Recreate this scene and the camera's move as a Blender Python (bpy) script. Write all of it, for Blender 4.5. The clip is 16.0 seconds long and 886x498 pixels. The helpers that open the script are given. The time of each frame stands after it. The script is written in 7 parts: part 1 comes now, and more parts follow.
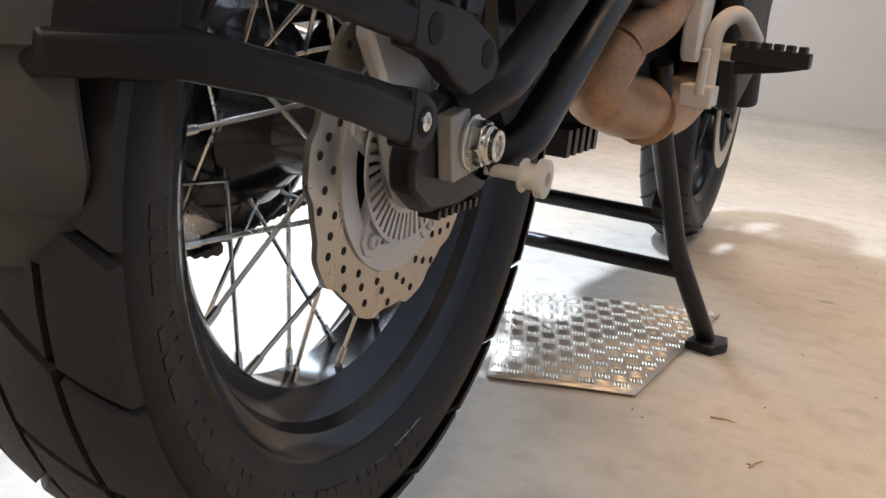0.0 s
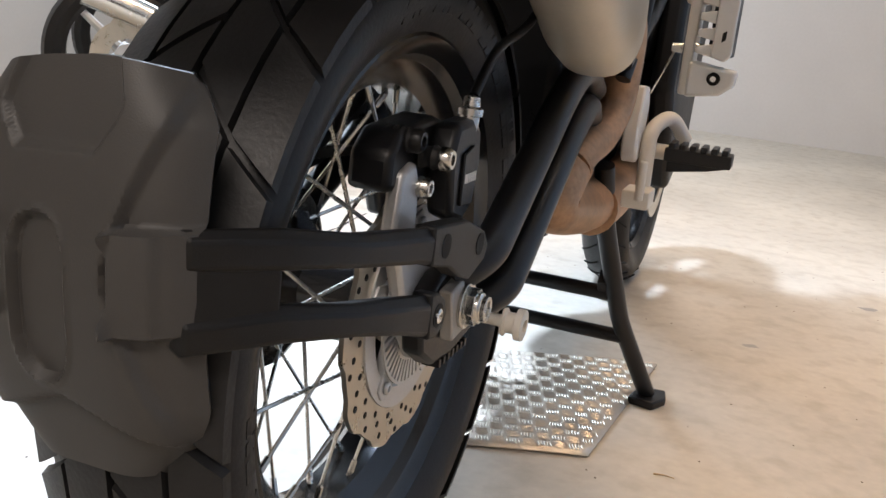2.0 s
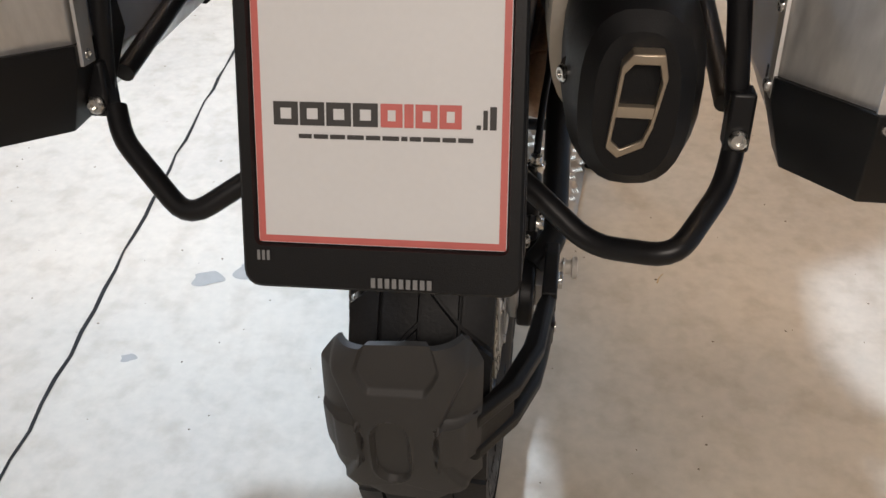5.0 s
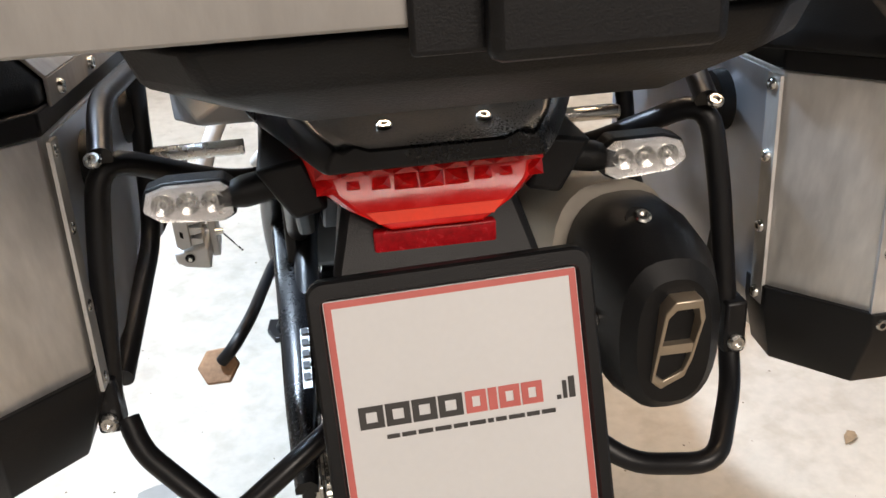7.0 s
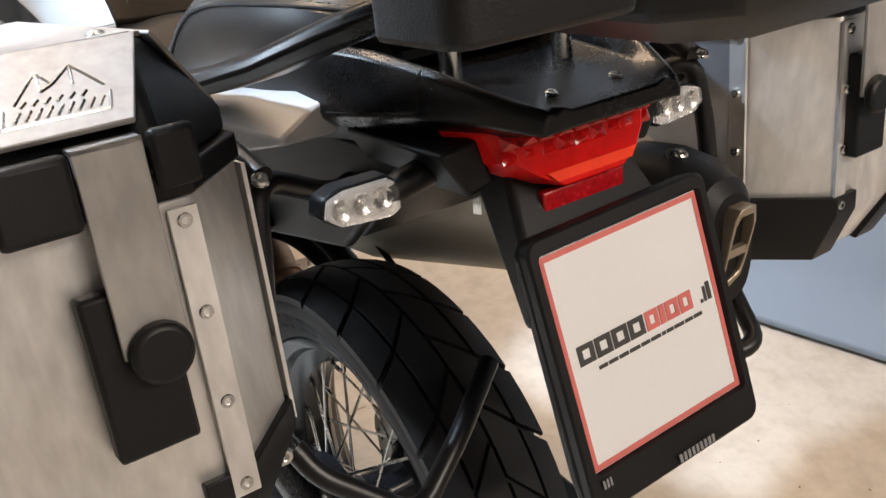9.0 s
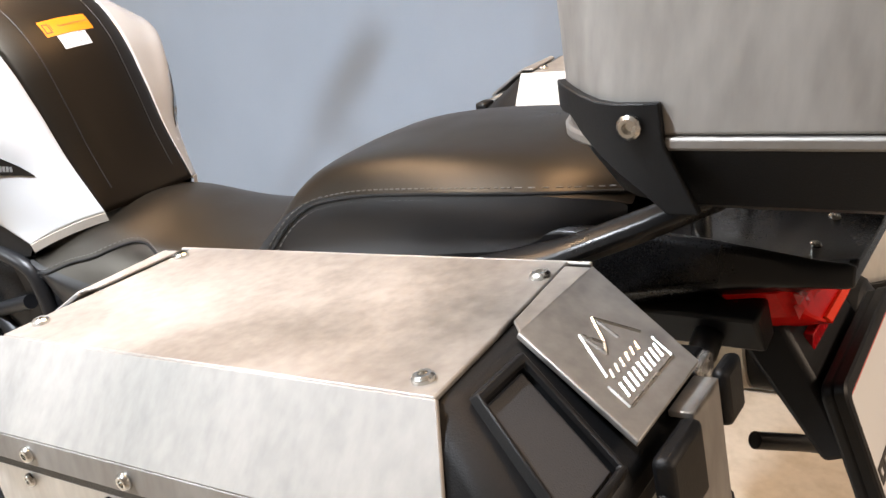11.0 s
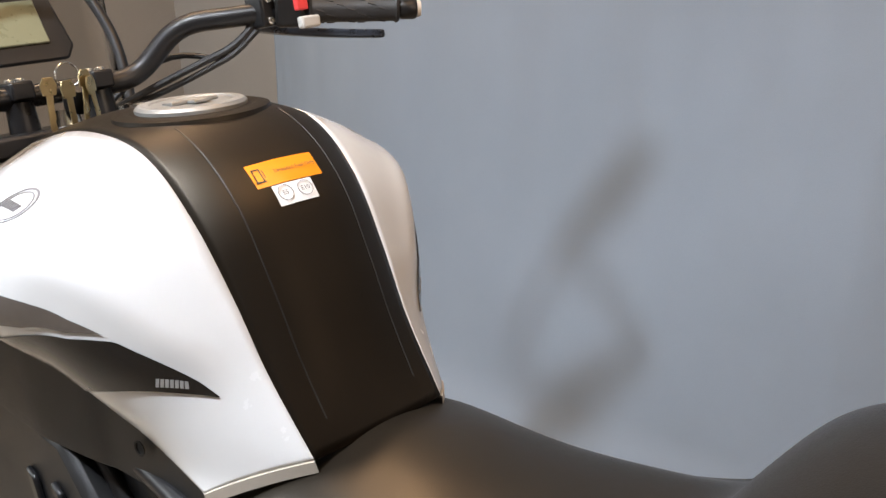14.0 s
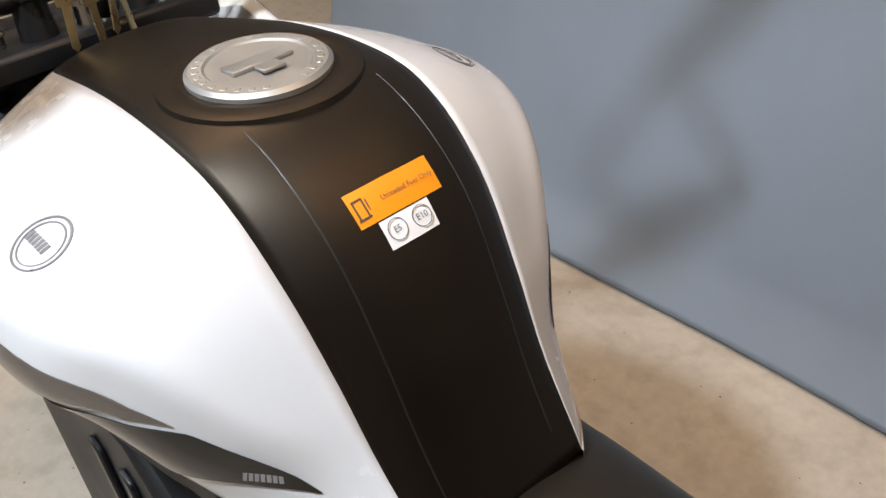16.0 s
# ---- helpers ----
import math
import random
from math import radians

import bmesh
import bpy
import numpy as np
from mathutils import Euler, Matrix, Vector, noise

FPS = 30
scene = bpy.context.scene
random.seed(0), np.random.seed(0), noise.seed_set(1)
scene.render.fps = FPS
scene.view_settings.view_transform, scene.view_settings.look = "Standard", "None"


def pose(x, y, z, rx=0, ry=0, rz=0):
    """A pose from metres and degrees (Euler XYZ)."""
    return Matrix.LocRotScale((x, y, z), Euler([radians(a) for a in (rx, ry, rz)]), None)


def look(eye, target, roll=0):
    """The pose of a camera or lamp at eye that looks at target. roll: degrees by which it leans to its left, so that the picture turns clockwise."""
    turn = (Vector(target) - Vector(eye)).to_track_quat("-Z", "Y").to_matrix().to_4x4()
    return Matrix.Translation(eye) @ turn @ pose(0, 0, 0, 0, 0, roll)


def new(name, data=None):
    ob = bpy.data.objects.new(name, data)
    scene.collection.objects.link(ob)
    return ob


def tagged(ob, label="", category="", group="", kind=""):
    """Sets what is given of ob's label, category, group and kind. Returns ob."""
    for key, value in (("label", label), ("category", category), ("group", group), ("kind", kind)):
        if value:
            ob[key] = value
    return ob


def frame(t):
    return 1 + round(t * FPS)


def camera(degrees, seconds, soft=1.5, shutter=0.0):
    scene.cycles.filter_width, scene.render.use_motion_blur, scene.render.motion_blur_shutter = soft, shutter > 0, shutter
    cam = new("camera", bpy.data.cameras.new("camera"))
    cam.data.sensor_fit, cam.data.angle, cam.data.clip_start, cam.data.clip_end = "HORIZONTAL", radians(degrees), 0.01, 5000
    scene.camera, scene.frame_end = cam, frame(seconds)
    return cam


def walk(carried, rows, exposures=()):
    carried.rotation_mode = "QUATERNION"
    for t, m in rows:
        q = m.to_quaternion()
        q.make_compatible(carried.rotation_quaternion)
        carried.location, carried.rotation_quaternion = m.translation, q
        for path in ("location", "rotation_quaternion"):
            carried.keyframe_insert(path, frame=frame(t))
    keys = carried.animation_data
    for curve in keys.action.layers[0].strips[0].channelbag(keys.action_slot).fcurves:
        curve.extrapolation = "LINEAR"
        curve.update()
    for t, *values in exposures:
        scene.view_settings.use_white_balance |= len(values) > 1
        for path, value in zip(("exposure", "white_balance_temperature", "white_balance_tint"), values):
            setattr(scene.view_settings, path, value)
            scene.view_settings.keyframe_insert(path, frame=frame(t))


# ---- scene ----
cam = camera(51.0, 16.0)
PATH = [
    (0, (0.374, -0.611, 0.476), (-0.407, 1.157, -0.038), 6.3),
    (0.5, (0.391, -0.611, 0.481), (-0.393, 1.154, -0.038), 6.5),
    (1, (0.396, -0.653, 0.519), (-0.421, 1.1, 0.006), 6.6),
    (1.5, (0.386, -0.718, 0.588), (-0.41, 1.05, 0.1), 6.2),
    (2, (0.356, -0.742, 0.633), (-0.293, 1.08, 0.125), 6.1),
    (2.5, (0.316, -0.777, 0.711), (-0.167, 1.068, 0.106), 5.6),
    (3, (0.276, -0.829, 0.807), (-0.064, 0.988, 0.043), 5.5),
    (3.2, (0.266, -0.844, 0.853), (-0.043, 0.95, 0.026), 5.7),
    (5.3, (0.097, -0.908, 1.243), (-0.137, 0.569, -0.085), -1.8),
    (5.5, (0.078, -0.909, 1.271), (-0.15, 0.563, -0.063), -1.5),
    (6, (0.038, -0.89, 1.322), (-0.068, 0.615, 0.009), -2.0),
    (6.5, (-0.026, -0.885, 1.334), (0.042, 0.71, 0.13), -1.9),
    (7, (-0.074, -0.854, 1.309), (0.158, 0.79, 0.195), -1.5),
    (7.5, (-0.156, -0.829, 1.306), (0.29, 0.803, 0.24), -0.9),
    (8, (-0.218, -0.823, 1.282), (0.445, 0.748, 0.237), -0.8),
    (8.2, (-0.274, -0.819, 1.281), (0.477, 0.717, 0.243), -0.5),
    (10.3, (-0.726, -0.597, 1.33), (0.621, 0.556, 0.405), 0.8),
    (10.4, (-0.739, -0.574, 1.336), (0.635, 0.557, 0.423), 0.7),
    (10.5, (-0.748, -0.55, 1.34), (0.654, 0.556, 0.44), 0.7),
    (11, (-0.774, -0.427, 1.363), (0.725, 0.576, 0.499), -0.4),
    (11.5, (-0.781, -0.318, 1.375), (0.769, 0.644, 0.556), -0.9),
    (12, (-0.724, -0.232, 1.383), (0.85, 0.723, 0.603), -0.7),
    (12.5, (-0.635, -0.149, 1.377), (0.922, 0.861, 0.631), -0.5),
    (13, (-0.582, -0.084, 1.37), (0.902, 1.038, 0.638), -0.5),
    (13.5, (-0.536, -0.024, 1.353), (0.853, 1.224, 0.638), -0.6),
    (14, (-0.483, 0.001, 1.334), (0.824, 1.337, 0.621), -0.7),
    (14.5, (-0.44, 0.038, 1.33), (0.819, 1.415, 0.609), -0.4),
    (15, (-0.38, 0.094, 1.339), (0.824, 1.436, 0.472), -0.5),
    (15.5, (-0.358, 0.181, 1.399), (0.76, 1.427, 0.305), -0.8),
    (16, (-0.327, 0.289, 1.472), (0.704, 1.443, 0.205), -0.9),
]
walk(cam, [(t, look(eye, target, roll)) for t, eye, target, roll in PATH],
     [(0.0, 0.0, 6350, 14), (3.2, 0.18, 6050, 12), (5.3, -0.54, 6200, 12), (6.5, -0.26, 6200, 11), (8.2, 0.0, 6200, 11), (10.3, -0.14, 6950, 15), (11.3, -0.24, 7400, 16), (12.5, -0.62, 7450, 16), (15.0, -0.74, 7450, 16), (16.0, -0.96, 7250, 15)])

# ---- light ----
world = bpy.data.worlds.new("garage_air")
scene.world = world
world.use_nodes = True
world.node_tree.nodes["Background"].inputs[0].default_value = (0.75, 0.66, 0.55, 1)
world.node_tree.nodes["Background"].inputs[1].default_value = 0.06


def lamp(name, place, target, size, watts, colour, size_y=None):
    data = bpy.data.lights.new(name, "AREA")
    data.energy, data.color, data.size = watts, colour, size
    if size_y:
        data.shape, data.size_y = "RECTANGLE", size_y
    ob = new(name, data)
    ob.matrix_world = look(place, target)
    return ob


work = lamp("work_lamp", (-1.0, 0.87, 2.76), (0.05, 0.76, 0.0), 0.16, 47, (0.70, 0.84, 1.0))
work.data.spread = radians(92)
lamp("ceiling_tube_lamp", (0.42, 0.1, 3.02), (0.42, 0.1, 0), 1.3, 38, (1.0, 0.67, 0.38), 0.25)
lamp("ceiling_tube_lamp", (0.25, 2.2, 3.02), (0.25, 2.2, 0), 1.3, 60, (1.0, 0.72, 0.47), 0.25)
# Unseen fill added behind the motorcycle to brighten its rear faces.
lamp("rear_fill_light", (0.45, -2.25, 2.55), (0.1, -0.2, 0.5), 1.6, 52, (1.0, 0.86, 0.72), 0.4)
lamp("window_light", (-2.9, 3.7, 2.25), (0.5, 2.6, 0.6), 1.6, 150, (0.74, 0.88, 1.0), 1.4)


# ---- mesh helpers ----
def part(name, bm, material, parent=None, label="", bevel=0.0, smooth=40, segs=2):
    """One mesh object, modelled in world coordinates, under a thing or a part."""
    bmesh.ops.recalc_face_normals(bm, faces=bm.faces)
    me = bpy.data.meshes.new(name)
    bm.to_mesh(me)
    bm.free()
    for p in me.polygons:
        p.use_smooth = True
    me.set_sharp_from_angle(angle=radians(smooth))
    me.materials.append(material)
    ob = new(name, me)
    hang(ob, parent)
    if bevel:
        mod = ob.modifiers.new("edge", "BEVEL")
        mod.width, mod.segments, mod.limit_method, mod.angle_limit = bevel, segs, "ANGLE", radians(35)
        mod.harden_normals = False
    if label:
        ob["label"] = label
    return ob


def hang(ob, parent):
    if parent is not None:
        ob.parent = parent
        if parent.type == "EMPTY":
            ob.location = -parent.location


def thing(name, place, label, category, group=""):
    ob = new(name)
    ob.location = place
    ob.empty_display_size = 0.05
    return tagged(ob, label, category, group)


def box(bm, lo, hi, m=None):
    """A box between two corners, under an optional matrix."""
    vs = [bm.verts.new(Vector((x, y, z))) for x in (lo[0], hi[0]) for y in (lo[1], hi[1]) for z in (lo[2], hi[2])]
    for f in ((0, 1, 3, 2), (4, 6, 7, 5), (0, 4, 5, 1), (2, 3, 7, 6), (0, 2, 6, 4), (1, 5, 7, 3)):
        bm.faces.new([vs[i] for i in f])
    if m is not None:
        bmesh.ops.transform(bm, matrix=m, verts=vs)
    return bm


def ring_axes(d):
    d = Vector(d).normalized()
    a = d.cross(Vector((0, 0, 1)) if abs(d.z) < 0.9 else Vector((1, 0, 0))).normalized()
    return a, d.cross(a).normalized()


def bridge(bm, rings, cap=True, closed=True):
    """Skins rings of equal length, given as lists of vectors."""
    vs = [[bm.verts.new(p) for p in r] for r in rings]
    n = len(vs[0])
    for a, b in zip(vs, vs[1:]):
        for i in range(n if closed else n - 1):
            j = (i + 1) % n
            bm.faces.new((a[i], a[j], b[j], b[i]))
    if cap:
        bm.faces.new(vs[0][::-1])
        bm.faces.new(vs[-1])
    return bm


def rod(bm, a, b, r, r2=None, n=14):
    a, b = Vector(a), Vector(b)
    u, v = ring_axes(b - a)
    rings = []
    for p, q in ((a, r), (b, r if r2 is None else r2)):
        rings.append([p + q * (math.cos(2 * math.pi * i / n) * u + math.sin(2 * math.pi * i / n) * v) for i in range(n)])
    return bridge(bm, rings)


def rounded(points, radius, steps=5):
    """A path whose corners are replaced by arcs."""
    pts = [Vector(p) for p in points]
    out = [pts[0]]
    for a, b, c in zip(pts, pts[1:], pts[2:]):
        r = min(radius, (a - b).length * 0.48, (c - b).length * 0.48)
        p, q = b + (a - b).normalized() * r, b + (c - b).normalized() * r
        for i in range(steps + 1):
            t = i / steps
            out.append((1 - t) ** 2 * p + 2 * t * (1 - t) * b + t * t * q)
    return out + [pts[-1]]


def tube(bm, points, r, radius=0.04, n=12, steps=5):
    """A bent tube along a path; r is a number or a number a path end."""
    pts = rounded(points, radius, steps)
    rs = [r] * len(pts) if not isinstance(r, (list, tuple)) else [r[0] + (r[1] - r[0]) * i / (len(pts) - 1) for i in range(len(pts))]
    rings, u = [], None
    for i, p in enumerate(pts):
        d = (pts[min(i + 1, len(pts) - 1)] - pts[max(i - 1, 0)]).normalized()
        u = ring_axes(d)[0] if u is None else (u - u.dot(d) * d).normalized()
        v = d.cross(u)
        rings.append([p + rs[i] * (math.cos(2 * math.pi * k / n) * u + math.sin(2 * math.pi * k / n) * v) for k in range(n)])
    return bridge(bm, rings)


def lathe(bm, profile, centre, axis=(1, 0, 0), n=64, closed=False):
    """Turns (along, radius) pairs about an axis through centre."""
    d = Vector(axis).normalized()
    u, v = ring_axes(d)
    rows = []
    for i in range(n):
        a = 2 * math.pi * i / n
        w = math.cos(a) * u + math.sin(a) * v
        rows.append([bm.verts.new(Vector(centre) + d * s + w * r) for s, r in profile])
    k = len(profile)
    for i in range(n):
        a, b = rows[i], rows[(i + 1) % n]
        for j in range(k if closed else k - 1):
            bm.faces.new((a[j], a[(j + 1) % k], b[(j + 1) % k], b[j]))
    return bm


def prism(bm, outline, axis, lo, hi):
    """A plate: a polygon in the plane across an axis, between two values on it."""
    def at(p, s):
        return Vector({"x": (s, p[0], p[1]), "y": (p[0], s, p[1]), "z": (p[0], p[1], s)}[axis])
    return bridge(bm, [[at(p, lo) for p in outline], [at(p, hi) for p in outline]])


def slab(bm, corners, thick):
    """A plate of any outline in space, thickened against its normal."""
    pts = [Vector(c) for c in corners]
    nrm = Vector((0, 0, 0))
    for a, b in zip(pts, pts[1:] + pts[:1]):
        nrm += a.cross(b)
    nrm.normalize()
    return bridge(bm, [pts, [p - nrm * thick for p in pts]])


def bolt(bm, place, axis, r=0.006, h=0.004):
    """A domed screw head with a hexagon socket."""
    d = Vector(axis).normalized()
    p = Vector(place)
    lathe(bm, [(0, 0), (0, r), (h * 0.6, r), (h, r * 0.75), (h, r * 0.45), (h * 0.4, r * 0.45), (h * 0.4, 0)], p, d, 12)
    return bm


# ---- materials ----
def material(name, colour, rough=0.5, metal=0.0, vary=0.12, scale=8.0, fine=120.0, bump=0.15, coat=0.0, streak=None, spec=0.5, rvary=0.12):
    """A surface with mottling at two scales in colour, gloss and relief."""
    m = bpy.data.materials.new(name)
    m.use_nodes = True
    nt = m.node_tree
    b = nt.nodes["Principled BSDF"]
    co = nt.nodes.new("ShaderNodeTexCoord")
    src = co.outputs["Object"]
    if streak:
        mp = nt.nodes.new("ShaderNodeMapping")
        mp.inputs["Scale"].default_value = streak
        nt.links.new(src, mp.inputs[0])
        src = mp.outputs[0]
    n1, n2 = nt.nodes.new("ShaderNodeTexNoise"), nt.nodes.new("ShaderNodeTexNoise")
    for n, s, d in ((n1, scale, 5), (n2, fine, 3)):
        n.inputs["Scale"].default_value, n.inputs["Detail"].default_value = s, d
        nt.links.new(src, n.inputs["Vector"])
    mix = nt.nodes.new("ShaderNodeMath")
    mix.operation = "MULTIPLY_ADD"
    nt.links.new(n2.outputs[0], mix.inputs[0])
    mix.inputs[1].default_value = 0.45
    nt.links.new(n1.outputs[0], mix.inputs[2])
    ramp = nt.nodes.new("ShaderNodeValToRGB")
    ramp.color_ramp.elements[0].position, ramp.color_ramp.elements[1].position = 0.45, 1.0
    c = Vector(colour)
    ramp.color_ramp.elements[0].color = (*(c * (1 - vary)), 1)
    ramp.color_ramp.elements[1].color = (*[min(1, v) for v in c * (1 + vary)], 1)
    nt.links.new(mix.outputs[0], ramp.inputs[0])
    nt.links.new(ramp.outputs[0], b.inputs["Base Color"])
    mr = nt.nodes.new("ShaderNodeMapRange")
    mr.inputs[1].default_value, mr.inputs[2].default_value = 0.4, 1.0
    mr.inputs[3].default_value, mr.inputs[4].default_value = max(0.03, rough - rvary), min(1, rough + rvary)
    nt.links.new(mix.outputs[0], mr.inputs[0])
    nt.links.new(mr.outputs[0], b.inputs["Roughness"])
    b.inputs["Metallic"].default_value = metal
    b.inputs["Specular IOR Level"].default_value = spec
    b.inputs["Coat Weight"].default_value = coat
    b.inputs["Coat Roughness"].default_value = 0.06
    if bump:
        bp = nt.nodes.new("ShaderNodeBump")
        bp.inputs["Strength"].default_value, bp.inputs["Distance"].default_value = bump, 0.0006
        nt.links.new(n2.outputs[0], bp.inputs["Height"])
        nt.links.new(bp.outputs[0], b.inputs["Normal"])
    return m


BLACK = material("satin_black_steel", (0.008, 0.008, 0.009), 0.36, 0, 0.15, 6, 300, 0.1, spec=0.36)
PLASTIC = material("matt_black_plastic", (0.006, 0.006, 0.0065), 0.44, 0, 0.2, 5, 900, 0.35, spec=0.30)
GLOSS = material("gloss_black_paint", (0.010, 0.010, 0.011), 0.16, 0, 0.1, 5, 200, 0.03, spec=0.5)
RUBBER = material("tyre_rubber", (0.012, 0.012, 0.0128), 0.47, 0, 0.45, 14, 260, 0.5, spec=0.32)
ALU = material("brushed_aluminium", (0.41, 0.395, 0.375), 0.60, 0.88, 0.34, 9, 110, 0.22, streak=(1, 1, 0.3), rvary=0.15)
# Lighter copy of ALU: light on the pannier sides is put into the colour.
PANEL = material("brightened_side_aluminium", (0.78, 0.765, 0.74), 0.46, 0.85, 0.25, 9, 110, 0.2, streak=(1, 1, 0.3), rvary=0.15)
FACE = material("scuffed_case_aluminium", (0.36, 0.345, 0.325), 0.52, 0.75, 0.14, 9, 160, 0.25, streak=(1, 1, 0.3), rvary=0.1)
# Bluish and bright: reflected light painted into the sheet's base colour.
SHEEN = material("blue_reflection_aluminium", (0.76, 0.80, 0.88), 0.36, 0.92, 0.12, 5, 30, 0.0, rvary=0.08)
CAST = material("cast_aluminium", (0.55, 0.55, 0.55), 0.45, 0.75, 0.12, 20, 300, 0.3)
STEEL = material("polished_steel", (0.66, 0.65, 0.62), 0.22, 1.0, 0.08, 20, 200, 0.08)
DISC = material("ground_disc_steel", (0.50, 0.46, 0.39), 0.33, 0.9, 0.08, 30, 400, 0.12)
HEADER = material("heat_tinted_steel", (0.40, 0.24, 0.14), 0.52, 0.55, 0.45, 11, 120, 0.3)
WHITE = material("white_tank_paint", (0.55, 0.555, 0.56), 0.20, 0, 0.02, 3, 60, 0.0, coat=0.35)
SILVER = material("silver_frame_paint", (0.68, 0.67, 0.65), 0.34, 0.1, 0.05, 10, 200, 0.05)
# Brown base and specular tint paint the warm lamp's sheen onto black vinyl.
VINYL = material("warm_sheen_vinyl", (0.0085, 0.0066, 0.0048), 0.36, 0, 0.2, 6, 700, 0.22, spec=0.5)
# The seat's sides stay neutral, without the painted warm sheen.
CARBON = material("ribbed_seat_side", (0.009, 0.009, 0.0098), 0.38, 0, 0.2, 6, 700, 0.3, spec=0.5)
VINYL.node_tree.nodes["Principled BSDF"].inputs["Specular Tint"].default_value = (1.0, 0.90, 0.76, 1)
# Warm sheen is put into this black cover's base colour and specular tint.
COVER = material("warm_sheen_cover_plastic", (0.0042, 0.0032, 0.0026), 0.40, 0, 0.2, 5, 900, 0.2, spec=0.36)
COVER.node_tree.nodes["Principled BSDF"].inputs["Specular Tint"].default_value = (1.0, 0.84, 0.66, 1)

# ---- the room ----
def floor_material():
    m = material("worn_concrete", (0.47, 0.43, 0.365), 0.60, 0, 0.17, 1.9, 46, 0.22)
    nt = m.node_tree
    b = nt.nodes["Principled BSDF"]
    base = b.inputs["Base Color"].links[0].from_socket
    co = nt.nodes.new("ShaderNodeTexCoord")
    spots = nt.nodes.new("ShaderNodeTexNoise")
    spots.inputs["Scale"].default_value, spots.inputs["Detail"].default_value = 17.0, 8.0
    nt.links.new(co.outputs["Object"], spots.inputs["Vector"])
    ramp = nt.nodes.new("ShaderNodeValToRGB")
    ramp.color_ramp.elements[0].position, ramp.color_ramp.elements[1].position = 0.33, 0.52
    ramp.color_ramp.elements[0].color, ramp.color_ramp.elements[1].color = (0.87, 0.85, 0.825, 1), (1, 1, 1, 1)
    nt.links.new(spots.outputs[0], ramp.inputs[0])
    mul = nt.nodes.new("ShaderNodeMixRGB")
    mul.blend_type, mul.inputs[0].default_value = "MULTIPLY", 1.0
    nt.links.new(base, mul.inputs[1])
    nt.links.new(ramp.outputs[0], mul.inputs[2])
    nt.links.new(mul.outputs[0], b.inputs["Base Color"])
    return m


CONCRETE = floor_material()
WALL = material("greyish_wall_paint", (0.50, 0.48, 0.46), 0.8, 0, 0.06, 2, 60, 0.2)
CEIL = material("ceiling_paint", (0.55, 0.54, 0.52), 0.9, 0, 0.05, 2, 60, 0.1)
CURTAIN = material("blue_grey_curtain_cloth", (0.25, 0.305, 0.375), 0.85, 0, 0.06, 3, 500, 0.4, spec=0.15)

X0, X1, Y0, Y1, HIGH = -3.6, 2.6, -2.6, 5.6, 3.1
tagged(part("floor", box(bmesh.new(), (X0 - 0.2, Y0 - 0.2, -0.12), (X1 + 0.2, Y1 + 0.2, 0)), CONCRETE),
       "worn pale concrete garage floor with stains and a crack", "floor", kind="structure")
tagged(part("ceiling", box(bmesh.new(), (X0 - 0.2, Y0 - 0.2, HIGH), (X1 + 0.2, Y1 + 0.2, HIGH + 0.1)), CEIL), "plain pale garage ceiling", "ceiling", kind="structure")
for nm, lo, hi in (("wall_north", (X0 - 0.2, Y1, 0), (X1 + 0.2, Y1 + 0.2, HIGH)), ("wall_south", (X0 - 0.2, Y0 - 0.2, 0), (X1 + 0.2, Y0, HIGH)),
                   ("wall_east", (X1, Y0, 0), (X1 + 0.2, Y1, HIGH)), ("wall_west", (X0 - 0.2, Y0, 0), (X0, Y1, HIGH))):
    tagged(part(nm, box(bmesh.new(), lo, hi), WALL), "plain pinkish grey painted garage wall", "wall", kind="structure")


def curtain_x(y):
    return 1.192 - 0.078 * y + 0.30 * max(0.0, 0.6 - y) ** 1.2 + 0.34 * max(0.0, y - 1.6) ** 1.4


def curtain():
    bm = bmesh.new()
    rings = []
    n, k = 260, 40
    for j in range(k + 1):
        z = 0.012 + 2.6 * (j / k) ** 1.35
        row = []
        for i in range(n + 1):
            y = -1.6 + 4.35 * i / n
            fold = 0.016 * math.sin(y * 7 + 1.3 * math.sin(y * 2.7)) + 0.007 * math.sin(y * 21 + 2 * math.sin(y * 5)) + 0.004 * math.sin(y * 47 + z * 3)
            fold *= 0.06 + 0.94 * min(1.0, z / 1.7) ** 1.5
            fold += 0.006 * math.sin(y * 5.1 + z * 4.3) * math.sin(z * 2.9 - y * 1.7)
            fold -= 0.035 * max(0.0, 0.16 - z) / 0.16
            row.append(Vector((curtain_x(y) + fold, y, z)))
        rings.append(row)
    bridge(bm, rings, cap=False, closed=False)
    ob = part("curtain", bm, CURTAIN, None, smooth=80)
    mod = ob.modifiers.new("cloth", "SOLIDIFY")
    mod.thickness = 0.004
    return tagged(ob, "blue-grey cloth curtain hanging down to the concrete floor", "curtain", kind="structure")


curtain()




# ---- the motorcycle, rear wheel and what carries it ----
AX = Vector((0, 0, 0.368))
bike = thing("motorcycle", (0, 0.7, 0), "white and black touring motorcycle standing on its centre stand", "motorcycle")
# the body sits pitched on the centre stand: parts built in the body's own frame go through this
BODY = (Matrix.Translation((-0.004, 0.2343, 0.7403)) @ Euler((radians(-10.41), radians(-0.29), radians(0.26))).to_matrix().to_4x4()
        @ Matrix.Scale(0.9865, 4) @ Matrix.Translation((0, -0.3, -0.7)))


LEAN = Matrix()


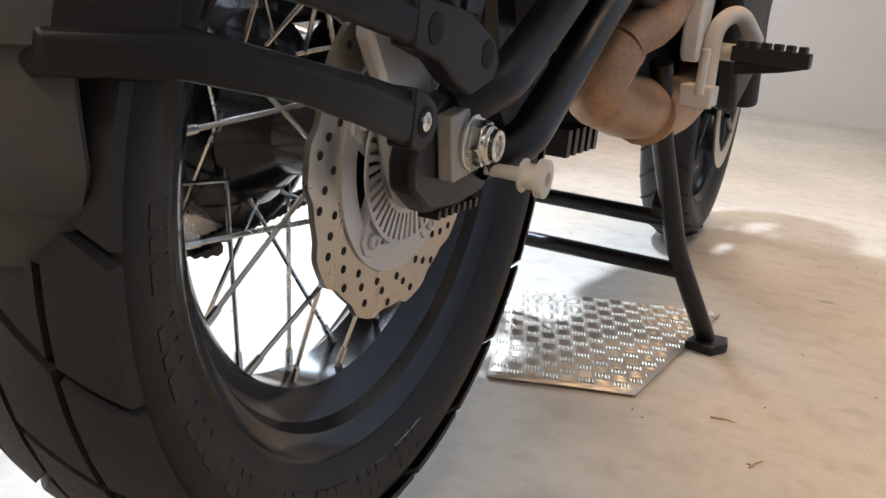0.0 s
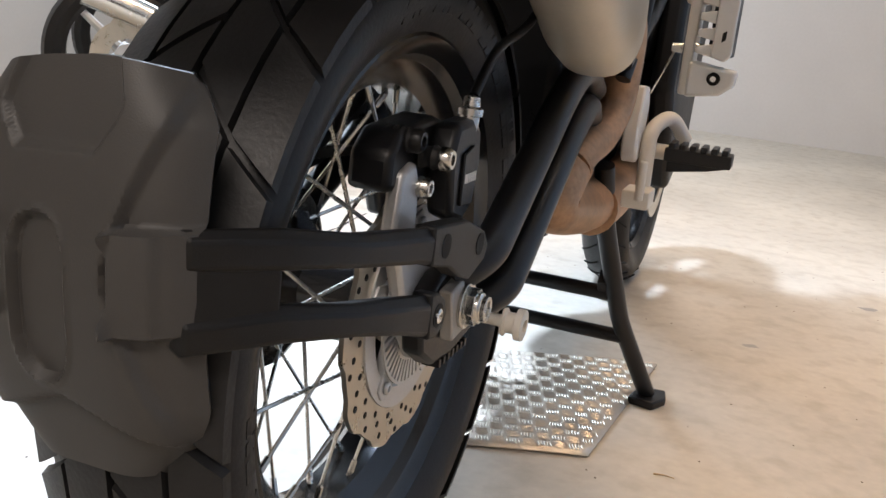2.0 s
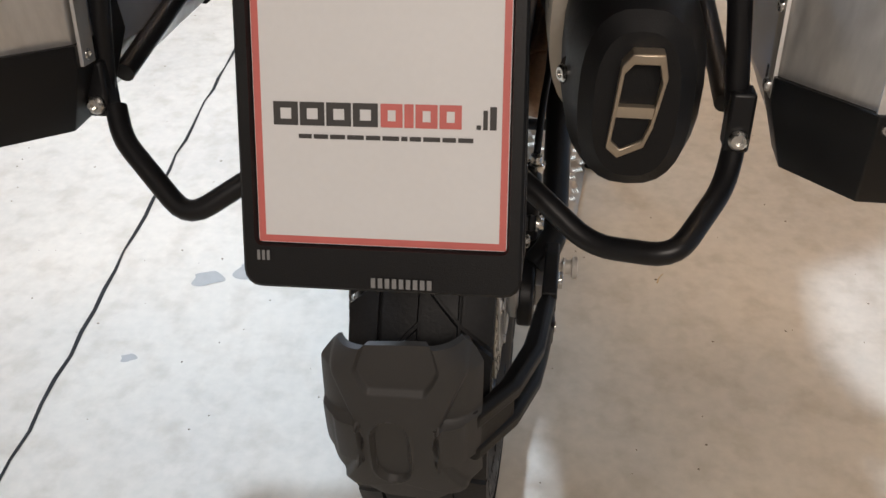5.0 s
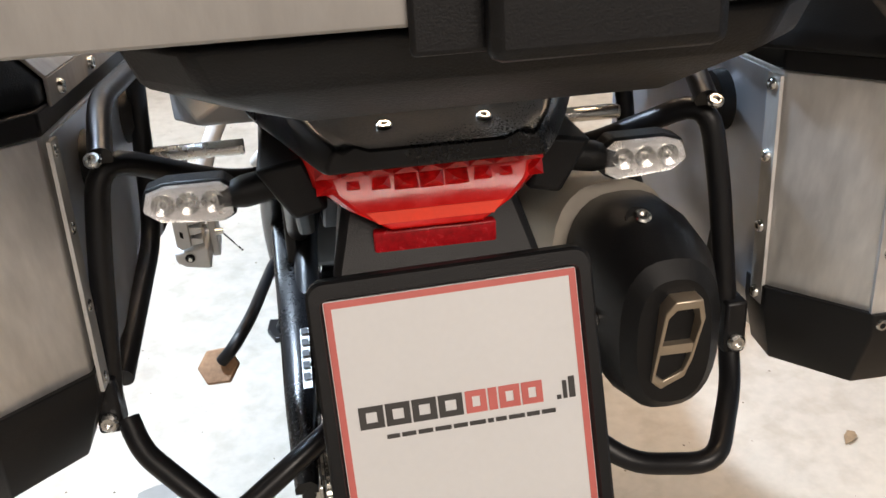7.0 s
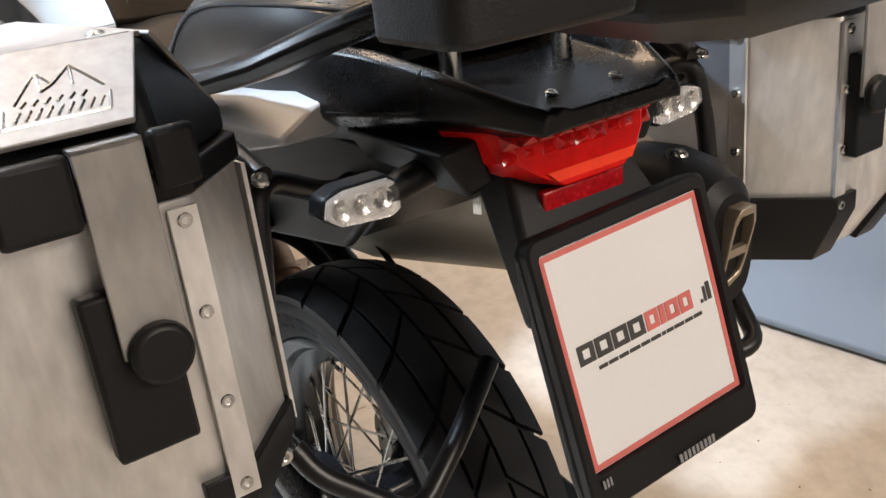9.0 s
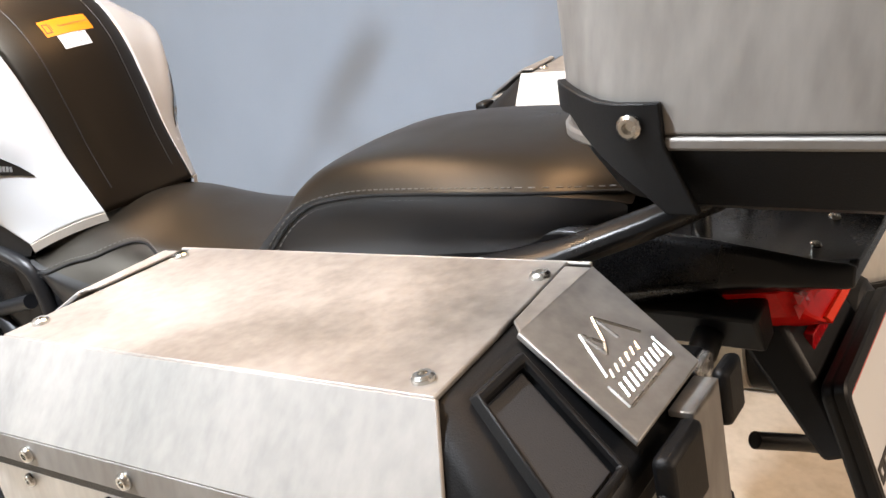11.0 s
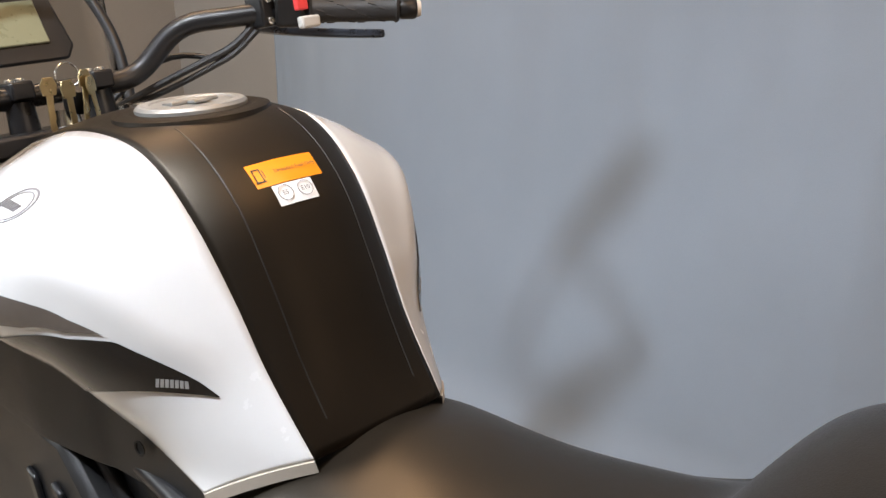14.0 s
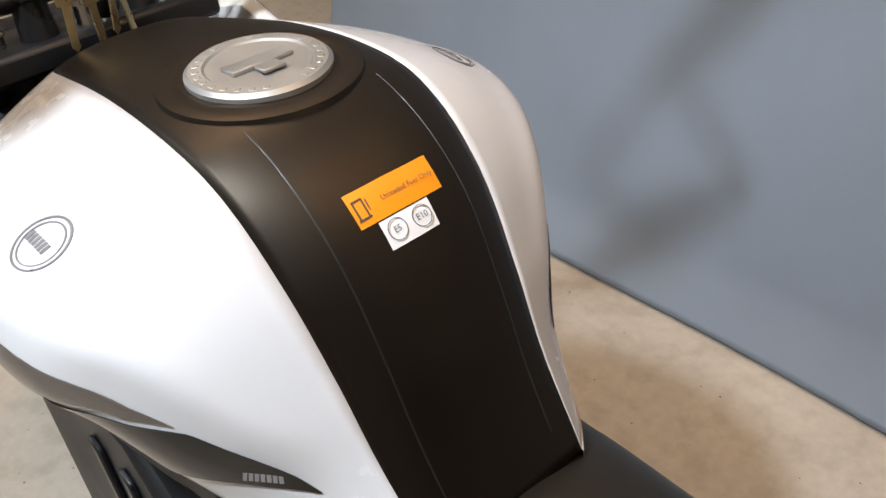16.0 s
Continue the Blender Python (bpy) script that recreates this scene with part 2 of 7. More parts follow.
def upper(name, bm, mat, parent=None, label="", bevel=0.0, smooth=40, segs=2):
    bmesh.ops.transform(bm, matrix=BODY @ LEAN, verts=bm.verts)
    return part(name, bm, mat, parent, label, bevel, smooth, segs)


def upper_each(name, bm, mat, parent, bevel=0.0):
    """Every loose piece of a bmesh as a part of its own."""
    bm.verts.index_update()
    bm.verts.ensure_lookup_table()
    seen = set()
    for v in bm.verts:
        if v.index in seen:
            continue
        todo, piece = [v], []
        seen.add(v.index)
        while todo:
            a = todo.pop()
            piece.append(a)
            for e in a.link_edges:
                b = e.other_vert(a)
                if b.index not in seen:
                    seen.add(b.index)
                    todo.append(b)
        one = bmesh.new()
        twin = {a: one.verts.new(a.co) for a in piece}
        for f in {f for a in piece for f in a.link_faces}:
            one.faces.new([twin[a] for a in f.verts])
        upper(name, one, mat, parent, bevel=bevel)
    bm.free()


def tyre_point(theta, u, h=0.0, big=0.3135, wide=0.075, crown=0.0165):
    """A place on the tread, from the axle: angle round it, way across, height over the carcass."""
    r = big - crown * abs(u / wide) ** 2.3 + h
    return Vector((u, r * math.cos(theta), r * math.sin(theta)))


def tread_block(corners, h=0.0065):
    """One block between four (angle, across) corners, bent to the tyre."""
    bm = bmesh.new()
    rows = []
    n = 3
    for k in (0.0, h):
        grid = []
        ins = 0.0 if k == 0 else 0.022
        for i in range(n + 1):
            s = ins + (1 - 2 * ins) * i / n
            for j in range(n + 1):
                t = ins + (1 - 2 * ins) * j / n
                th = (1 - s) * ((1 - t) * corners[0][0] + t * corners[1][0]) + s * ((1 - t) * corners[3][0] + t * corners[2][0])
                u = (1 - s) * ((1 - t) * corners[0][1] + t * corners[1][1]) + s * ((1 - t) * corners[3][1] + t * corners[2][1])
                grid.append(bm.verts.new(tyre_point(th, u, k - (0.001 if k == 0 else 0))))
        rows.append(grid)
    low, top = rows
    m = n + 1
    for i in range(n):
        for j in range(n):
            bm.faces.new((top[i * m + j], top[i * m + j + 1], top[(i + 1) * m + j + 1], top[(i + 1) * m + j]))
    edge = [(0, j) for j in range(n)] + [(i, n) for i in range(n)] + [(n, n - j) for j in range(n)] + [(n - i, 0) for i in range(n)]
    for a, b in zip(edge, edge[1:] + edge[:1]):
        ia, ib = a[0] * m + a[1], b[0] * m + b[1]
        bm.faces.new((low[ia], low[ib], top[ib], top[ia]))
    bmesh.ops.recalc_face_normals(bm, faces=bm.faces)
    me = bpy.data.meshes.new("tread_block")
    bm.to_mesh(me)
    bm.free()
    for p in me.polygons:
        p.use_smooth = True
    me.set_sharp_from_angle(angle=radians(35))
    me.materials.append(RUBBER)
    return me


def rear_wheel():
    prof = [(-0.050, 0.234), (-0.061, 0.249), (-0.070, 0.266), (-0.0735, 0.282), (-0.066, 0.298), (-0.045, 0.308), (-0.02, 0.3125), (0, 0.3135),
            (0.02, 0.3125), (0.045, 0.308), (0.066, 0.298), (0.0735, 0.282), (0.070, 0.266), (0.061, 0.249), (0.050, 0.234), (0.045, 0.226), (-0.045, 0.226)]
    tyre = part("rear_tyre", lathe(bmesh.new(), prof, AX, n=96, closed=True), RUBBER, bike, "black block-tread rear tyre", smooth=50)
    pitch = 2 * math.pi / 22
    for side in (-1, 1):
        shift = 0.0 if side < 0 else 0.5 * pitch
        mid = [(0.00 * pitch, side * 0.0014), (0.46 * pitch, side * 0.0385), (1.405 * pitch, side * 0.0385), (0.945 * pitch, side * 0.0014)]
        out = [(0.50 * pitch, side * 0.0415), (0.80 * pitch, side * 0.0742), (1.73 * pitch, side * 0.0742), (1.445 * pitch, side * 0.0415)]
        for corners in (mid, out):
            me = tread_block(corners)
            for i in range(22):
                ob = new("tread_block", me)
                ob.parent = tyre
                ob.location = AX
                ob.rotation_euler = (i * pitch + shift, 0, 0)
    # raised lettering band and beads on the side walls, kept plain
    for side in (-1, 1):
        bm = bmesh.new()
        for i in range(26):
            a = 2 * math.pi * i / 26
            if i % 13 < 8:
                for w, b in ((0.0, 0.045), (0.06, 0.09), (0.11, 0.17)):
                    ring = [(a + w, 0.258), (a + b + 0.01, 0.258), (a + b, 0.277), (a + w, 0.277)]
                    pts = [AX + Vector((side * (0.0672 + 0.0060 * (r - 0.258) / 0.019), r * math.cos(t), r * math.sin(t))) for t, r in ring]
                    bridge(bm, [pts, [p + Vector((side * -0.004, 0, 0)) for p in pts]])
        tagged(part("sidewall_relief", bm, RUBBER, tyre), "raised sidewall marks", kind="stuff")
    rimp = [(-0.050, 0.243), (-0.055, 0.242), (-0.056, 0.238), (-0.050, 0.232), (-0.046, 0.222), (-0.036, 0.216), (-0.030, 0.204), (-0.020, 0.194), (0.020, 0.194), (0.030, 0.204), (0.036, 0.216), (0.046, 0.222),
            (0.050, 0.232), (0.056, 0.238), (0.055, 0.242), (0.050, 0.243), (0.044, 0.232), (0.03, 0.224), (0.018, 0.206), (-0.018, 0.206), (-0.03, 0.224), (-0.044, 0.232)]
    rim = part("rear_rim", lathe(bmesh.new(), rimp, AX, n=96, closed=True), GLOSS, bike, "gloss black spoked wheel rim", smooth=30)
    hub = lathe(bmesh.new(), [(-0.078, 0.012), (-0.078, 0.062), (-0.06, 0.066), (-0.045, 0.05), (-0.03, 0.036), (0.025, 0.036), (0.042, 0.056), (0.05, 0.058), (0.055, 0.04), (0.055, 0.012)], AX, n=40)
    part("hub", hub, GLOSS, rim)
    drum = lathe(bmesh.new(), [(-0.105, 0.012), (-0.105, 0.055), (-0.098, 0.085), (-0.07, 0.088), (-0.062, 0.07), (-0.062, 0.012)], AX, n=48)
    part("sprocket_carrier", drum, GLOSS, rim)
    for i in range(36):
        a = 2 * math.pi * (i + 0.5) / 36
        side = 1 if i % 2 else -1
        lean = 0.75 if (i // 2) % 2 else -0.75
        rp = AX + Vector((side * 0.012, 0.197 * math.cos(a), 0.197 * math.sin(a)))
        hp = AX + Vector((side * 0.046 if side > 0 else -0.06, 0.056 * math.cos(a + lean), 0.056 * math.sin(a + lean)))
        bm = bmesh.new()
        rod(bm, hp, rp, 0.0019, n=6)
        d = (hp - rp).normalized()
        rod(bm, rp - d * 0.004, rp + d * 0.020, 0.0036, 0.0030, n=8)
        part("spoke", bm, STEEL, rim)
    # chain sprocket and chain on the far side
    bm = bmesh.new()
    teeth = 44
    ring = []
    for i in range(teeth * 4):
        a = 2 * math.pi * i / (teeth * 4)
        r = 0.108 + (0.006 if i % 4 in (1, 2) else 0)
        ring.append((AX.y + r * math.cos(a), AX.z + r * math.sin(a)))
    prism(bm, ring, "x", -0.112, -0.106)
    part("sprocket", bm, STEEL, rim, "steel chain sprocket")
    bm = bmesh.new()
    for i in range(150):
        if i < 26:
            a = math.pi * 0.55 + math.pi * 0.95 * i / 25
            p, q = Vector((-0.109, 0.114 * math.cos(a), 0.114 * math.sin(a))), Vector((0, -math.sin(a), math.cos(a)))
        elif i < 88:
            k = (i - 26) / 61
            p, q = Vector((-0.109, -0.03 + 0.60 * k, -0.108 + 0.07 * k)), Vector((0, 1, 0.12))
        else:
            k = (i - 88) / 61
            p, q = Vector((-0.109, -0.03 + 0.60 * k, 0.110 - 0.04 * k)), Vector((0, 1, -0.07))
        q.normalize()
        for dx in (-0.006, 0.006):
            lo = AX + p + Vector((dx, 0, 0))
            up = Vector((0, -q.z, q.y))
            pts = [lo + q * s + up * t for s, t in ((-0.0065, -0.0035), (0, -0.006), (0.0065, -0.0035), (0.0065, 0.0035), (0, 0.006), (-0.0065, 0.0035))]
            bridge(bm, [[v - Vector((0.0013, 0, 0)) for v in pts], [v + Vector((0.0013, 0, 0)) for v in pts]])
    part("drive_chain", bm, CHAIN, bike, "oily steel drive chain")


CHAIN = material("oily_chain_steel", (0.10, 0.09, 0.075), 0.4, 0.8, 0.3, 60, 300, 0.1)
# Near-black painted for the shade inside holes and bores; also colours piping and crack.
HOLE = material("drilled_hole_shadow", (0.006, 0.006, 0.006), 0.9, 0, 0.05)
rear_wheel()


def brake():
    x = 0.063
    bm = bmesh.new()
    n = 160
    rings = []
    for xx, rr in ((x - 0.0022, "in"), (x - 0.0022, "out"), (x + 0.0022, "out"), (x + 0.0022, "in")):
        row = []
        for i in range(n):
            a = 2 * math.pi * i / n
            w = math.cos(10 * a)
            r = (0.1265 + 0.0040 * max(-0.7, min(0.8, 1.6 * w))) if rr == "out" else 0.092 + 0.002 * math.cos(10 * a)
            row.append(AX + Vector((xx, r * math.cos(a), r * math.sin(a))))
        rings.append(row)
    bridge(bm, rings + [rings[0]], cap=False)
    disc = part("brake_disc", bm, DISC, bike, "drilled wavy rear brake disc", smooth=30)
    # Solid black plugs: the shade of each drilled hole is put into colour.
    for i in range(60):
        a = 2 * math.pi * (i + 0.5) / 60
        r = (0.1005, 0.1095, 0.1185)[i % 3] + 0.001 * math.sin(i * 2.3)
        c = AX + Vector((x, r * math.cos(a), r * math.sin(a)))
        part("hole_shade_plug", rod(bmesh.new(), c - Vector((0.0026, 0, 0)), c + Vector((0.0026, 0, 0)), 0.0031, n=10), HOLE, disc)
    bm = bmesh.new()
    lathe(bm, [(x - 0.003, 0.074), (x - 0.003, 0.093), (x + 0.004, 0.093), (x + 0.004, 0.074)], AX, n=60, closed=True)
    part("disc_inner_ring", bm, CAST, disc)
    bm = bmesh.new()
    for i in range(5):
        a = 2 * math.pi * i / 5 + 0.3
        u, v = Vector((0, math.cos(a), math.sin(a))), Vector((0, -math.sin(a), math.cos(a)))
        for r0, r1, w0, w1 in ((0.04, 0.086, 0.02, 0.011),):
            pts = [AX + u * r0 + v * w0, AX + u * r1 + v * w1, AX + u * (r1 + 0.004), AX + u * r1 - v * w1, AX + u * r0 - v * w0]
            bridge(bm, [[p + Vector((x - 0.004, 0, 0)) for p in pts], [p + Vector((x + 0.006, 0, 0)) for p in pts]])
        bolt(bm, AX + u * 0.078 + Vector((x + 0.006, 0, 0)), (1, 0, 0), 0.006, 0.004)
    part("disc_carrier", bm, CAST, disc, bevel=0.002)
    ring = bmesh.new()
    lathe(ring, [(x + 0.008, 0.068), (x + 0.008, 0.071), (x + 0.010, 0.071), (x + 0.010, 0.068)], AX, n=48, closed=True)
    lathe(ring, [(x + 0.008, 0.044), (x + 0.008, 0.048), (x + 0.010, 0.048), (x + 0.010, 0.044)], AX, n=48, closed=True)
    part("sensor_ring", ring, CAST, disc)
    bm = bmesh.new()
    for i in range(48):
        a = 2 * math.pi * i / 48
        u, v = Vector((0, math.cos(a), math.sin(a))), Vector((0, -math.sin(a), math.cos(a)))
        pts = [AX + u * 0.048 + v * 0.0014, AX + u * 0.068 + v * 0.0026, AX + u * 0.068 - v * 0.0026, AX + u * 0.048 - v * 0.0014]
        bridge(bm, [[p + Vector((x + 0.008, 0, 0)) for p in pts], [p + Vector((x + 0.010, 0, 0)) for p in pts]])
    tagged(part("sensor_spokes", bm, CAST, disc), "narrow cast spokes of the sensor ring", kind="stuff")
    # caliper, its bracket and hose
    cal = prism(bmesh.new(), [(-0.110, 0.490), (-0.108, 0.520), (-0.088, 0.537), (-0.02, 0.543), (0.03, 0.530), (0.03, 0.485), (-0.02, 0.486), (-0.06, 0.486)], "x", 0.045, 0.082)
    caliper = part("brake_caliper", cal, BLACK, bike, "black rear brake caliper", bevel=0.006)
    bm = prism(bmesh.new(), [(-0.030, 0.462), (0.000, 0.452), (0.022, 0.462), (0.036, 0.50), (0.030, 0.532), (0.008, 0.542), (-0.028, 0.540), (-0.040, 0.515)], "x", 0.0822, 0.106)
    part("piston_housing", bm, BLACK, caliper, bevel=0.006)
    bm = prism(bmesh.new(), [(-0.016, 0.470), (0.012, 0.468), (0.020, 0.50), (0.006, 0.520), (-0.016, 0.514)], "x", 0.1062, 0.109)
    part("caliper_face", bm, BLACK, caliper, bevel=0.001)
    bm = bmesh.new()
    for k, w in enumerate((0.004, 0.003, 0.003, 0.003, 0.003, 0.0025)):
        box(bm, (0.1092, -0.013 + k * 0.005, 0.489), (0.1096, -0.013 + k * 0.005 + w, 0.497))
    part("maker_mark", bm, SILVER, caliper)
    for y, z, x0, x1 in ((-0.058, 0.515, 0.062, 0.104), (-0.078, 0.529, 0.060, 0.086)):
        bm = bmesh.new()
        for k in range(4):
            c0 = x0 + (x1 - x0) * k / 4
            lathe(bm, [(0, 0.0085), (0.004, 0.0105), (0.008, 0.0085)], (c0, y, z), (1, 0, 0), 18)
        rod(bm, (x0, y, z), (x1, y, z), 0.0085, n=16)
        part("pin_boot", bm, RUBBER, caliper)
        bm = bmesh.new()
        bolt(bm, (x1, y, z), (1, 0, 0), 0.010, 0.009)
        part("slide_bolt", bm, STEEL if y > -0.07 else BLACK, caliper)
    bm = bmesh.new()
    bolt(bm, (0.088, -0.061, 0.490), (1, 0, 0), 0.009, 0.010)
    part("bracket_bolt", bm, STEEL, caliper)
    bm = bmesh.new()
    rod(bm, (0.097, 0.014, 0.530), (0.098, 0.015, 0.543), 0.009, n=18)
    lathe(bm, [(0, 0.0), (0, 0.011), (0.006, 0.0115), (0.008, 0.008), (0.016, 0.007), (0.018, 0)], (0.098, 0.015, 0.543), (0, 0.1, 1), 16)
    part("banjo_bolt", bm, STEEL, caliper)
    bm = bmesh.new()
    prism(bm, [(-0.095, 0.505), (-0.072, 0.512), (-0.060, 0.495), (-0.058, 0.455), (-0.015, 0.425), (0.015, 0.345), (-0.03, 0.330), (-0.055, 0.36), (-0.085, 0.425), (-0.105, 0.45)], "x", 0.074, 0.088)
    part("caliper_bracket", bm, CAST, bike, "bare cast aluminium caliper bracket", bevel=0.004)
    bm = bmesh.new()
    tube(bm, [(0.098, 0.02, 0.560), (0.10, 0.06, 0.60), (0.105, 0.14, 0.62), (0.10, 0.22, 0.66), (0.09, 0.32, 0.68)], 0.0045, 0.06, 10)
    part("brake_hose", bm, PLASTIC, bike)


brake()


def swingarm():
    for side in (1, -1):
        bm = bmesh.new()
        x = side * 0.128
        tube(bm, [(side * 0.101, -0.008, 0.404), (x * 0.985, 0.022, 0.4215), (x * 0.90, 0.29, 0.556), (x * 0.84, 0.40, 0.575), (x * 0.7, 0.56, 0.54)], 0.0175, 0.07, 16)
        tube(bm, [(side * 0.101, 0.055, 0.360), (x * 0.985, 0.085, 0.3735), (x * 0.93, 0.33, 0.512), (x * 0.85, 0.44, 0.53), (x * 0.7, 0.56, 0.50)], 0.0175, 0.07, 16)
        part("swingarm_tube", bm, BLACK, bike, "satin black twin-tube swingarm")
        bm = bmesh.new()
        plate = [(-0.062, 0.386), (-0.068, 0.368), (-0.064, 0.350), (-0.034, 0.331), (0.012, 0.328), (0.064, 0.336), (0.095, 0.386), (0.070, 0.408), (0.03, 0.420), (-0.03, 0.412), (-0.050, 0.402)]
        prism(bm, plate, "x", min(side * 0.086, side * 0.106), max(side * 0.086, side * 0.106))
        part("axle_plate", bm, BLACK, bike, bevel=0.004)
        bm = bmesh.new()
        prism(bm, [(-0.042, 0.402), (0.008, 0.410), (0.020, 0.360), (-0.028, 0.354)], "x", min(side * 0.1065, side * 0.119), max(side * 0.1065, side * 0.119))
        part("chain_adjuster", bm, ALU, bike, "aluminium axle block", bevel=0.002)
        bm = bmesh.new()
        c = Vector((side * 0.119, -0.006, 0.382))
        lathe(bm, [(0, 0.0), (0, 0.021), (0.004, 0.021), (0.004, 0.008)], c, (side, 0, 0), 28)
        hexa = [(c.y + 0.017 * math.cos(math.pi / 3 * i + 0.2), c.z + 0.017 * math.sin(math.pi / 3 * i + 0.2)) for i in range(6)]
        prism(bm, hexa, "x", min(c.x + side * 0.004, c.x + side * 0.013), max(c.x + side * 0.004, c.x + side * 0.013))
        lathe(bm, [(0.013, 0.0145), (0.016, 0.0140), (0.017, 0.0115), (0.022, 0.0115), (0.022, 0.0075), (0.018, 0.0075), (0.018, 0)], c, (side, 0, 0), 28)
        part("axle_nut", bm, STEEL, bike, "zinc-plated axle nut", bevel=0.0008)
        bm = bmesh.new()
        c = Vector((side * 0.130, 0.052, 0.3545))
        lathe(bm, [(-0.02, 0.005), (0.010, 0.006), (0.010, 0.0130), (0.012, 0.0135), (0.014, 0.0100), (0.022, 0.0100), (0.0235, 0.0150), (0.030, 0.0150), (0.031, 0.006), (0.024, 0.006), (0.024, 0)], c, (side, 0, 0), 32)
        part("paddock_bobbin", bm, BONE, bike, "off-white paddock stand bobbin")
    # ridges on the lower edge
    for k in range(7):
        part("adjuster_ridge", box(bmesh.new(), (0.090, -0.02 + k * 0.011, 0.324), (0.1066, -0.015 + k * 0.011, 0.331)), BLACK, bike)
    # chain guard over the chain side, and the chain under it
    rings = []
    for y, z, x0, x1, h in ((-0.07, 0.462, -0.150, -0.122, 0.018), (0.04, 0.494, -0.156, -0.116, 0.030), (0.20, 0.532, -0.160, -0.112, 0.040), (0.36, 0.556, -0.166, -0.112, 0.050), (0.50, 0.560, -0.170, -0.112, 0.060)):
        rings.append([Vector((a, y, b)) for a, b in ((x0, z - h), (x0, z - 0.008), (x0 + 0.008, z), (x1 - 0.008, z + 0.002), (x1, z - 0.006), (x1, z - h))])
    guard = part("chain_guard", bridge(bmesh.new(), rings), GUARD_BLACK, bike, "glossy black plastic chain guard", smooth=50)
    part("guard_label", slab(bmesh.new(), [(-0.131, 0.055, 0.5005), (-0.119, 0.055, 0.5012), (-0.119, 0.150, 0.5235), (-0.131, 0.150, 0.5228)], 0.0008), LABEL_, guard, "silver caution label with worn print")
    for k in range(5):
        y = 0.066 + 0.018 * k
        z = 0.5032 + (y - 0.055) * 0.2415
        part("print_bar", slab(bmesh.new(), [(-0.1295, y, z), (-0.1205, y, z + 0.0006), (-0.1205, y + 0.010, z + 0.0030), (-0.1295, y + 0.010, z + 0.0024)], 0.0006), BLACK, guard)
    bm = tube(bmesh.new(), [(-0.135, -0.06, 0.428), (-0.135, 0.2, 0.455), (-0.135, 0.52, 0.470)], 0.009, 0.05, 8)
    part("drive_chain", bm, BLACK, bike)
    bm = tube(bmesh.new(), [(-0.128, 0.20, 0.83), (-0.150, 0.33, 0.66), (-0.165, 0.43, 0.52), (-0.160, 0.50, 0.36)], 0.020, 0.08, 16)
    part("frame_rail", bm, BLACK, bike, "black rear frame rail")
    bm = tube(bmesh.new(), [(-0.112, 0.06, 0.80), (-0.118, 0.22, 0.66), (-0.124, 0.33, 0.56)], 0.016, 0.06, 14)
    part("frame_rail", bm, BLACK, bike, "black rear frame rail")


GUARD_BLACK = material("glossy_guard_plastic", (0.008, 0.008, 0.009), 0.26, 0, 0.15, 8, 300, 0.1, spec=0.5)
LABEL_ = material("silver_label_foil", (0.50, 0.50, 0.50), 0.4, 0.3, 0.1, 30)
BONE = material("off_white_nylon", (0.62, 0.58, 0.52), 0.45, 0, 0.05, 20, 300, 0.05)
swingarm()


def soft_step(x, a, b):
    k = max(0.0, min(1.0, (x - a) / (b - a)))
    return k * k * (3 - 2 * k)


def guard_point(t, u, lift=0.0):
    """On the tyre hugger: t from -1 to 1 across, u from its foot to its top."""
    z = 0.337 + 0.250 * u
    y = -0.333 - 0.085 * u * (1 - u) - 0.010 * u
    wide = 0.0785 - 0.028 * max(0, (0.20 - u) / 0.20) ** 1.3 - 0.018 * max(0, (u - 0.86) / 0.14) ** 1.2
    a = abs(t)
    z += 0.006 * t * u - 0.010 * a ** 3 * soft_step(u, 0.8, 1.0)
    y += 0.026 * a ** 5
    # hourglass centre panel that stands proud of the two flanks
    waist = 0.44 + 0.50 * abs((u - 0.53) / 0.42) ** 1.35
    y += 0.0085 * soft_step(a, waist - 0.015, waist + 0.035)
    # strap band across the flanks
    band = soft_step(u, 0.395, 0.410) * (1 - soft_step(u, 0.635, 0.650))
    y -= 0.0105 * band * soft_step(a, 0.47, 0.51)
    y += 0.0030 * band * soft_step(a, 0.80, 0.83)
    # oval hollow, the scoop under the top edge and the foot facets
    oval = ((t + 0.10) / 0.235) ** 2 + ((u - 0.46) / 0.200) ** 4
    y += 0.0060 * (1 - soft_step(oval, 0.84, 1.08)) - 0.0018 * math.exp(-((oval - 1.25) / 0.14) ** 2)
    scoop = soft_step(u, 0.795 + 0.5 * max(0.0, a - 0.34), 0.815 + 0.5 * max(0.0, a - 0.34))
    y += 0.0055 * scoop * (1 - soft_step(a, 0.50, 0.56))
    foot = 0.11 + 0.12 * (1 - a)
    y += 0.0075 * (1 - soft_step(u, foot - 0.02, foot))
    return Vector((-0.008 + wide * t, y - lift, z))


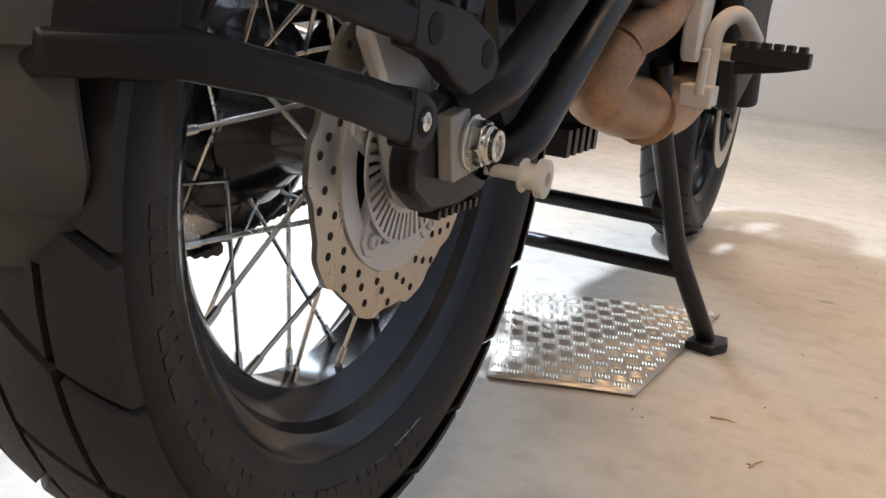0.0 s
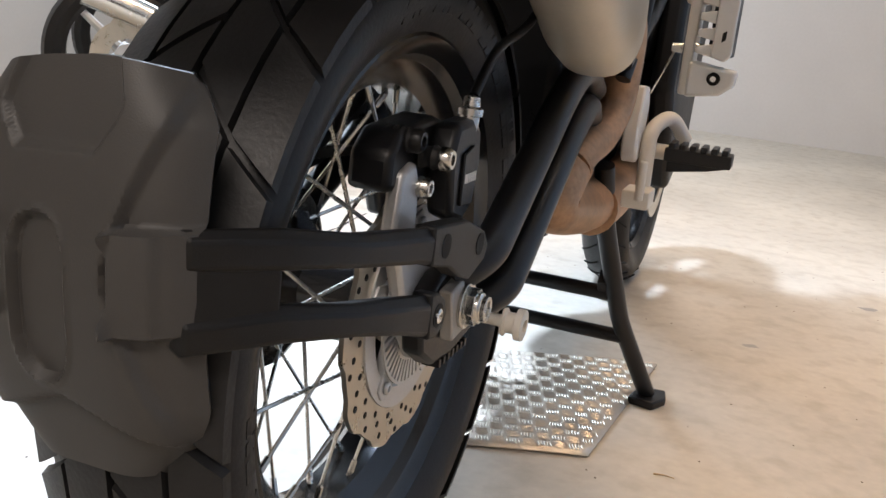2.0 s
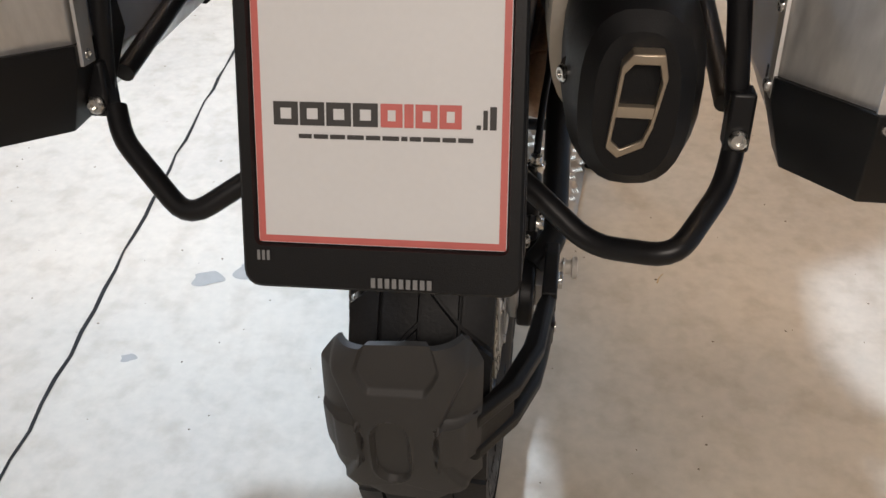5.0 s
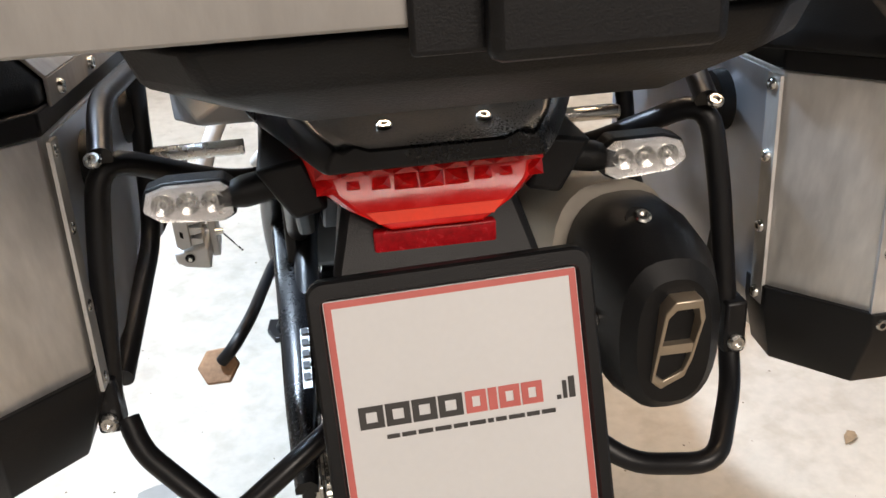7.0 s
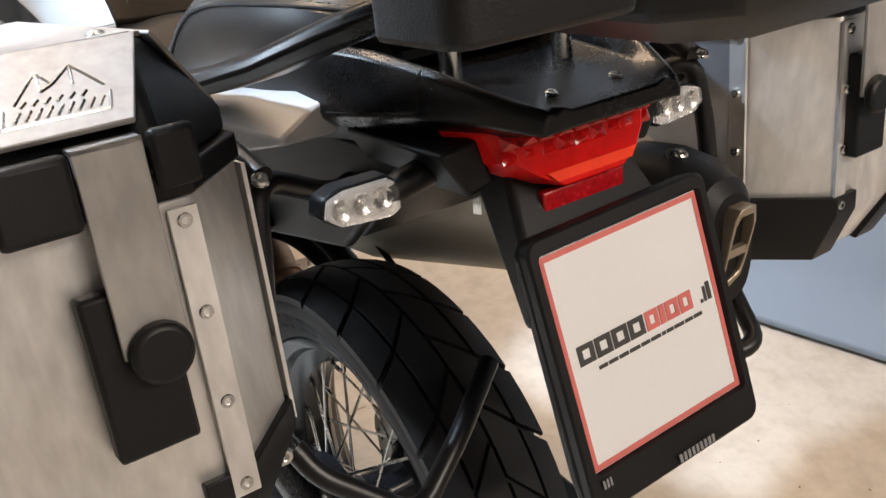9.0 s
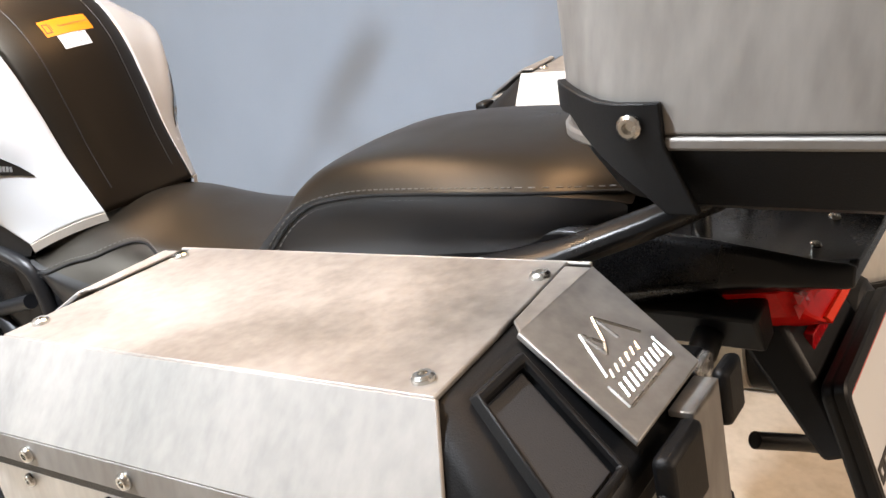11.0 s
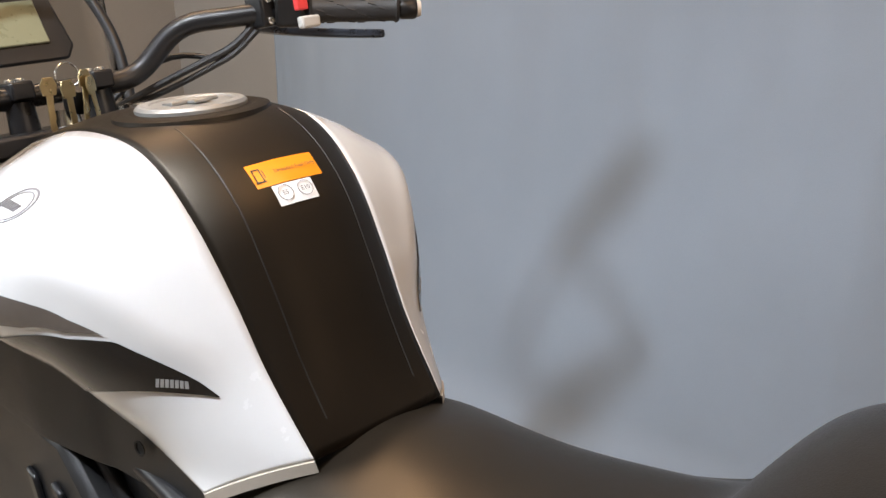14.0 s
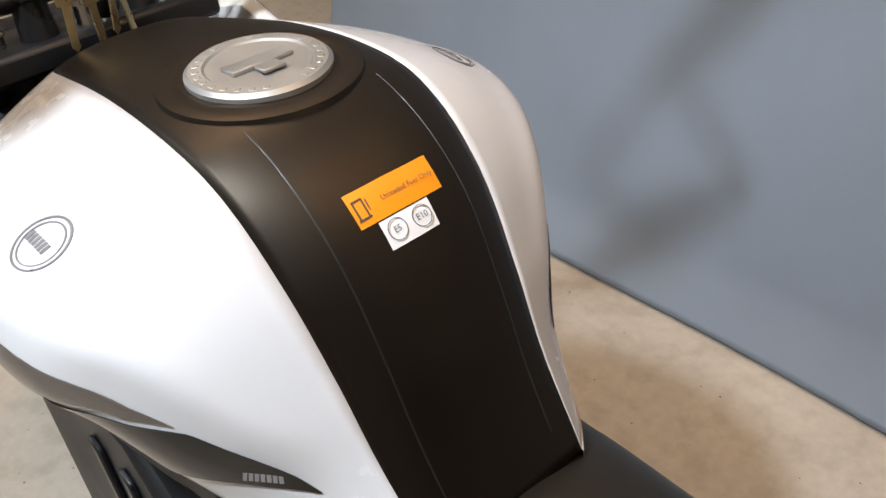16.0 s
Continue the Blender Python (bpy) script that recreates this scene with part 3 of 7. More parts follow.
def mudguard():
    """Guard behind the tyre with its two arms on the brake side."""
    n, m = 110, 96
    outer = [[guard_point(-1 + 2 * k / m, i / n) for k in range(m + 1)] for i in range(n + 1)]
    rings = [row + [p + Vector((-0.0035 * (p.x > 0) + 0.0035 * (p.x < 0), 0.006, 0)) for p in row[::-1]] for row in outer]
    guard = part("mudguard", bridge(bmesh.new(), rings), GUARD, bike, "matt dark grey plastic tyre hugger", smooth=42)
    bm = bmesh.new()
    slab(bm, [(0.069, -0.334, 0.436), (0.100, -0.291, 0.442), (0.100, -0.291, 0.490), (0.069, -0.334, 0.498)], 0.006)
    part("arm_web", bm, PLASTIC, guard, bevel=0.002)
    lower = [(0.068, -0.338, 0.453, 0.428, 0.012), (0.104, -0.290, 0.455, 0.430, 0.020), (0.124, -0.228, 0.443, 0.420, 0.022), (0.130, -0.172, 0.434, 0.405, 0.020), (0.133, -0.128, 0.4255, 0.391, 0.016)]
    over = [(0.068, -0.338, 0.503, 0.478, 0.012), (0.104, -0.290, 0.501, 0.475, 0.020), (0.125, -0.225, 0.489, 0.466, 0.022), (0.131, -0.150, 0.4795, 0.4525, 0.018), (0.133, -0.135, 0.4780, 0.4485, 0.016)]
    ends = ([(-0.130, 0.4265), (-0.115, 0.4240), (-0.100, 0.4160), (-0.094, 0.4040), (-0.100, 0.3930), (-0.114, 0.3875), (-0.130, 0.3905)],
            [(-0.137, 0.4790), (-0.118, 0.4770), (-0.063, 0.4710), (-0.018, 0.4540), (-0.006, 0.4400), (-0.012, 0.4280), (-0.048, 0.4185), (-0.072, 0.4260), (-0.098, 0.4400), (-0.137, 0.4490)])
    for rows, end in ((lower, ends[0]), (over, ends[1])):
        bm = bmesh.new()
        rings = []
        for x, y, top, low, deep in rows:
            h = top - low
            rings.append([Vector(q) for q in ((x - deep, y, low + 0.2 * h), (x - 0.004, y, low), (x, y, low + 0.10 * h), (x + 0.001, y, low + 0.72 * h), (x - 0.006, y, top), (x - deep, y, top - 0.1 * h))])
        bridge(bm, rings)
        prism(bm, end, "x", 0.117, 0.134)
        part("mudguard_arm", bm, PLASTIC, guard, "black plastic hugger arm", bevel=0.0022)
    for y, z in ((-0.114, 0.4060), (-0.112, 0.4600), (-0.030, 0.4450)):
        part("bolt_hole", rod(bmesh.new(), (0.1335, y, z), (0.1346, y, z), 0.0095, n=20), HOLE, guard)
    bm = bmesh.new()
    bolt(bm, (0.1347, -0.115, 0.4060), (1, 0, 0), 0.006, 0.002)
    part("hex_bolt", bm, STEEL, guard)


GUARD = material("grained_hugger_plastic", (0.044, 0.042, 0.040), 0.56, 0, 0.15, 5, 900, 0.3, spec=0.42)
mudguard()


def centre_stand():
    for s in (1, -1):
        bm = tube(bmesh.new(), [(s * 0.112, 0.605, 0.43), (s * 0.118, 0.650, 0.335), (s * 0.150, 0.738, 0.160), (s * 0.205, 0.815, 0.014)], 0.0150, 0.03, 14)
        part("stand_leg", bm, BLACK, bike, "satin black centre stand leg")
    for s in (1, -1):
        bm = bmesh.new()
        prism(bm, [(s * 0.178, 0.785), (s * 0.222, 0.776), (s * 0.240, 0.812), (s * 0.234, 0.850), (s * 0.188, 0.845)], "z", 0.0, 0.014)
        part("stand_foot", bm, BLACK, bike, bevel=0.003)
    bm = bmesh.new()
    rod(bm, (-0.158, 0.752, 0.128), (0.158, 0.752, 0.128), 0.0120)
    rod(bm, (-0.142, 0.716, 0.208), (0.142, 0.716, 0.208), 0.0120)
    part("stand_crossbar", bm, BLACK, bike)
    for s in (1, -1):
        bm = prism(bmesh.new(), [(0.690, 0.228), (0.722, 0.192), (0.730, 0.210), (0.702, 0.250)], "x", min(s * 0.112, s * 0.140), max(s * 0.112, s * 0.140))
        part("stand_gusset", bm, BLACK, bike, bevel=0.002)


centre_stand()


# ---- engine, exhaust, pegs and front wheel ----
def engine_side():
    bm = bmesh.new()
    prism(bm, [(0.46, 0.50), (0.50, 0.38), (0.62, 0.33), (0.98, 0.34), (1.10, 0.48), (1.08, 0.74), (0.80, 0.80), (0.50, 0.74)], "x", -0.13, 0.058)
    part("engine_block", bm, BLACK, bike, "black engine block", bevel=0.015)
    bm = bmesh.new()
    tube(bm, [(0.085, 1.10, 0.52), (0.090, 1.02, 0.39), (0.095, 0.85, 0.362), (0.095, 0.62, 0.362)], [0.026, 0.044], 0.10, 18, 7)
    tube(bm, [(0.093, 0.70, 0.365), (0.088, 0.54, 0.372), (0.083, 0.405, 0.398), (0.090, 0.452, 0.442)], [0.042, 0.034], 0.08, 22, 8)
    part("collector", bm, HEADER, bike, "heat-tinted steel exhaust collector", smooth=60)
    bm = bmesh.new()
    tube(bm, [(0.088, 0.440, 0.430), (0.097, 0.490, 0.460), (0.104, 0.585, 0.476), (0.110, 0.640, 0.515), (0.116, 0.622, 0.600), (0.130, 0.510, 0.640), (0.142, 0.33, 0.625)], [0.027, 0.027], 0.06, 20, 7)
    lathe(bm, [(-0.004, 0.026), (-0.004, 0.032), (0.004, 0.032), (0.004, 0.026)], (0.092, 0.462, 0.444), (0.15, 0.85, 0.5), 24)
    part("link_pipe", bm, HEADER, bike, "heat-tinted exhaust link pipe", smooth=60)
    bm = bmesh.new()
    for k in range(5):
        box(bm, (-0.10, 0.52 + 0.03 * k, 0.30), (0.03, 0.535 + 0.03 * k, 0.335))
    part("sump_fin", bm, BLACK, bike)
    # rider's foot rest and its hangers
    for s in (1, -1):
        bm = bmesh.new()
        prism(bm, [(0.645, 0.445), (0.66, 0.432), (0.70, 0.44), (0.71, 0.52), (0.69, 0.545), (0.655, 0.548), (0.638, 0.50)], "x", min(s * 0.124, s * 0.148), max(s * 0.124, s * 0.148))
        part("peg_hanger", bm, SILVER, bike, "pale painted footrest hanger", bevel=0.004)
        bm = bmesh.new()
        tube(bm, [(s * 0.163, 0.665, 0.375), (s * 0.159, 0.68, 0.484), (s * 0.182, 0.715, 0.506), (s * 0.205, 0.75, 0.466)], 0.0115, 0.05, 14, 7)
        box(bm, (s * 0.152, 0.545, 0.385), (s * 0.19, 0.60, 0.41))
        rod(bm, (s * 0.178, 0.53, 0.40), (s * 0.178, 0.53, 0.455), 0.006)
        part("brake_pedal_linkage" if s > 0 else "gear_linkage", bm, BONE if s > 0 else SILVER, bike, bevel=0.002)
        bm = bmesh.new()
        box(bm, (s * 0.185, 0.675, 0.440), (s * 0.283, 0.722, 0.460))
        peg = part("foot_peg", bm, RUBBER, bike, "black rubber-topped foot peg", bevel=0.002)
        for k in range(6):
            part("peg_rib", box(bmesh.new(), (s * (0.19 + 0.0155 * k), 0.673, 0.4595), (s * (0.199 + 0.0155 * k), 0.724, 0.468)), RUBBER, peg, bevel=0.0015)
        part("peg_keel", prism(bmesh.new(), [(s * 0.19, 0.422), (s * 0.25, 0.432), (s * 0.283, 0.4405), (s * 0.19, 0.4405)], "y", 0.685, 0.712), RUBBER, peg, bevel=0.002)
        bm = bmesh.new()
        rod(bm, (s * 0.150, 0.70, 0.45), (s * 0.188, 0.70, 0.45), 0.012)
        part("peg_pivot", bm, BONE if s > 0 else SILVER, bike)
        # passenger's rest, folded
        bm = bmesh.new()
        tube(bm, [(s * 0.135, 0.42, 0.82), (s * 0.21, 0.34, 0.76), (s * 0.240, 0.305, 0.70), (s * 0.240, 0.303, 0.66)], 0.012, 0.05, 12)
        prism(bm, [(s * 0.2345, 0.566), (s * 0.2345, 0.680), (s * 0.2455, 0.680), (s * 0.2455, 0.566)], "y", 0.285, 0.328)
        hanger = part("passenger_hanger", bm, SILVER, bike, "silver passenger footrest hanger", bevel=0.002)
        foot = [(s * 0.2455, 0.566), (s * 0.280, 0.571), (s * 0.292, 0.581), (s * 0.293, 0.596), (s * 0.2455, 0.603)]
        part("hanger_foot", prism(bmesh.new(), foot, "y", 0.254, 0.300), SILVER, hanger, bevel=0.003)
        bm = bmesh.new()
        rod(bm, (s * 0.2723, 0.2535, 0.5874), (s * 0.2723, 0.2525, 0.5874), 0.0068, n=18)
        part("pin_bore", bm, HOLE, hanger)
        for a, b, r in (((0.2723, 0.2530, 0.5874), (0.2723, 0.2480, 0.5874), 0.0034), ((0.246, 0.285, 0.6165), (0.255, 0.285, 0.6165), 0.0050), ((0.2345, 0.274, 0.614), (0.2240, 0.274, 0.614), 0.0055)):
            part("hanger_pin", rod(bmesh.new(), (s * a[0], a[1], a[2]), (s * b[0], b[1], b[2]), r, r * 0.85), STEEL, hanger)
        part("return_spring", rod(bmesh.new(), (s * 0.2275, 0.276, 0.612), (s * 0.205, 0.30, 0.562), 0.0012, n=6), STEEL, hanger)
        # the folded rest: a channel with a notched tread edge
        bm = prism(bmesh.new(), [(s * 0.266, 0.609), (s * 0.280, 0.605), (s * 0.286, 0.612), (s * 0.286, 0.712), (s * 0.267, 0.712)], "y", 0.247, 0.256)
        peg = part("passenger_peg", bm, SILVER, bike, "silver folded passenger footrest", bevel=0.0015)
        part("peg_back", box(bmesh.new(), (s * 0.262, 0.256, 0.609), (s * 0.284, 0.325, 0.712)), RUBBER, peg, bevel=0.002)
        for k in range(6):
            part("tread_tooth", prism(bmesh.new(), [(s * 0.250, 0.6115 + 0.0165 * k), (s * 0.266, 0.6085 + 0.0165 * k), (s * 0.266, 0.6215 + 0.0165 * k), (s * 0.250, 0.6185 + 0.0165 * k)], "y", 0.251, 0.320), SILVER, peg, bevel=0.001)
        for z in (0.630, 0.672):
            part("peg_slot", prism(bmesh.new(), [(s * 0.2745, z - 0.006), (s * 0.2785, z - 0.003), (s * 0.2785, z + 0.006), (s * 0.2745, z + 0.003)], "y", 0.2462, 0.2475), HOLE, peg)
    # side stand, folded, and its pad
    bm = bmesh.new()
    tube(bm, [(-0.12, 0.56, 0.40), (-0.17, 0.42, 0.46), (-0.20, 0.22, 0.50), (-0.225, 0.175, 0.485), (-0.245, 0.175, 0.462)], 0.009, 0.04, 10)
    part("side_stand", bm, BLACK, bike)
    m = Matrix.Translation((-0.251, 0.178, 0.452)) @ Euler((radians(35), radians(-15), 0)).to_matrix().to_4x4()
    bm = prism(bmesh.new(), [(-0.030, 0.005), (-0.020, -0.022), (0.012, -0.028), (0.030, -0.006), (0.022, 0.022), (-0.012, 0.026)], "z", -0.004, 0.004)
    bmesh.ops.transform(bm, matrix=m, verts=bm.verts)
    part("side_stand_pad", bm, HEADER, bike, "rusty brown side stand pad", bevel=0.002)
    bm = prism(bmesh.new(), [(0.27, 0.52), (0.34, 0.36), (0.56, 0.32), (0.64, 0.40), (0.64, 0.76), (0.50, 0.80), (0.34, 0.74)], "x", -0.142, -0.122)
    part("frame_plate", bm, BLACK, bike, "black swingarm pivot plate", bevel=0.006)
    # belly and radiator masses in front of the engine
    bm = prism(bmesh.new(), [(1.06, 0.42), (1.22, 0.40), (1.36, 0.56), (1.32, 0.86), (1.10, 0.86), (1.04, 0.60)], "x", -0.13, 0.13)
    part("radiator_cowl", bm, PLASTIC, bike, "black radiator cowl", bevel=0.02)


engine_side()


def front_wheel():
    c = Vector((0.0, 1.60, 0.332))
    prof = [(-0.035, 0.245), (-0.050, 0.275), (-0.056, 0.298), (-0.045, 0.318), (-0.022, 0.329), (0, 0.332), (0.022, 0.329), (0.045, 0.318), (0.056, 0.298), (0.050, 0.275), (0.035, 0.245)]
    tyre = part("front_tyre", lathe(bmesh.new(), prof, c, n=72, closed=True), RUBBER, bike, "black front tyre", smooth=50)
    bm = bmesh.new()
    for i in range(30):
        a = 2 * math.pi * i / 30
        for s in (-1, 1):
            line = []
            for k in range(4):
                u = s * (0.012 + 0.013 * k)
                r = 0.3335 - 0.0145 * abs(u / 0.045) ** 2.3
                t = a + 0.05 * k + (0.1 if s > 0 else 0)
                line.append(c + Vector((u, r * math.cos(t), r * math.sin(t))))
            tube(bm, line, 0.0022, 0.01, 6, 2)
    part("tread_groove", bm, HOLE, tyre)
    rim = part("front_rim", lathe(bmesh.new(), [(-0.035, 0.250), (-0.040, 0.244), (-0.030, 0.232), (0.030, 0.232), (0.040, 0.244), (0.035, 0.250), (0.02, 0.238), (-0.02, 0.238)], c, n=64, closed=True), GLOSS, bike, "black cast front rim", smooth=30)
    bm = bmesh.new()
    lathe(bm, [(-0.05, 0.012), (-0.05, 0.045), (0.05, 0.045), (0.05, 0.012)], c, n=32)
    for i in range(10):
        a = 2 * math.pi * i / 10
        d = 0.12 if i % 2 else -0.12
        rod(bm, c + Vector((0.02 * (1 if i % 2 else -1), 0.04 * math.cos(a), 0.04 * math.sin(a))), c + Vector((0, 0.236 * math.cos(a + d), 0.236 * math.sin(a + d))), 0.012, 0.009, 8)
    part("wheel_spoke", bm, GLOSS, rim)
    for s in (1, -1):
        bm = bmesh.new()
        lathe(bm, [(s * 0.066, 0.118), (s * 0.066, 0.160), (s * 0.070, 0.160), (s * 0.070, 0.118)], c, n=60, closed=True)
        disc = part("front_disc", bm, DISC, bike, "steel front brake disc")
        for i in range(6):
            a = 2 * math.pi * i / 6
            bm = bmesh.new()
            rod(bm, c + Vector((s * 0.062, 0.05 * math.cos(a), 0.05 * math.sin(a))), c + Vector((s * 0.067, 0.122 * math.cos(a + 0.3), 0.122 * math.sin(a + 0.3))), 0.008, 0.006, 8)
            part("disc_carrier_arm", bm, GLOSS, disc)
        bm = bmesh.new()
        tube(bm, [(s * 0.098, 1.585, 0.33), (s * 0.098, 1.24, 1.05)], 0.024, 0.02, 16)
        tube(bm, [(s * 0.098, 1.585, 0.33), (s * 0.098, 1.46, 0.60)], 0.030, 0.02, 16)
        part("fork_leg", bm, BLACK, bike, "black fork leg")
    bm = bmesh.new()
    rings = []
    for i in range(14):
        a = radians(30 + 8 * i)
        rings.append([c + Vector((u, (0.352 - 0.25 * abs(u)) * math.cos(a), (0.352 - 0.25 * abs(u)) * math.sin(a))) for u in (-0.062, -0.04, 0, 0.04, 0.062, 0.055, 0, -0.055)])
    part("front_fender", bridge(bm, rings), PLASTIC, bike, bevel=0.002)


front_wheel()


def silencer():
    def section(y, cx, cz, rx, rz, n=28, sq=2.6):
        row = []
        for i in range(n):
            a = 2 * math.pi * i / n
            ca, sa = math.cos(a), math.sin(a)
            row.append(Vector((cx + rx * abs(ca) ** (2 / sq) * (1 if ca > 0 else -1), y, cz + rz * abs(sa) ** (2 / sq) * (1 if sa > 0 else -1))))
        return row
    body = bridge(bmesh.new(), [section(0.40, 0.146, 0.596, 0.034, 0.040), section(0.37, 0.148, 0.602, 0.050, 0.062), section(0.30, 0.151, 0.618, 0.055, 0.074),
                                section(-0.170, 0.168, 0.720, 0.054, 0.078)])
    can = upper("silencer", body, CANSTEEL, bike, "brushed steel exhaust silencer", smooth=50)
    band = bridge(bmesh.new(), [section(0.02, 0.1625, 0.689, 0.0555, 0.078), section(0.005, 0.163, 0.6915, 0.0555, 0.0785)])
    upper("strap", band, STEEL, can)
    cap = bridge(bmesh.new(), [section(-0.168, 0.1755, 0.712, 0.0500, 0.0745), section(-0.172, 0.1760, 0.7125, 0.0515, 0.0760), section(-0.215, 0.1775, 0.714, 0.0525, 0.077),
                               section(-0.252, 0.1795, 0.709, 0.0505, 0.0755), section(-0.280, 0.180, 0.705, 0.041, 0.066), section(-0.290, 0.180, 0.704, 0.030, 0.054)])
    cp = upper("end_cap", cap, PLASTIC, can, "matt black silencer end cap", smooth=25)
    # the slanted double outlet
    def outlet(f, y):
        q = [(0.1615, 0.672), (0.170, 0.664), (0.188, 0.674), (0.193, 0.690), (0.199, 0.730), (0.195, 0.747), (0.174, 0.747), (0.167, 0.738)]
        mx, mz = 0.180, 0.705
        return [Vector((mx + (x - mx) * f, y + (z - mz) * -0.16, mz + (z - mz) * f)) for x, z in q]
    bm = bridge(bmesh.new(), [outlet(1.0, -0.270), outlet(1.0, -0.2985), outlet(0.82, -0.2985), outlet(0.78, -0.255)], cap=False)
    upper("outlet_trim", bm, TITAN, cp, "tan metal outlet surround", bevel=0.001)
    bm = bmesh.new()
    bridge(bm, [outlet(0.79, -0.272), outlet(0.79, -0.266)])
    upper("outlet_bore", bm, HOLE, cp)
    bm = box(bmesh.new(), (0.166, -0.297, 0.698), (0.193, -0.262, 0.706))
    upper("outlet_bridge", bm, TITAN, cp)
    bm = bmesh.new()
    for p, d in (((0.171, -0.236, 0.7885), (0, -0.5, 0.85)), ((0.128, -0.250, 0.712), (-0.85, -0.5, 0)), ((0.166, -0.272, 0.652), (0, -0.7, -0.7))):
        bolt(bm, p, d, 0.007, 0.004)
    bm.verts.index_update()
    upper_each("cap_bolt", bm, STEEL, cp)
    bm = bmesh.new()
    for p, d in (((0.171, -0.231, 0.7855), (0, -0.5, 0.85)), ((0.131, -0.247, 0.712), (-0.85, -0.5, 0))):
        lathe(bm, [(0, 0), (0.0005, 0.012), (-0.004, 0.013)], p, d, 16)
    upper_each("bolt_recess", bm, HOLE, cp)
    # bracket, clamp and spring over the can
    bm = bmesh.new()
    tube(bm, [(0.13, -0.06, 0.83), (0.155, -0.05, 0.80), (0.15, 0.02, 0.775)], 0.008, 0.03, 10)
    box(bm, (0.135, -0.075, 0.80), (0.165, -0.02, 0.812))
    upper("silencer_bracket", bm, SILVER, bike, "pale metal silencer bracket", bevel=0.002)
    bm = bmesh.new()
    for k in range(5):
        lathe(bm, [(-0.003, 0.020), (0, 0.024), (0.003, 0.020)], (0.118, -0.02 + 0.008 * k, 0.862), (0, 1, 0), 20)
    upper("preload_adjuster", bm, BONE, bike, "white ribbed preload adjuster")


CANSTEEL = material("bead_blasted_steel", (0.60, 0.55, 0.47), 0.48, 0.8, 0.1, 8, 200, 0.1)
TITAN = material("tan_anodised_metal", (0.44, 0.37, 0.28), 0.4, 0.8, 0.1, 20, 200, 0.1)
silencer()


# ---- tail, plate and racks ----
RED = material("red_lens", (0.62, 0.010, 0.008), 0.10, 0, 0.2, 40, 300, 0.03, spec=0.2)
CELL = material("red_lamp_cell", (0.52, 0.006, 0.006), 0.10, 0, 0.5, 110, 300, 0.05, coat=0.2)
RED2 = material("orange_red_lens", (0.85, 0.05, 0.015), 0.40, 0, 0.1, 40, 300, 0.1, spec=0.2)
REFLEX = material("red_reflector", (0.36, 0.006, 0.010), 0.2, 0, 0.35, 180, 500, 0.6)
PLATEW = material("white_plate_plastic", (0.74, 0.74, 0.74), 0.4, 0, 0.03, 8, 200, 0.05)
MARK = material("pale_moulded_mark", (0.22, 0.22, 0.22), 0.5, 0, 0.1, 40)
INK = material("dark_grey_ink", (0.045, 0.042, 0.040), 0.5, 0, 0.1, 30)
REDINK = material("red_ink", (0.60, 0.15, 0.13), 0.5, 0, 0.06, 30)


def clear_lens():
    m = bpy.data.materials.new("clear_lens_plastic")
    m.use_nodes = True
    b = m.node_tree.nodes["Principled BSDF"]
    b.inputs["Base Color"].default_value = (0.95, 0.95, 0.95, 1)
    b.inputs["Transmission Weight"].default_value = 0.9
    b.inputs["Roughness"].default_value = 0.06
    b.inputs["IOR"].default_value = 1.22
    return m


CLEAR = clear_lens()


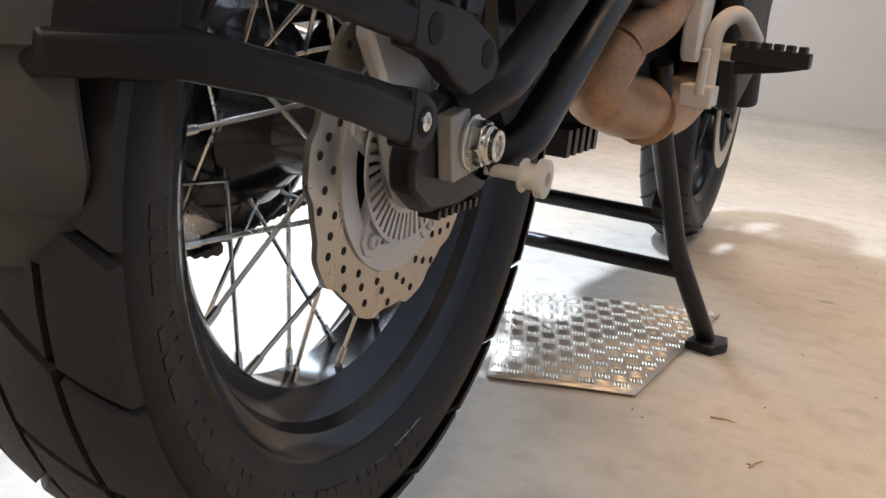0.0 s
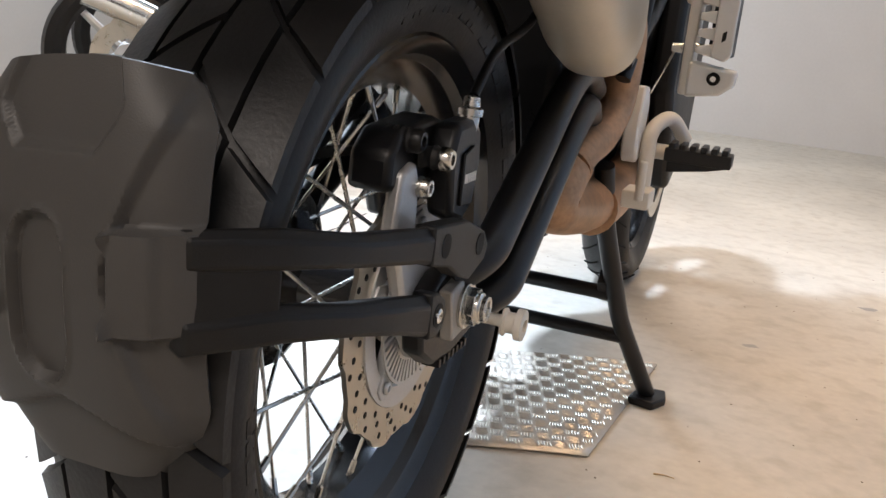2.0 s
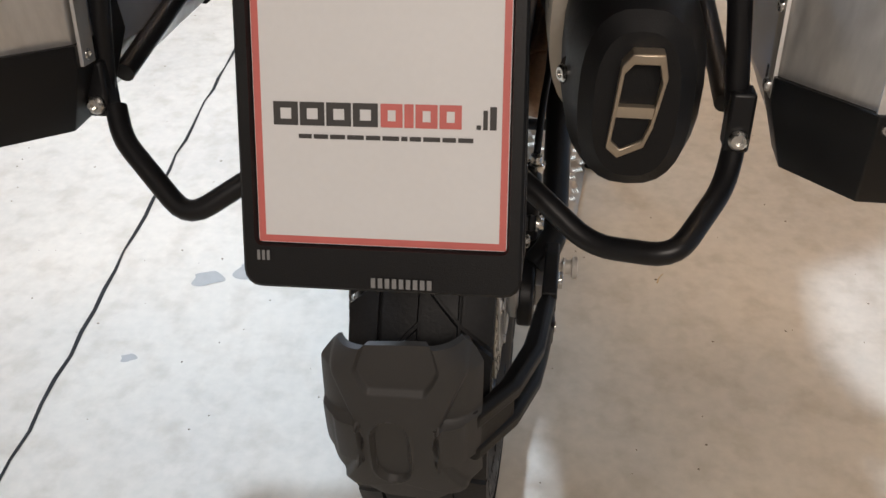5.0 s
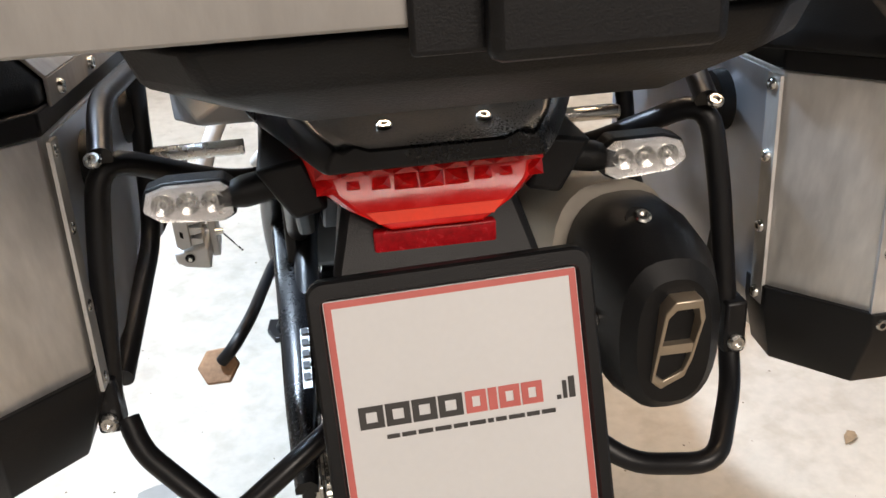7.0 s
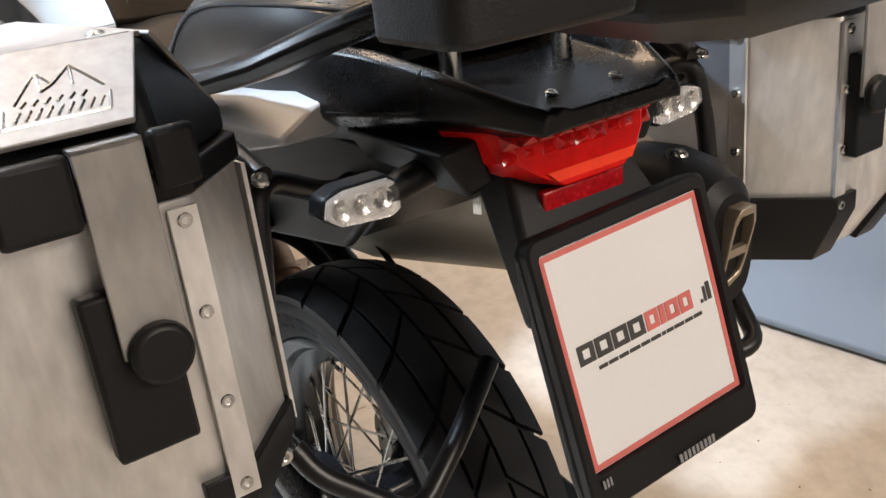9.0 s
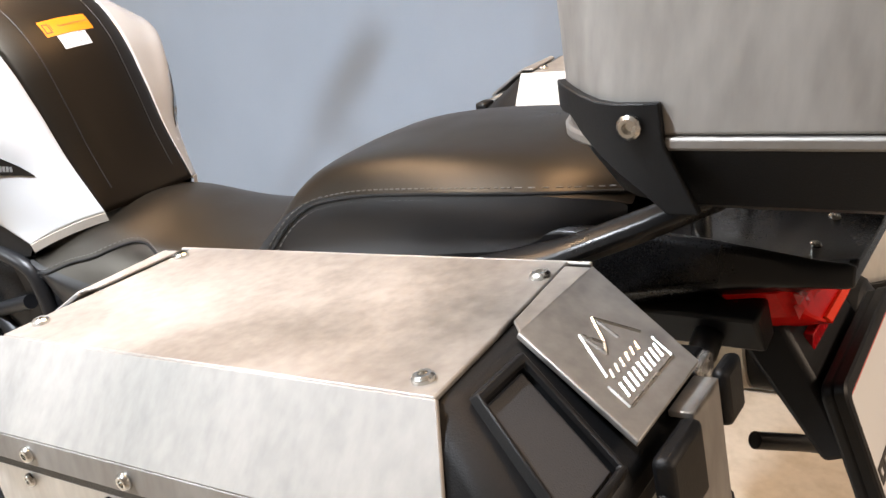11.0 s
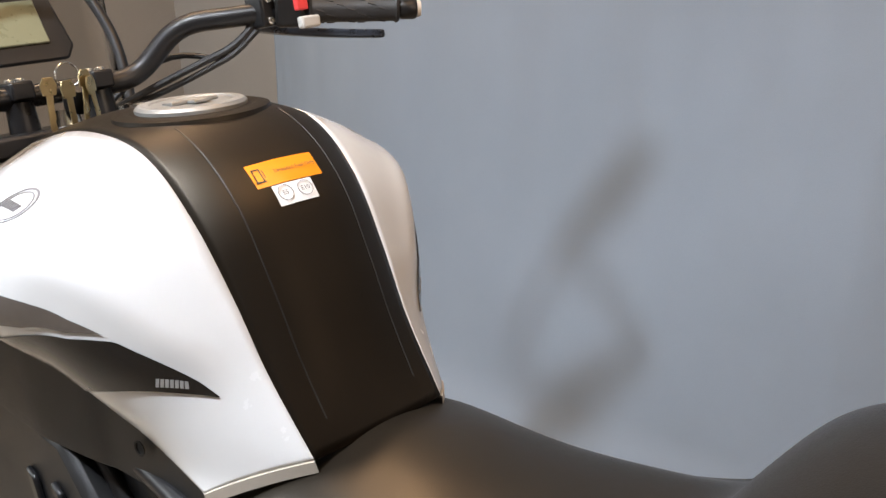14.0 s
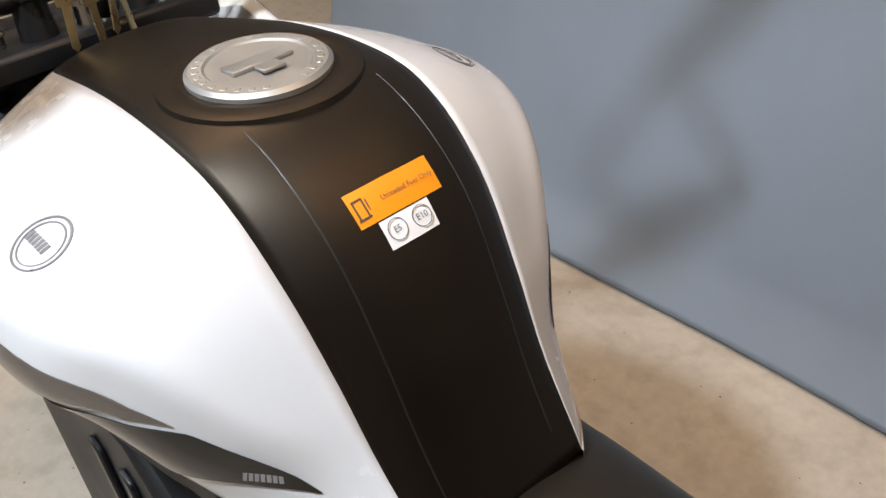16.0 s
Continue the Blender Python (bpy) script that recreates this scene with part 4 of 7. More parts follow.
def plate_block():
    m = Matrix.Translation((0.0065, -0.337, 0.7032)) @ Euler((radians(-15.2), 0, 0)).to_matrix().to_4x4() @ Euler((0, radians(-1.6), 0)).to_matrix().to_4x4()

    def flat(outline, y0, y1):
        bm = prism(bmesh.new(), outline, "y", y0, y1)
        bmesh.ops.transform(bm, matrix=m, verts=bm.verts)
        return bm
    rim = [(-0.098, -0.120), (0.098, -0.120), (0.101, -0.09), (0.099, 0.094), (0.090, 0.103), (-0.090, 0.103), (-0.099, 0.094), (-0.101, -0.09)]
    holder = upper("plate_holder", flat(rim, -0.001, 0.012), PLASTIC, bike, "black plastic number plate holder", bevel=0.004)
    def frame_ring(x, top, low, radius, y):
        row = []
        for cx, cz, a0 in ((x - radius, top - radius, 0), (-x + radius, top - radius, 90), (-x + radius, low + radius, 180), (x - radius, low + radius, 270)):
            for k in range(5):
                a = radians(a0 + 22.5 * k)
                row.append(m @ Vector((cx + radius * math.cos(a), y, cz + radius * math.sin(a))))
        return row
    bm = bridge(bmesh.new(), [frame_ring(0.0995, 0.1035, -0.121, 0.012, 0.0), frame_ring(0.0995, 0.1035, -0.121, 0.012, -0.008), frame_ring(0.0975, 0.1015, -0.119, 0.011, -0.010),
                              frame_ring(0.0905, 0.0915, -0.0905, 0.006, -0.010), frame_ring(0.0885, 0.0895, -0.0885, 0.005, -0.002)], cap=False)
    upper("holder_rim", bm, PLASTIC, holder, smooth=40)
    plate = upper("plate", box(bmesh.new(), (-0.0885, -0.005, -0.0885), (0.0885, -0.002, 0.0885), m), PLATEW, bike, "white dealer plate with a red border")
    bm = bmesh.new()
    e, w = 0.0880, 0.0048
    for lo, hi in (((-e, -0.0056, e - w), (e, -0.0051, e)), ((-e, -0.0056, -e), (e, -0.0051, -e + w)), ((-e, -0.0056, -e + w), (-e + w, -0.0051, e - w)), ((e - w, -0.0056, -e + w), (e, -0.0051, e - w))):
        box(bm, lo, hi, m)
    upper("red_border", bm, REDINK, plate)
    # the dealer's mark: plain blocks in its two colours
    for nm, mat, x0, n, wide in (("dark_block", INK, -0.0745, 4, 0.0172), ("red_block", REDINK, 0.0005, 4, 0.0150)):
        bm = bmesh.new()
        for k in range(n):
            a = x0 + k * (wide + 0.0014)
            wd = wide if not (nm == "red_block" and k == 1) else 0.0062
            if nm == "red_block" and k > 1:
                a -= 0.0088
            h0, h1 = -0.0045, 0.0115
            if nm == "red_block" and k == 1:
                box(bm, (a, -0.0058, h0), (a + wd, -0.0051, h1), m)
                continue
            # an open block: two bars and two posts
            for lo, hi in (((a, h1 - 0.0042), (a + wd, h1)), ((a, h0), (a + wd, h0 + 0.0042)), ((a, h0 + 0.0042), (a + 0.0048, h1 - 0.0042)), ((a + wd - 0.0046, h0 + 0.0042), (a + wd, h1 - 0.0042))):
                box(bm, (lo[0], -0.0058, lo[1]), (hi[0], -0.0051, hi[1]), m)
        bm.verts.index_update()
        upper_each(nm, bm, mat, plate)
    bm = bmesh.new()
    box(bm, (0.0660, -0.0058, -0.0045), (0.0690, -0.0051, -0.0015), m)
    box(bm, (0.0705, -0.0058, -0.0045), (0.0735, -0.0051, 0.0085), m)
    box(bm, (0.0750, -0.0058, -0.0045), (0.0795, -0.0051, 0.0110), m)
    x = -0.057
    rng = random.Random(5)
    while x < 0.062:
        wd = rng.uniform(0.004, 0.012)
        box(bm, (x, -0.0058, -0.0135), (min(x + wd, 0.064), -0.0051, -0.0105), m)
        x += wd + 0.0016
    upper("small_print_bar", bm, INK, plate)
    bm = bmesh.new()
    for k in range(9):
        box(bm, (-0.006 + 0.005 * k, -0.0128, -0.117), (-0.0028 + 0.005 * k, -0.0119, -0.110), m)
    for k in range(3):
        box(bm, (-0.088 + 0.0035 * k, -0.0128, -0.100), (-0.0860 + 0.0035 * k, -0.0119, -0.093), m)
    upper_each("moulded_mark", bm, MARK, holder)
    # arm that carries the holder, and the inner splash guard
    bm = bmesh.new()
    bridge(bm, [[Vector(p) for p in ((-0.06, -0.20, 0.86), (0.06, -0.20, 0.86), (0.06, -0.26, 0.845), (-0.06, -0.26, 0.845))],
                [Vector(p) for p in ((-0.07, -0.24, 0.80), (0.07, -0.24, 0.80), (0.075, -0.292, 0.795), (-0.075, -0.292, 0.795))],
                [Vector(p) for p in ((-0.085, -0.30, 0.72), (0.085, -0.30, 0.72), (0.085, -0.325, 0.73), (-0.085, -0.325, 0.73))]])
    upper("plate_arm", bm, PLASTIC, bike, bevel=0.006)
    bm = bmesh.new()
    bridge(bm, [[Vector(p) for p in ((-0.075, -0.19, 0.85), (0.075, -0.19, 0.85), (0.075, -0.18, 0.85), (-0.075, -0.18, 0.85))],
                [Vector(p) for p in ((-0.080, -0.05, 0.735), (0.080, -0.05, 0.735), (0.080, -0.04, 0.74), (-0.080, -0.04, 0.74))],
                [Vector(p) for p in ((-0.085, 0.12, 0.72), (0.085, 0.12, 0.72), (0.085, 0.12, 0.73), (-0.085, 0.12, 0.73))]])
    upper("inner_guard", bm, PLASTIC, bike, bevel=0.004)
    for sx in (-1, 1):
        bm = prism(bmesh.new(), [(-0.19, 0.845), (-0.05, 0.73), (0.14, 0.70), (0.56, 0.66), (0.60, 0.84), (0.30, 0.845), (0.0, 0.85)], "x", min(sx * 0.088, sx * 0.104), max(sx * 0.088, sx * 0.104))
        upper("subframe_panel", bm, PLASTIC, bike, "black under-seat side panel", bevel=0.004)


plate_block()


def tail():
    # shell from under the seat back to the lamp: two cheeks round a sunken shelf, with a lip behind
    stations = [(0.30, 0.118, 0.800, 0.830, 0.862, 0.855), (0.12, 0.132, 0.818, 0.858, 0.902, 0.893), (0.00, 0.136, 0.828, 0.870, 0.926, 0.908), (-0.10, 0.134, 0.840, 0.880, 0.938, 0.908), (-0.17, 0.129, 0.852, 0.888, 0.936, 0.903),
                (-0.225, 0.1165, 0.862, 0.893, 0.926, 0.899), (-0.270, 0.100, 0.868, 0.892, 0.913, 0.897), (-0.300, 0.0865, 0.874, 0.888, 0.903, 0.894), (-0.318, 0.0760, 0.8775, 0.884, 0.898, 0.8935), (-0.324, 0.0715, 0.8790, 0.884, 0.8945, 0.8930)]
    rings = []
    for y, w, low, side_, top, shelf in stations:
        half = [(w * 0.70, low), (w * 0.985, side_ - 0.006), (w, side_), (w * 0.955, top - 0.004), (w * 0.90, top), (w * 0.84, top - 0.002), (w * 0.74, shelf + 0.004), (w * 0.60, shelf)]
        rings.append([Vector((-x, y, z)) for x, z in half] + [Vector((x, y, z)) for x, z in half[::-1]])
    shell = upper("tail_shell", bridge(bmesh.new(), rings), GLOSSTAIL, bike, "satin black tail fairing with a sunken shelf", bevel=0.003, smooth=32)
    for sx in (-1, 1):
        # cheek that closes the lamp at its side, and the seam between the two shell mouldings
        bm = bmesh.new()
        bridge(bm, [[Vector((sx * x, y, z)) for x, z in ((0.086, 0.872), (0.072, 0.832), (0.098, 0.826), (0.122, 0.866))] for y in (-0.262, -0.12)])
        upper("lamp_cheek", bm, PLASTIC, shell, bevel=0.004)
        bm = tube(bmesh.new(), [(sx * 0.113, -0.236, 0.9265), (sx * 0.1175, -0.232, 0.908), (sx * 0.1172, -0.233, 0.895), (sx * 0.126, -0.185, 0.889), (sx * 0.1335, -0.115, 0.882)], 0.0008, 0.004, 6, 2)
        upper("shell_seam", bm, HOLE, shell)
    bm = bmesh.new()
    for x, y, z in ((-0.030, -0.285, 0.8960), (0.038, -0.285, 0.8960)):
        bolt(bm, (x, y, z), (0, -0.3, 1), 0.0055, 0.003)
    for x in (-0.06, 0.06):
        for y in (-0.20, -0.06):
            rod(bm, (x, y, 0.895), (x, y, 0.968), 0.009)
    bm.verts.index_update()
    upper_each("rack_spacer", bm, STEEL, shell)
    # white side flashes
    for s in (-1, 1):
        bm = bmesh.new()
        rings = []
        for y, row in ((-0.105, ((0.104, 0.8985), (0.140, 0.8870), (0.176, 0.8655), (0.172, 0.8600), (0.120, 0.8600))), (-0.02, ((0.104, 0.8890), (0.160, 0.8900), (0.206, 0.8800), (0.205, 0.8450), (0.160, 0.8380))),
                       (0.06, ((0.108, 0.8830), (0.162, 0.8830), (0.206, 0.8720), (0.203, 0.8380), (0.156, 0.8300))), (0.15, ((0.112, 0.8790), (0.162, 0.8770), (0.196, 0.8640), (0.192, 0.8300), (0.150, 0.8200))),
                       (0.27, ((0.118, 0.8660), (0.156, 0.8620), (0.176, 0.8480), (0.170, 0.8150), (0.130, 0.8050)))):
            rings.append([Vector((s * x, y, z)) for x, z in row])
        bridge(bm, rings)
        upper("side_flash", bm, WHITE, shell, "white painted tail side panel", bevel=0.003)
    # the lamp: clear red shell over facets
    bm = bmesh.new()
    top, low = 0.874, 0.851
    for k in range(9):
        for r in range(2):
            x0 = -0.080 + 0.0178 * k
            x1 = x0 + 0.0170
            z0, z1 = low + (top - low) * (r / 2), low + (top - low) * ((r + 1) / 2) - 0.0006
            f = 0.004 * (1 - abs(k - 4) / 4.5)
            c = [Vector(p) for p in ((x0, -0.283 - f, z0), (x1, -0.283 - f, z0), (x1, -0.279 - f, z1), (x0, -0.279 - f, z1))]
            tip = sum(c, Vector()) / 4 + Vector((0.002 * (-1) ** (k + r), -0.0040, 0.0005))
            vs = [bm.verts.new(p) for p in c] + [bm.verts.new(tip)]
            for i in range(4):
                bm.faces.new((vs[i], vs[(i + 1) % 4], vs[4]))
            bm.faces.new(vs[3::-1])
    cells = bm
    bm = bmesh.new()
    rings = []
    for z, w, y, yb in ((0.8765, 0.087, -0.278, -0.225), (0.851, 0.078, -0.286, -0.240), (0.838, 0.060, -0.2945, -0.255), (0.826, 0.036, -0.2985, -0.265)):
        rings.append([Vector(q) for q in ((-w - 0.012, yb, z), (-w, y + 0.012, z), (-w * 0.86, y, z), (w * 0.86, y, z), (w, y + 0.012, z), (w + 0.012, yb, z))])
    lampo = upper("tail_lamp", bridge(bm, rings), RED, bike, "unlit red tail lamp", bevel=0.002, smooth=25)
    cells.verts.index_update()
    upper_each("lens_facet", cells, CELL, lampo)
    bm = slab(bmesh.new(), [(-0.040, -0.2995, 0.832), (0.040, -0.2995, 0.832), (0.048, -0.2970, 0.840), (-0.048, -0.2970, 0.840)], 0.003)
    upper("lens_strip", bm, RED2, lampo)
    upper("reflector", box(bmesh.new(), (-0.0440, -0.2855, 0.7990), (0.0440, -0.2765, 0.8205)), REFLEX, bike, "dark red rear reflector", bevel=0.0015)
    for s in (-1, 1):
        bm = bmesh.new()
        tube(bm, [(s * 0.085, -0.215, 0.846), (s * 0.140, -0.222, 0.838), (s * 0.152, -0.222, 0.837)], [0.013, 0.009], 0.03, 12)
        sig = upper("turn_signal", bm, PLASTIC, bike, "turn signal with a clear lens")
        bm = bmesh.new()
        out = [(s * 0.140, 0.824), (s * 0.150, 0.819), (s * 0.196, 0.823), (s * 0.209, 0.833), (s * 0.205, 0.848), (s * 0.190, 0.853), (s * 0.148, 0.853), (s * 0.140, 0.846)]
        upper("signal_housing", prism(bm, out, "y", -0.228, -0.205), PLASTIC, sig, bevel=0.003)
        bm = bmesh.new()
        inn = [((x - s * 0.1745) * 0.93 + s * 0.1745, (z - 0.837) * 0.88 + 0.837) for x, z in out]
        lens = upper("signal_lens", prism(bm, inn, "y", -0.234, -0.2285), CLEAR, sig, "clear signal lens", bevel=0.002)
        lens.visible_shadow = False
        bm = bmesh.new()
        for k in range(3):
            c = (s * (0.156 + 0.018 * k), -0.2278, 0.837)
            lathe(bm, [(0, 0.0035), (0.0, 0.0085), (0.003, 0.0085), (0.001, 0.0035)], c, (0, -1, 0), 18, closed=True)
            lathe(bm, [(0, 0.0), (0.003, 0.002), (0, 0.0032)], c, (0, -1, 0), 12)
        upper("signal_reflector", bm, STEEL, sig)
        bm = prism(bmesh.new(), inn, "y", -0.2284, -0.2281)
        upper("signal_bowl", bm, CHROME, sig)


CHROME = material("bright_reflector", (0.90, 0.89, 0.87), 0.22, 0.8, 0.1, 60, 400, 0.1)
GLOSSTAIL = material("semi_gloss_black_plastic", (0.005, 0.005, 0.0055), 0.28, 0, 0.1, 6, 500, 0.1, spec=0.38)
tail()


def rack():
    for s in (1, -1):
        bm = bmesh.new()
        tube(bm, [(s * 0.105, -0.085, 0.806), (s * 0.150, -0.135, 0.818), (s * 0.240, -0.192, 0.868), (s * 0.250, -0.200, 0.80), (s * 0.268, -0.198, 0.655)], 0.0095, 0.03, 14)
        tube(bm, [(s * 0.236, -0.198, 0.868), (s * 0.245, -0.13, 0.895), (s * 0.246, 0.06, 0.885), (s * 0.20, 0.13, 0.85), (s * 0.12, 0.16, 0.83)], 0.0095, 0.04, 14)
        tube(bm, [(s * 0.246, 0.05, 0.883), (s * 0.252, 0.02, 0.72), (s * 0.262, -0.17, 0.665)], 0.0095, 0.04, 14)
        r = upper("pannier_rack", bm, BLACK, bike, "black tubular pannier rack")
        bm = bmesh.new()
        if s > 0:
            path = [(0.270, -0.196, 0.648), (0.262, -0.225, 0.615), (0.222, -0.292, 0.585), (0.158, -0.265, 0.575), (0.112, -0.240, 0.607), (0.05, -0.20, 0.64)]
        else:
            path = [(-0.255, -0.208, 0.648), (-0.245, -0.225, 0.625), (-0.180, -0.262, 0.572), (-0.118, -0.240, 0.610), (-0.05, -0.20, 0.64)]
        tube(bm, path, 0.0095, 0.022, 14)
        upper("rack_hoop", bm, BLACK, r)
        bm = bmesh.new()
        box(bm, (s * 0.258, -0.215, 0.640), (s * 0.278, -0.190, 0.690))
        prism(bm, [(-0.20, 0.70), (-0.16, 0.74), (-0.15, 0.70), (-0.19, 0.655)], "x", min(s * 0.262, s * 0.268), max(s * 0.262, s * 0.268))
        upper("rack_clamp", bm, BLACK, r, bevel=0.003)
        bm = bmesh.new()
        bolt(bm, (s * 0.268, -0.216, 0.652), (0, -1, 0), 0.008, 0.005)
        bolt(bm, (s * 0.240, -0.204, 0.868), (0, -0.6, 0.8), 0.007, 0.004)
        rod(bm, (s * 0.15, 0.03, 0.80), (s * 0.24, 0.03, 0.80), 0.008)
        bm.verts.index_update()
        upper_each("rack_bolt", bm, STEEL, r)
        # grab rail
        bm = bmesh.new()
        rings = []
        for x, y, z, w, h in ((0.184, 0.108, 0.893, 0.010, 0.006), (0.190, 0.095, 0.896, 0.021, 0.010), (0.194, 0.03, 0.904, 0.026, 0.011), (0.191, -0.05, 0.917, 0.027, 0.012), (0.180, -0.13, 0.936, 0.025, 0.012), (0.158, -0.20, 0.960, 0.023, 0.012), (0.128, -0.25, 0.977, 0.020, 0.012)):
            rings.append([Vector((s * x + a, y, z + b)) for a, b in ((-w, -h * 0.2), (-w * 0.5, -h), (w * 0.5, -h), (w, -h * 0.2), (w * 0.82, h * 0.6), (w * 0.35, h), (-w * 0.35, h), (-w * 0.82, h * 0.6))])
        upper("grab_rail", bridge(bm, rings), GLOSSTAIL, bike, "black passenger grab rail", bevel=0.003, smooth=50)
    bm = bmesh.new()
    rings = []
    for z, w, y0, y1 in ((0.957, 0.080, -0.475, -0.280), (0.963, 0.108, -0.500, -0.262), (0.982, 0.145, -0.522, -0.240), (1.003, 0.152, -0.528, -0.236)):
        c = 0.03
        rings.append([Vector((x, y, z)) for x, y in ((-w, y0 + c), (-w + c, y0), (w - c, y0), (w, y0 + c), (w, y1 - c), (w - c, y1), (-w + c, y1), (-w, y1 - c))])
    bridge(bm, rings)
    upper("luggage_carrier", bm, PLASTIC, bike, "black plastic luggage carrier", bevel=0.004)


rack()


# ---- luggage ----
def pannier(s):
    c = thing("pannier", BODY @ Vector((s * 0.38, 0, 0.64)), "riveted aluminium side pannier with black plastic corners on the rack", "pannier", "side panniers")

    def q(outline):
        return [(s * x, y) for x, y in outline]
    inn_ = 0.288 if s > 0 else 0.266
    back = -0.222 if s > 0 else -0.228
    foot = [(inn_, back), (inn_ + 0.056, -0.288), (0.486, -0.288), (0.502, -0.272), (0.502, 0.200), (0.486, 0.226), (0.318, 0.226), (inn_, 0.190)]
    bm = bmesh.new()
    low = [(x * 0.80 + 0.385 * 0.20, y * 0.83 - 0.018) for x, y in foot]

    def rise(y):
        """The bottom climbs towards the front."""
        return 0.630 + 0.20 * max(0.0, y + 0.06)
    bridge(bm, [[Vector((s * x, y, rise(y))) for x, y in low]] + [[Vector((s * x, y, z)) for x, y in foot] for z in (0.688, 0.893)])
    body = upper("pannier_body", bm, PANEL, c, "aluminium pannier body with brightness put into its colour", bevel=0.0025)
    # folded edge strips with rivets
    bm = bmesh.new()
    rv = bmesh.new()
    for (x, y), (nx, ny) in (((inn_ + 0.056, -0.288), (-0.4, -0.9)), ((inn_, back), (-0.9, -0.4))):
        slab(bm, [(s * (x - 0.002), y - 0.0035, 0.690), (s * (x + 0.016), y - 0.0035, 0.690), (s * (x + 0.016), y - 0.0035, 0.888), (s * (x - 0.002), y - 0.0035, 0.888)] if ny < -0.5 else
             [(s * (x - 0.0035), y + 0.020, 0.690), (s * (x - 0.0035), y, 0.690), (s * (x - 0.0035), y, 0.888), (s * (x - 0.0035), y + 0.020, 0.888)], 0.003)
    for z in (0.698, 0.759, 0.821, 0.880):
        bolt(rv, (s * (inn_ - 0.0035), back + 0.010, z), (-s, 0, 0), 0.0055, 0.004)
        bolt(rv, (s * (inn_ + 0.063), -0.2915, z), (0, -1, 0), 0.0055, 0.004)
        bolt(rv, (s * (inn_ - 0.0005), 0.10, z), (-s, 0, 0), 0.0055, 0.004)
    for k in range(5):
        bolt(rv, (s * 0.502, -0.235 + 0.095 * k, 0.884), (s, 0, 0), 0.0055, 0.004)
    upper_each("edge_strip", bm, PANEL, body)
    # Sheet added just proud of the body to carry the painted blue reflection.
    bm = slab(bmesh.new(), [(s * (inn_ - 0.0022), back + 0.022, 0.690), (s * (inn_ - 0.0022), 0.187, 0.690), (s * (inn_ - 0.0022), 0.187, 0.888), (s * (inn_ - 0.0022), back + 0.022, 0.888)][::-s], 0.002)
    upper("inner_sheet", bm, SHEEN, body, "smooth aluminium inner side with painted bluish reflection")
    # black seal, plastic lid shell
    bm = prism(bmesh.new(), q([(x + (0.003 if x > 0.38 else -0.003), y + (0.003 if y > 0 else -0.003)) for x, y in foot]), "z", 0.893, 0.911)
    upper("lid_seal", bm, PLASTIC, c, bevel=0.002)
    lo = [(0.264, -0.218), (0.334, -0.298), (0.486, -0.298), (0.509, -0.274), (0.509, 0.218), (0.486, 0.244), (0.306, 0.244), (0.268, 0.200)]
    hi = [(0.303, -0.205), (0.318, -0.228), (0.458, -0.228), (0.474, -0.212), (0.474, 0.160), (0.458, 0.176), (0.318, 0.176), (0.303, 0.158)]
    bm = bmesh.new()
    bridge(bm, [[Vector((x, y, z)) for x, y in q(o)] for o, z in ((lo, 0.911), (lo, 0.928), (hi, 0.980))])
    lid = upper("lid", bm, PLASTIC, c, "black plastic pannier lid frame", bevel=0.004)
    bm = slab(bmesh.new(), [(s * 0.302, -0.206, 0.984), (s * 0.474, -0.220, 0.984), (s * 0.474, 0.168, 0.984), (s * 0.302, 0.154, 0.984)][::s], 0.004)
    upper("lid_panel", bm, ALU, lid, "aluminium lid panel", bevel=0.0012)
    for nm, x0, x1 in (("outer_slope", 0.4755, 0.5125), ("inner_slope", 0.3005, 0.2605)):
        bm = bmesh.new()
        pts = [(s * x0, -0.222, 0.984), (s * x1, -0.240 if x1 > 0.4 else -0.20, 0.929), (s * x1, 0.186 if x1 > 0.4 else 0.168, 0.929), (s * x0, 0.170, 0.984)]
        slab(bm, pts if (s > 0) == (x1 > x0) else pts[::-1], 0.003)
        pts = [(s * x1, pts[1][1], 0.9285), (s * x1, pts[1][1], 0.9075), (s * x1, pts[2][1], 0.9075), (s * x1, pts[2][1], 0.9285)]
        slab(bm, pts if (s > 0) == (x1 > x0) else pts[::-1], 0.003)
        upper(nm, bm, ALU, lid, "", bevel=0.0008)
        for k in range(4):
            bolt(rv, (s * x1, pts[1][1] + 0.028 + 0.108 * k, 0.9175), (s if x1 > x0 else -s, 0, 0), 0.006, 0.0045)
    for x, y in ((0.322, 0.146), (0.328, -0.200), (0.460, -0.204), (0.452, 0.152)):
        bolt(rv, (s * x, y, 0.984), (0, 0, 1), 0.0065, 0.004)
    # engraved end plates, corner recesses
    for yy, f in ((-0.228, -1), (0.176, 1)):
        y1 = -0.302 if f < 0 else 0.249
        bm = bmesh.new()
        a, b, d, e = (s * 0.405, yy, 0.986), (s * 0.312, yy, 0.986), (s * 0.345, y1, 0.946), (s * 0.430, y1, 0.946)
        pts = [a, b, d, e]
        slab(bm, pts if (s > 0) == (f < 0) else pts[::-1], 0.004)
        tab = [(s * 0.400, yy - f * 0.004, 0.9862), (s * 0.312, yy - f * 0.004, 0.9862), (s * 0.315, yy + f * 0.001, 0.9862), (s * 0.405, yy + f * 0.001, 0.9862)]
        tab[0], tab[1] = (s * 0.392, yy - f * 0.0 + f * -0.010, 0.9862), (s * 0.314, yy - f * 0.0 + f * -0.018, 0.9862)
        slab(bm, tab if (s > 0) == (f < 0) else tab[::-1], 0.003)
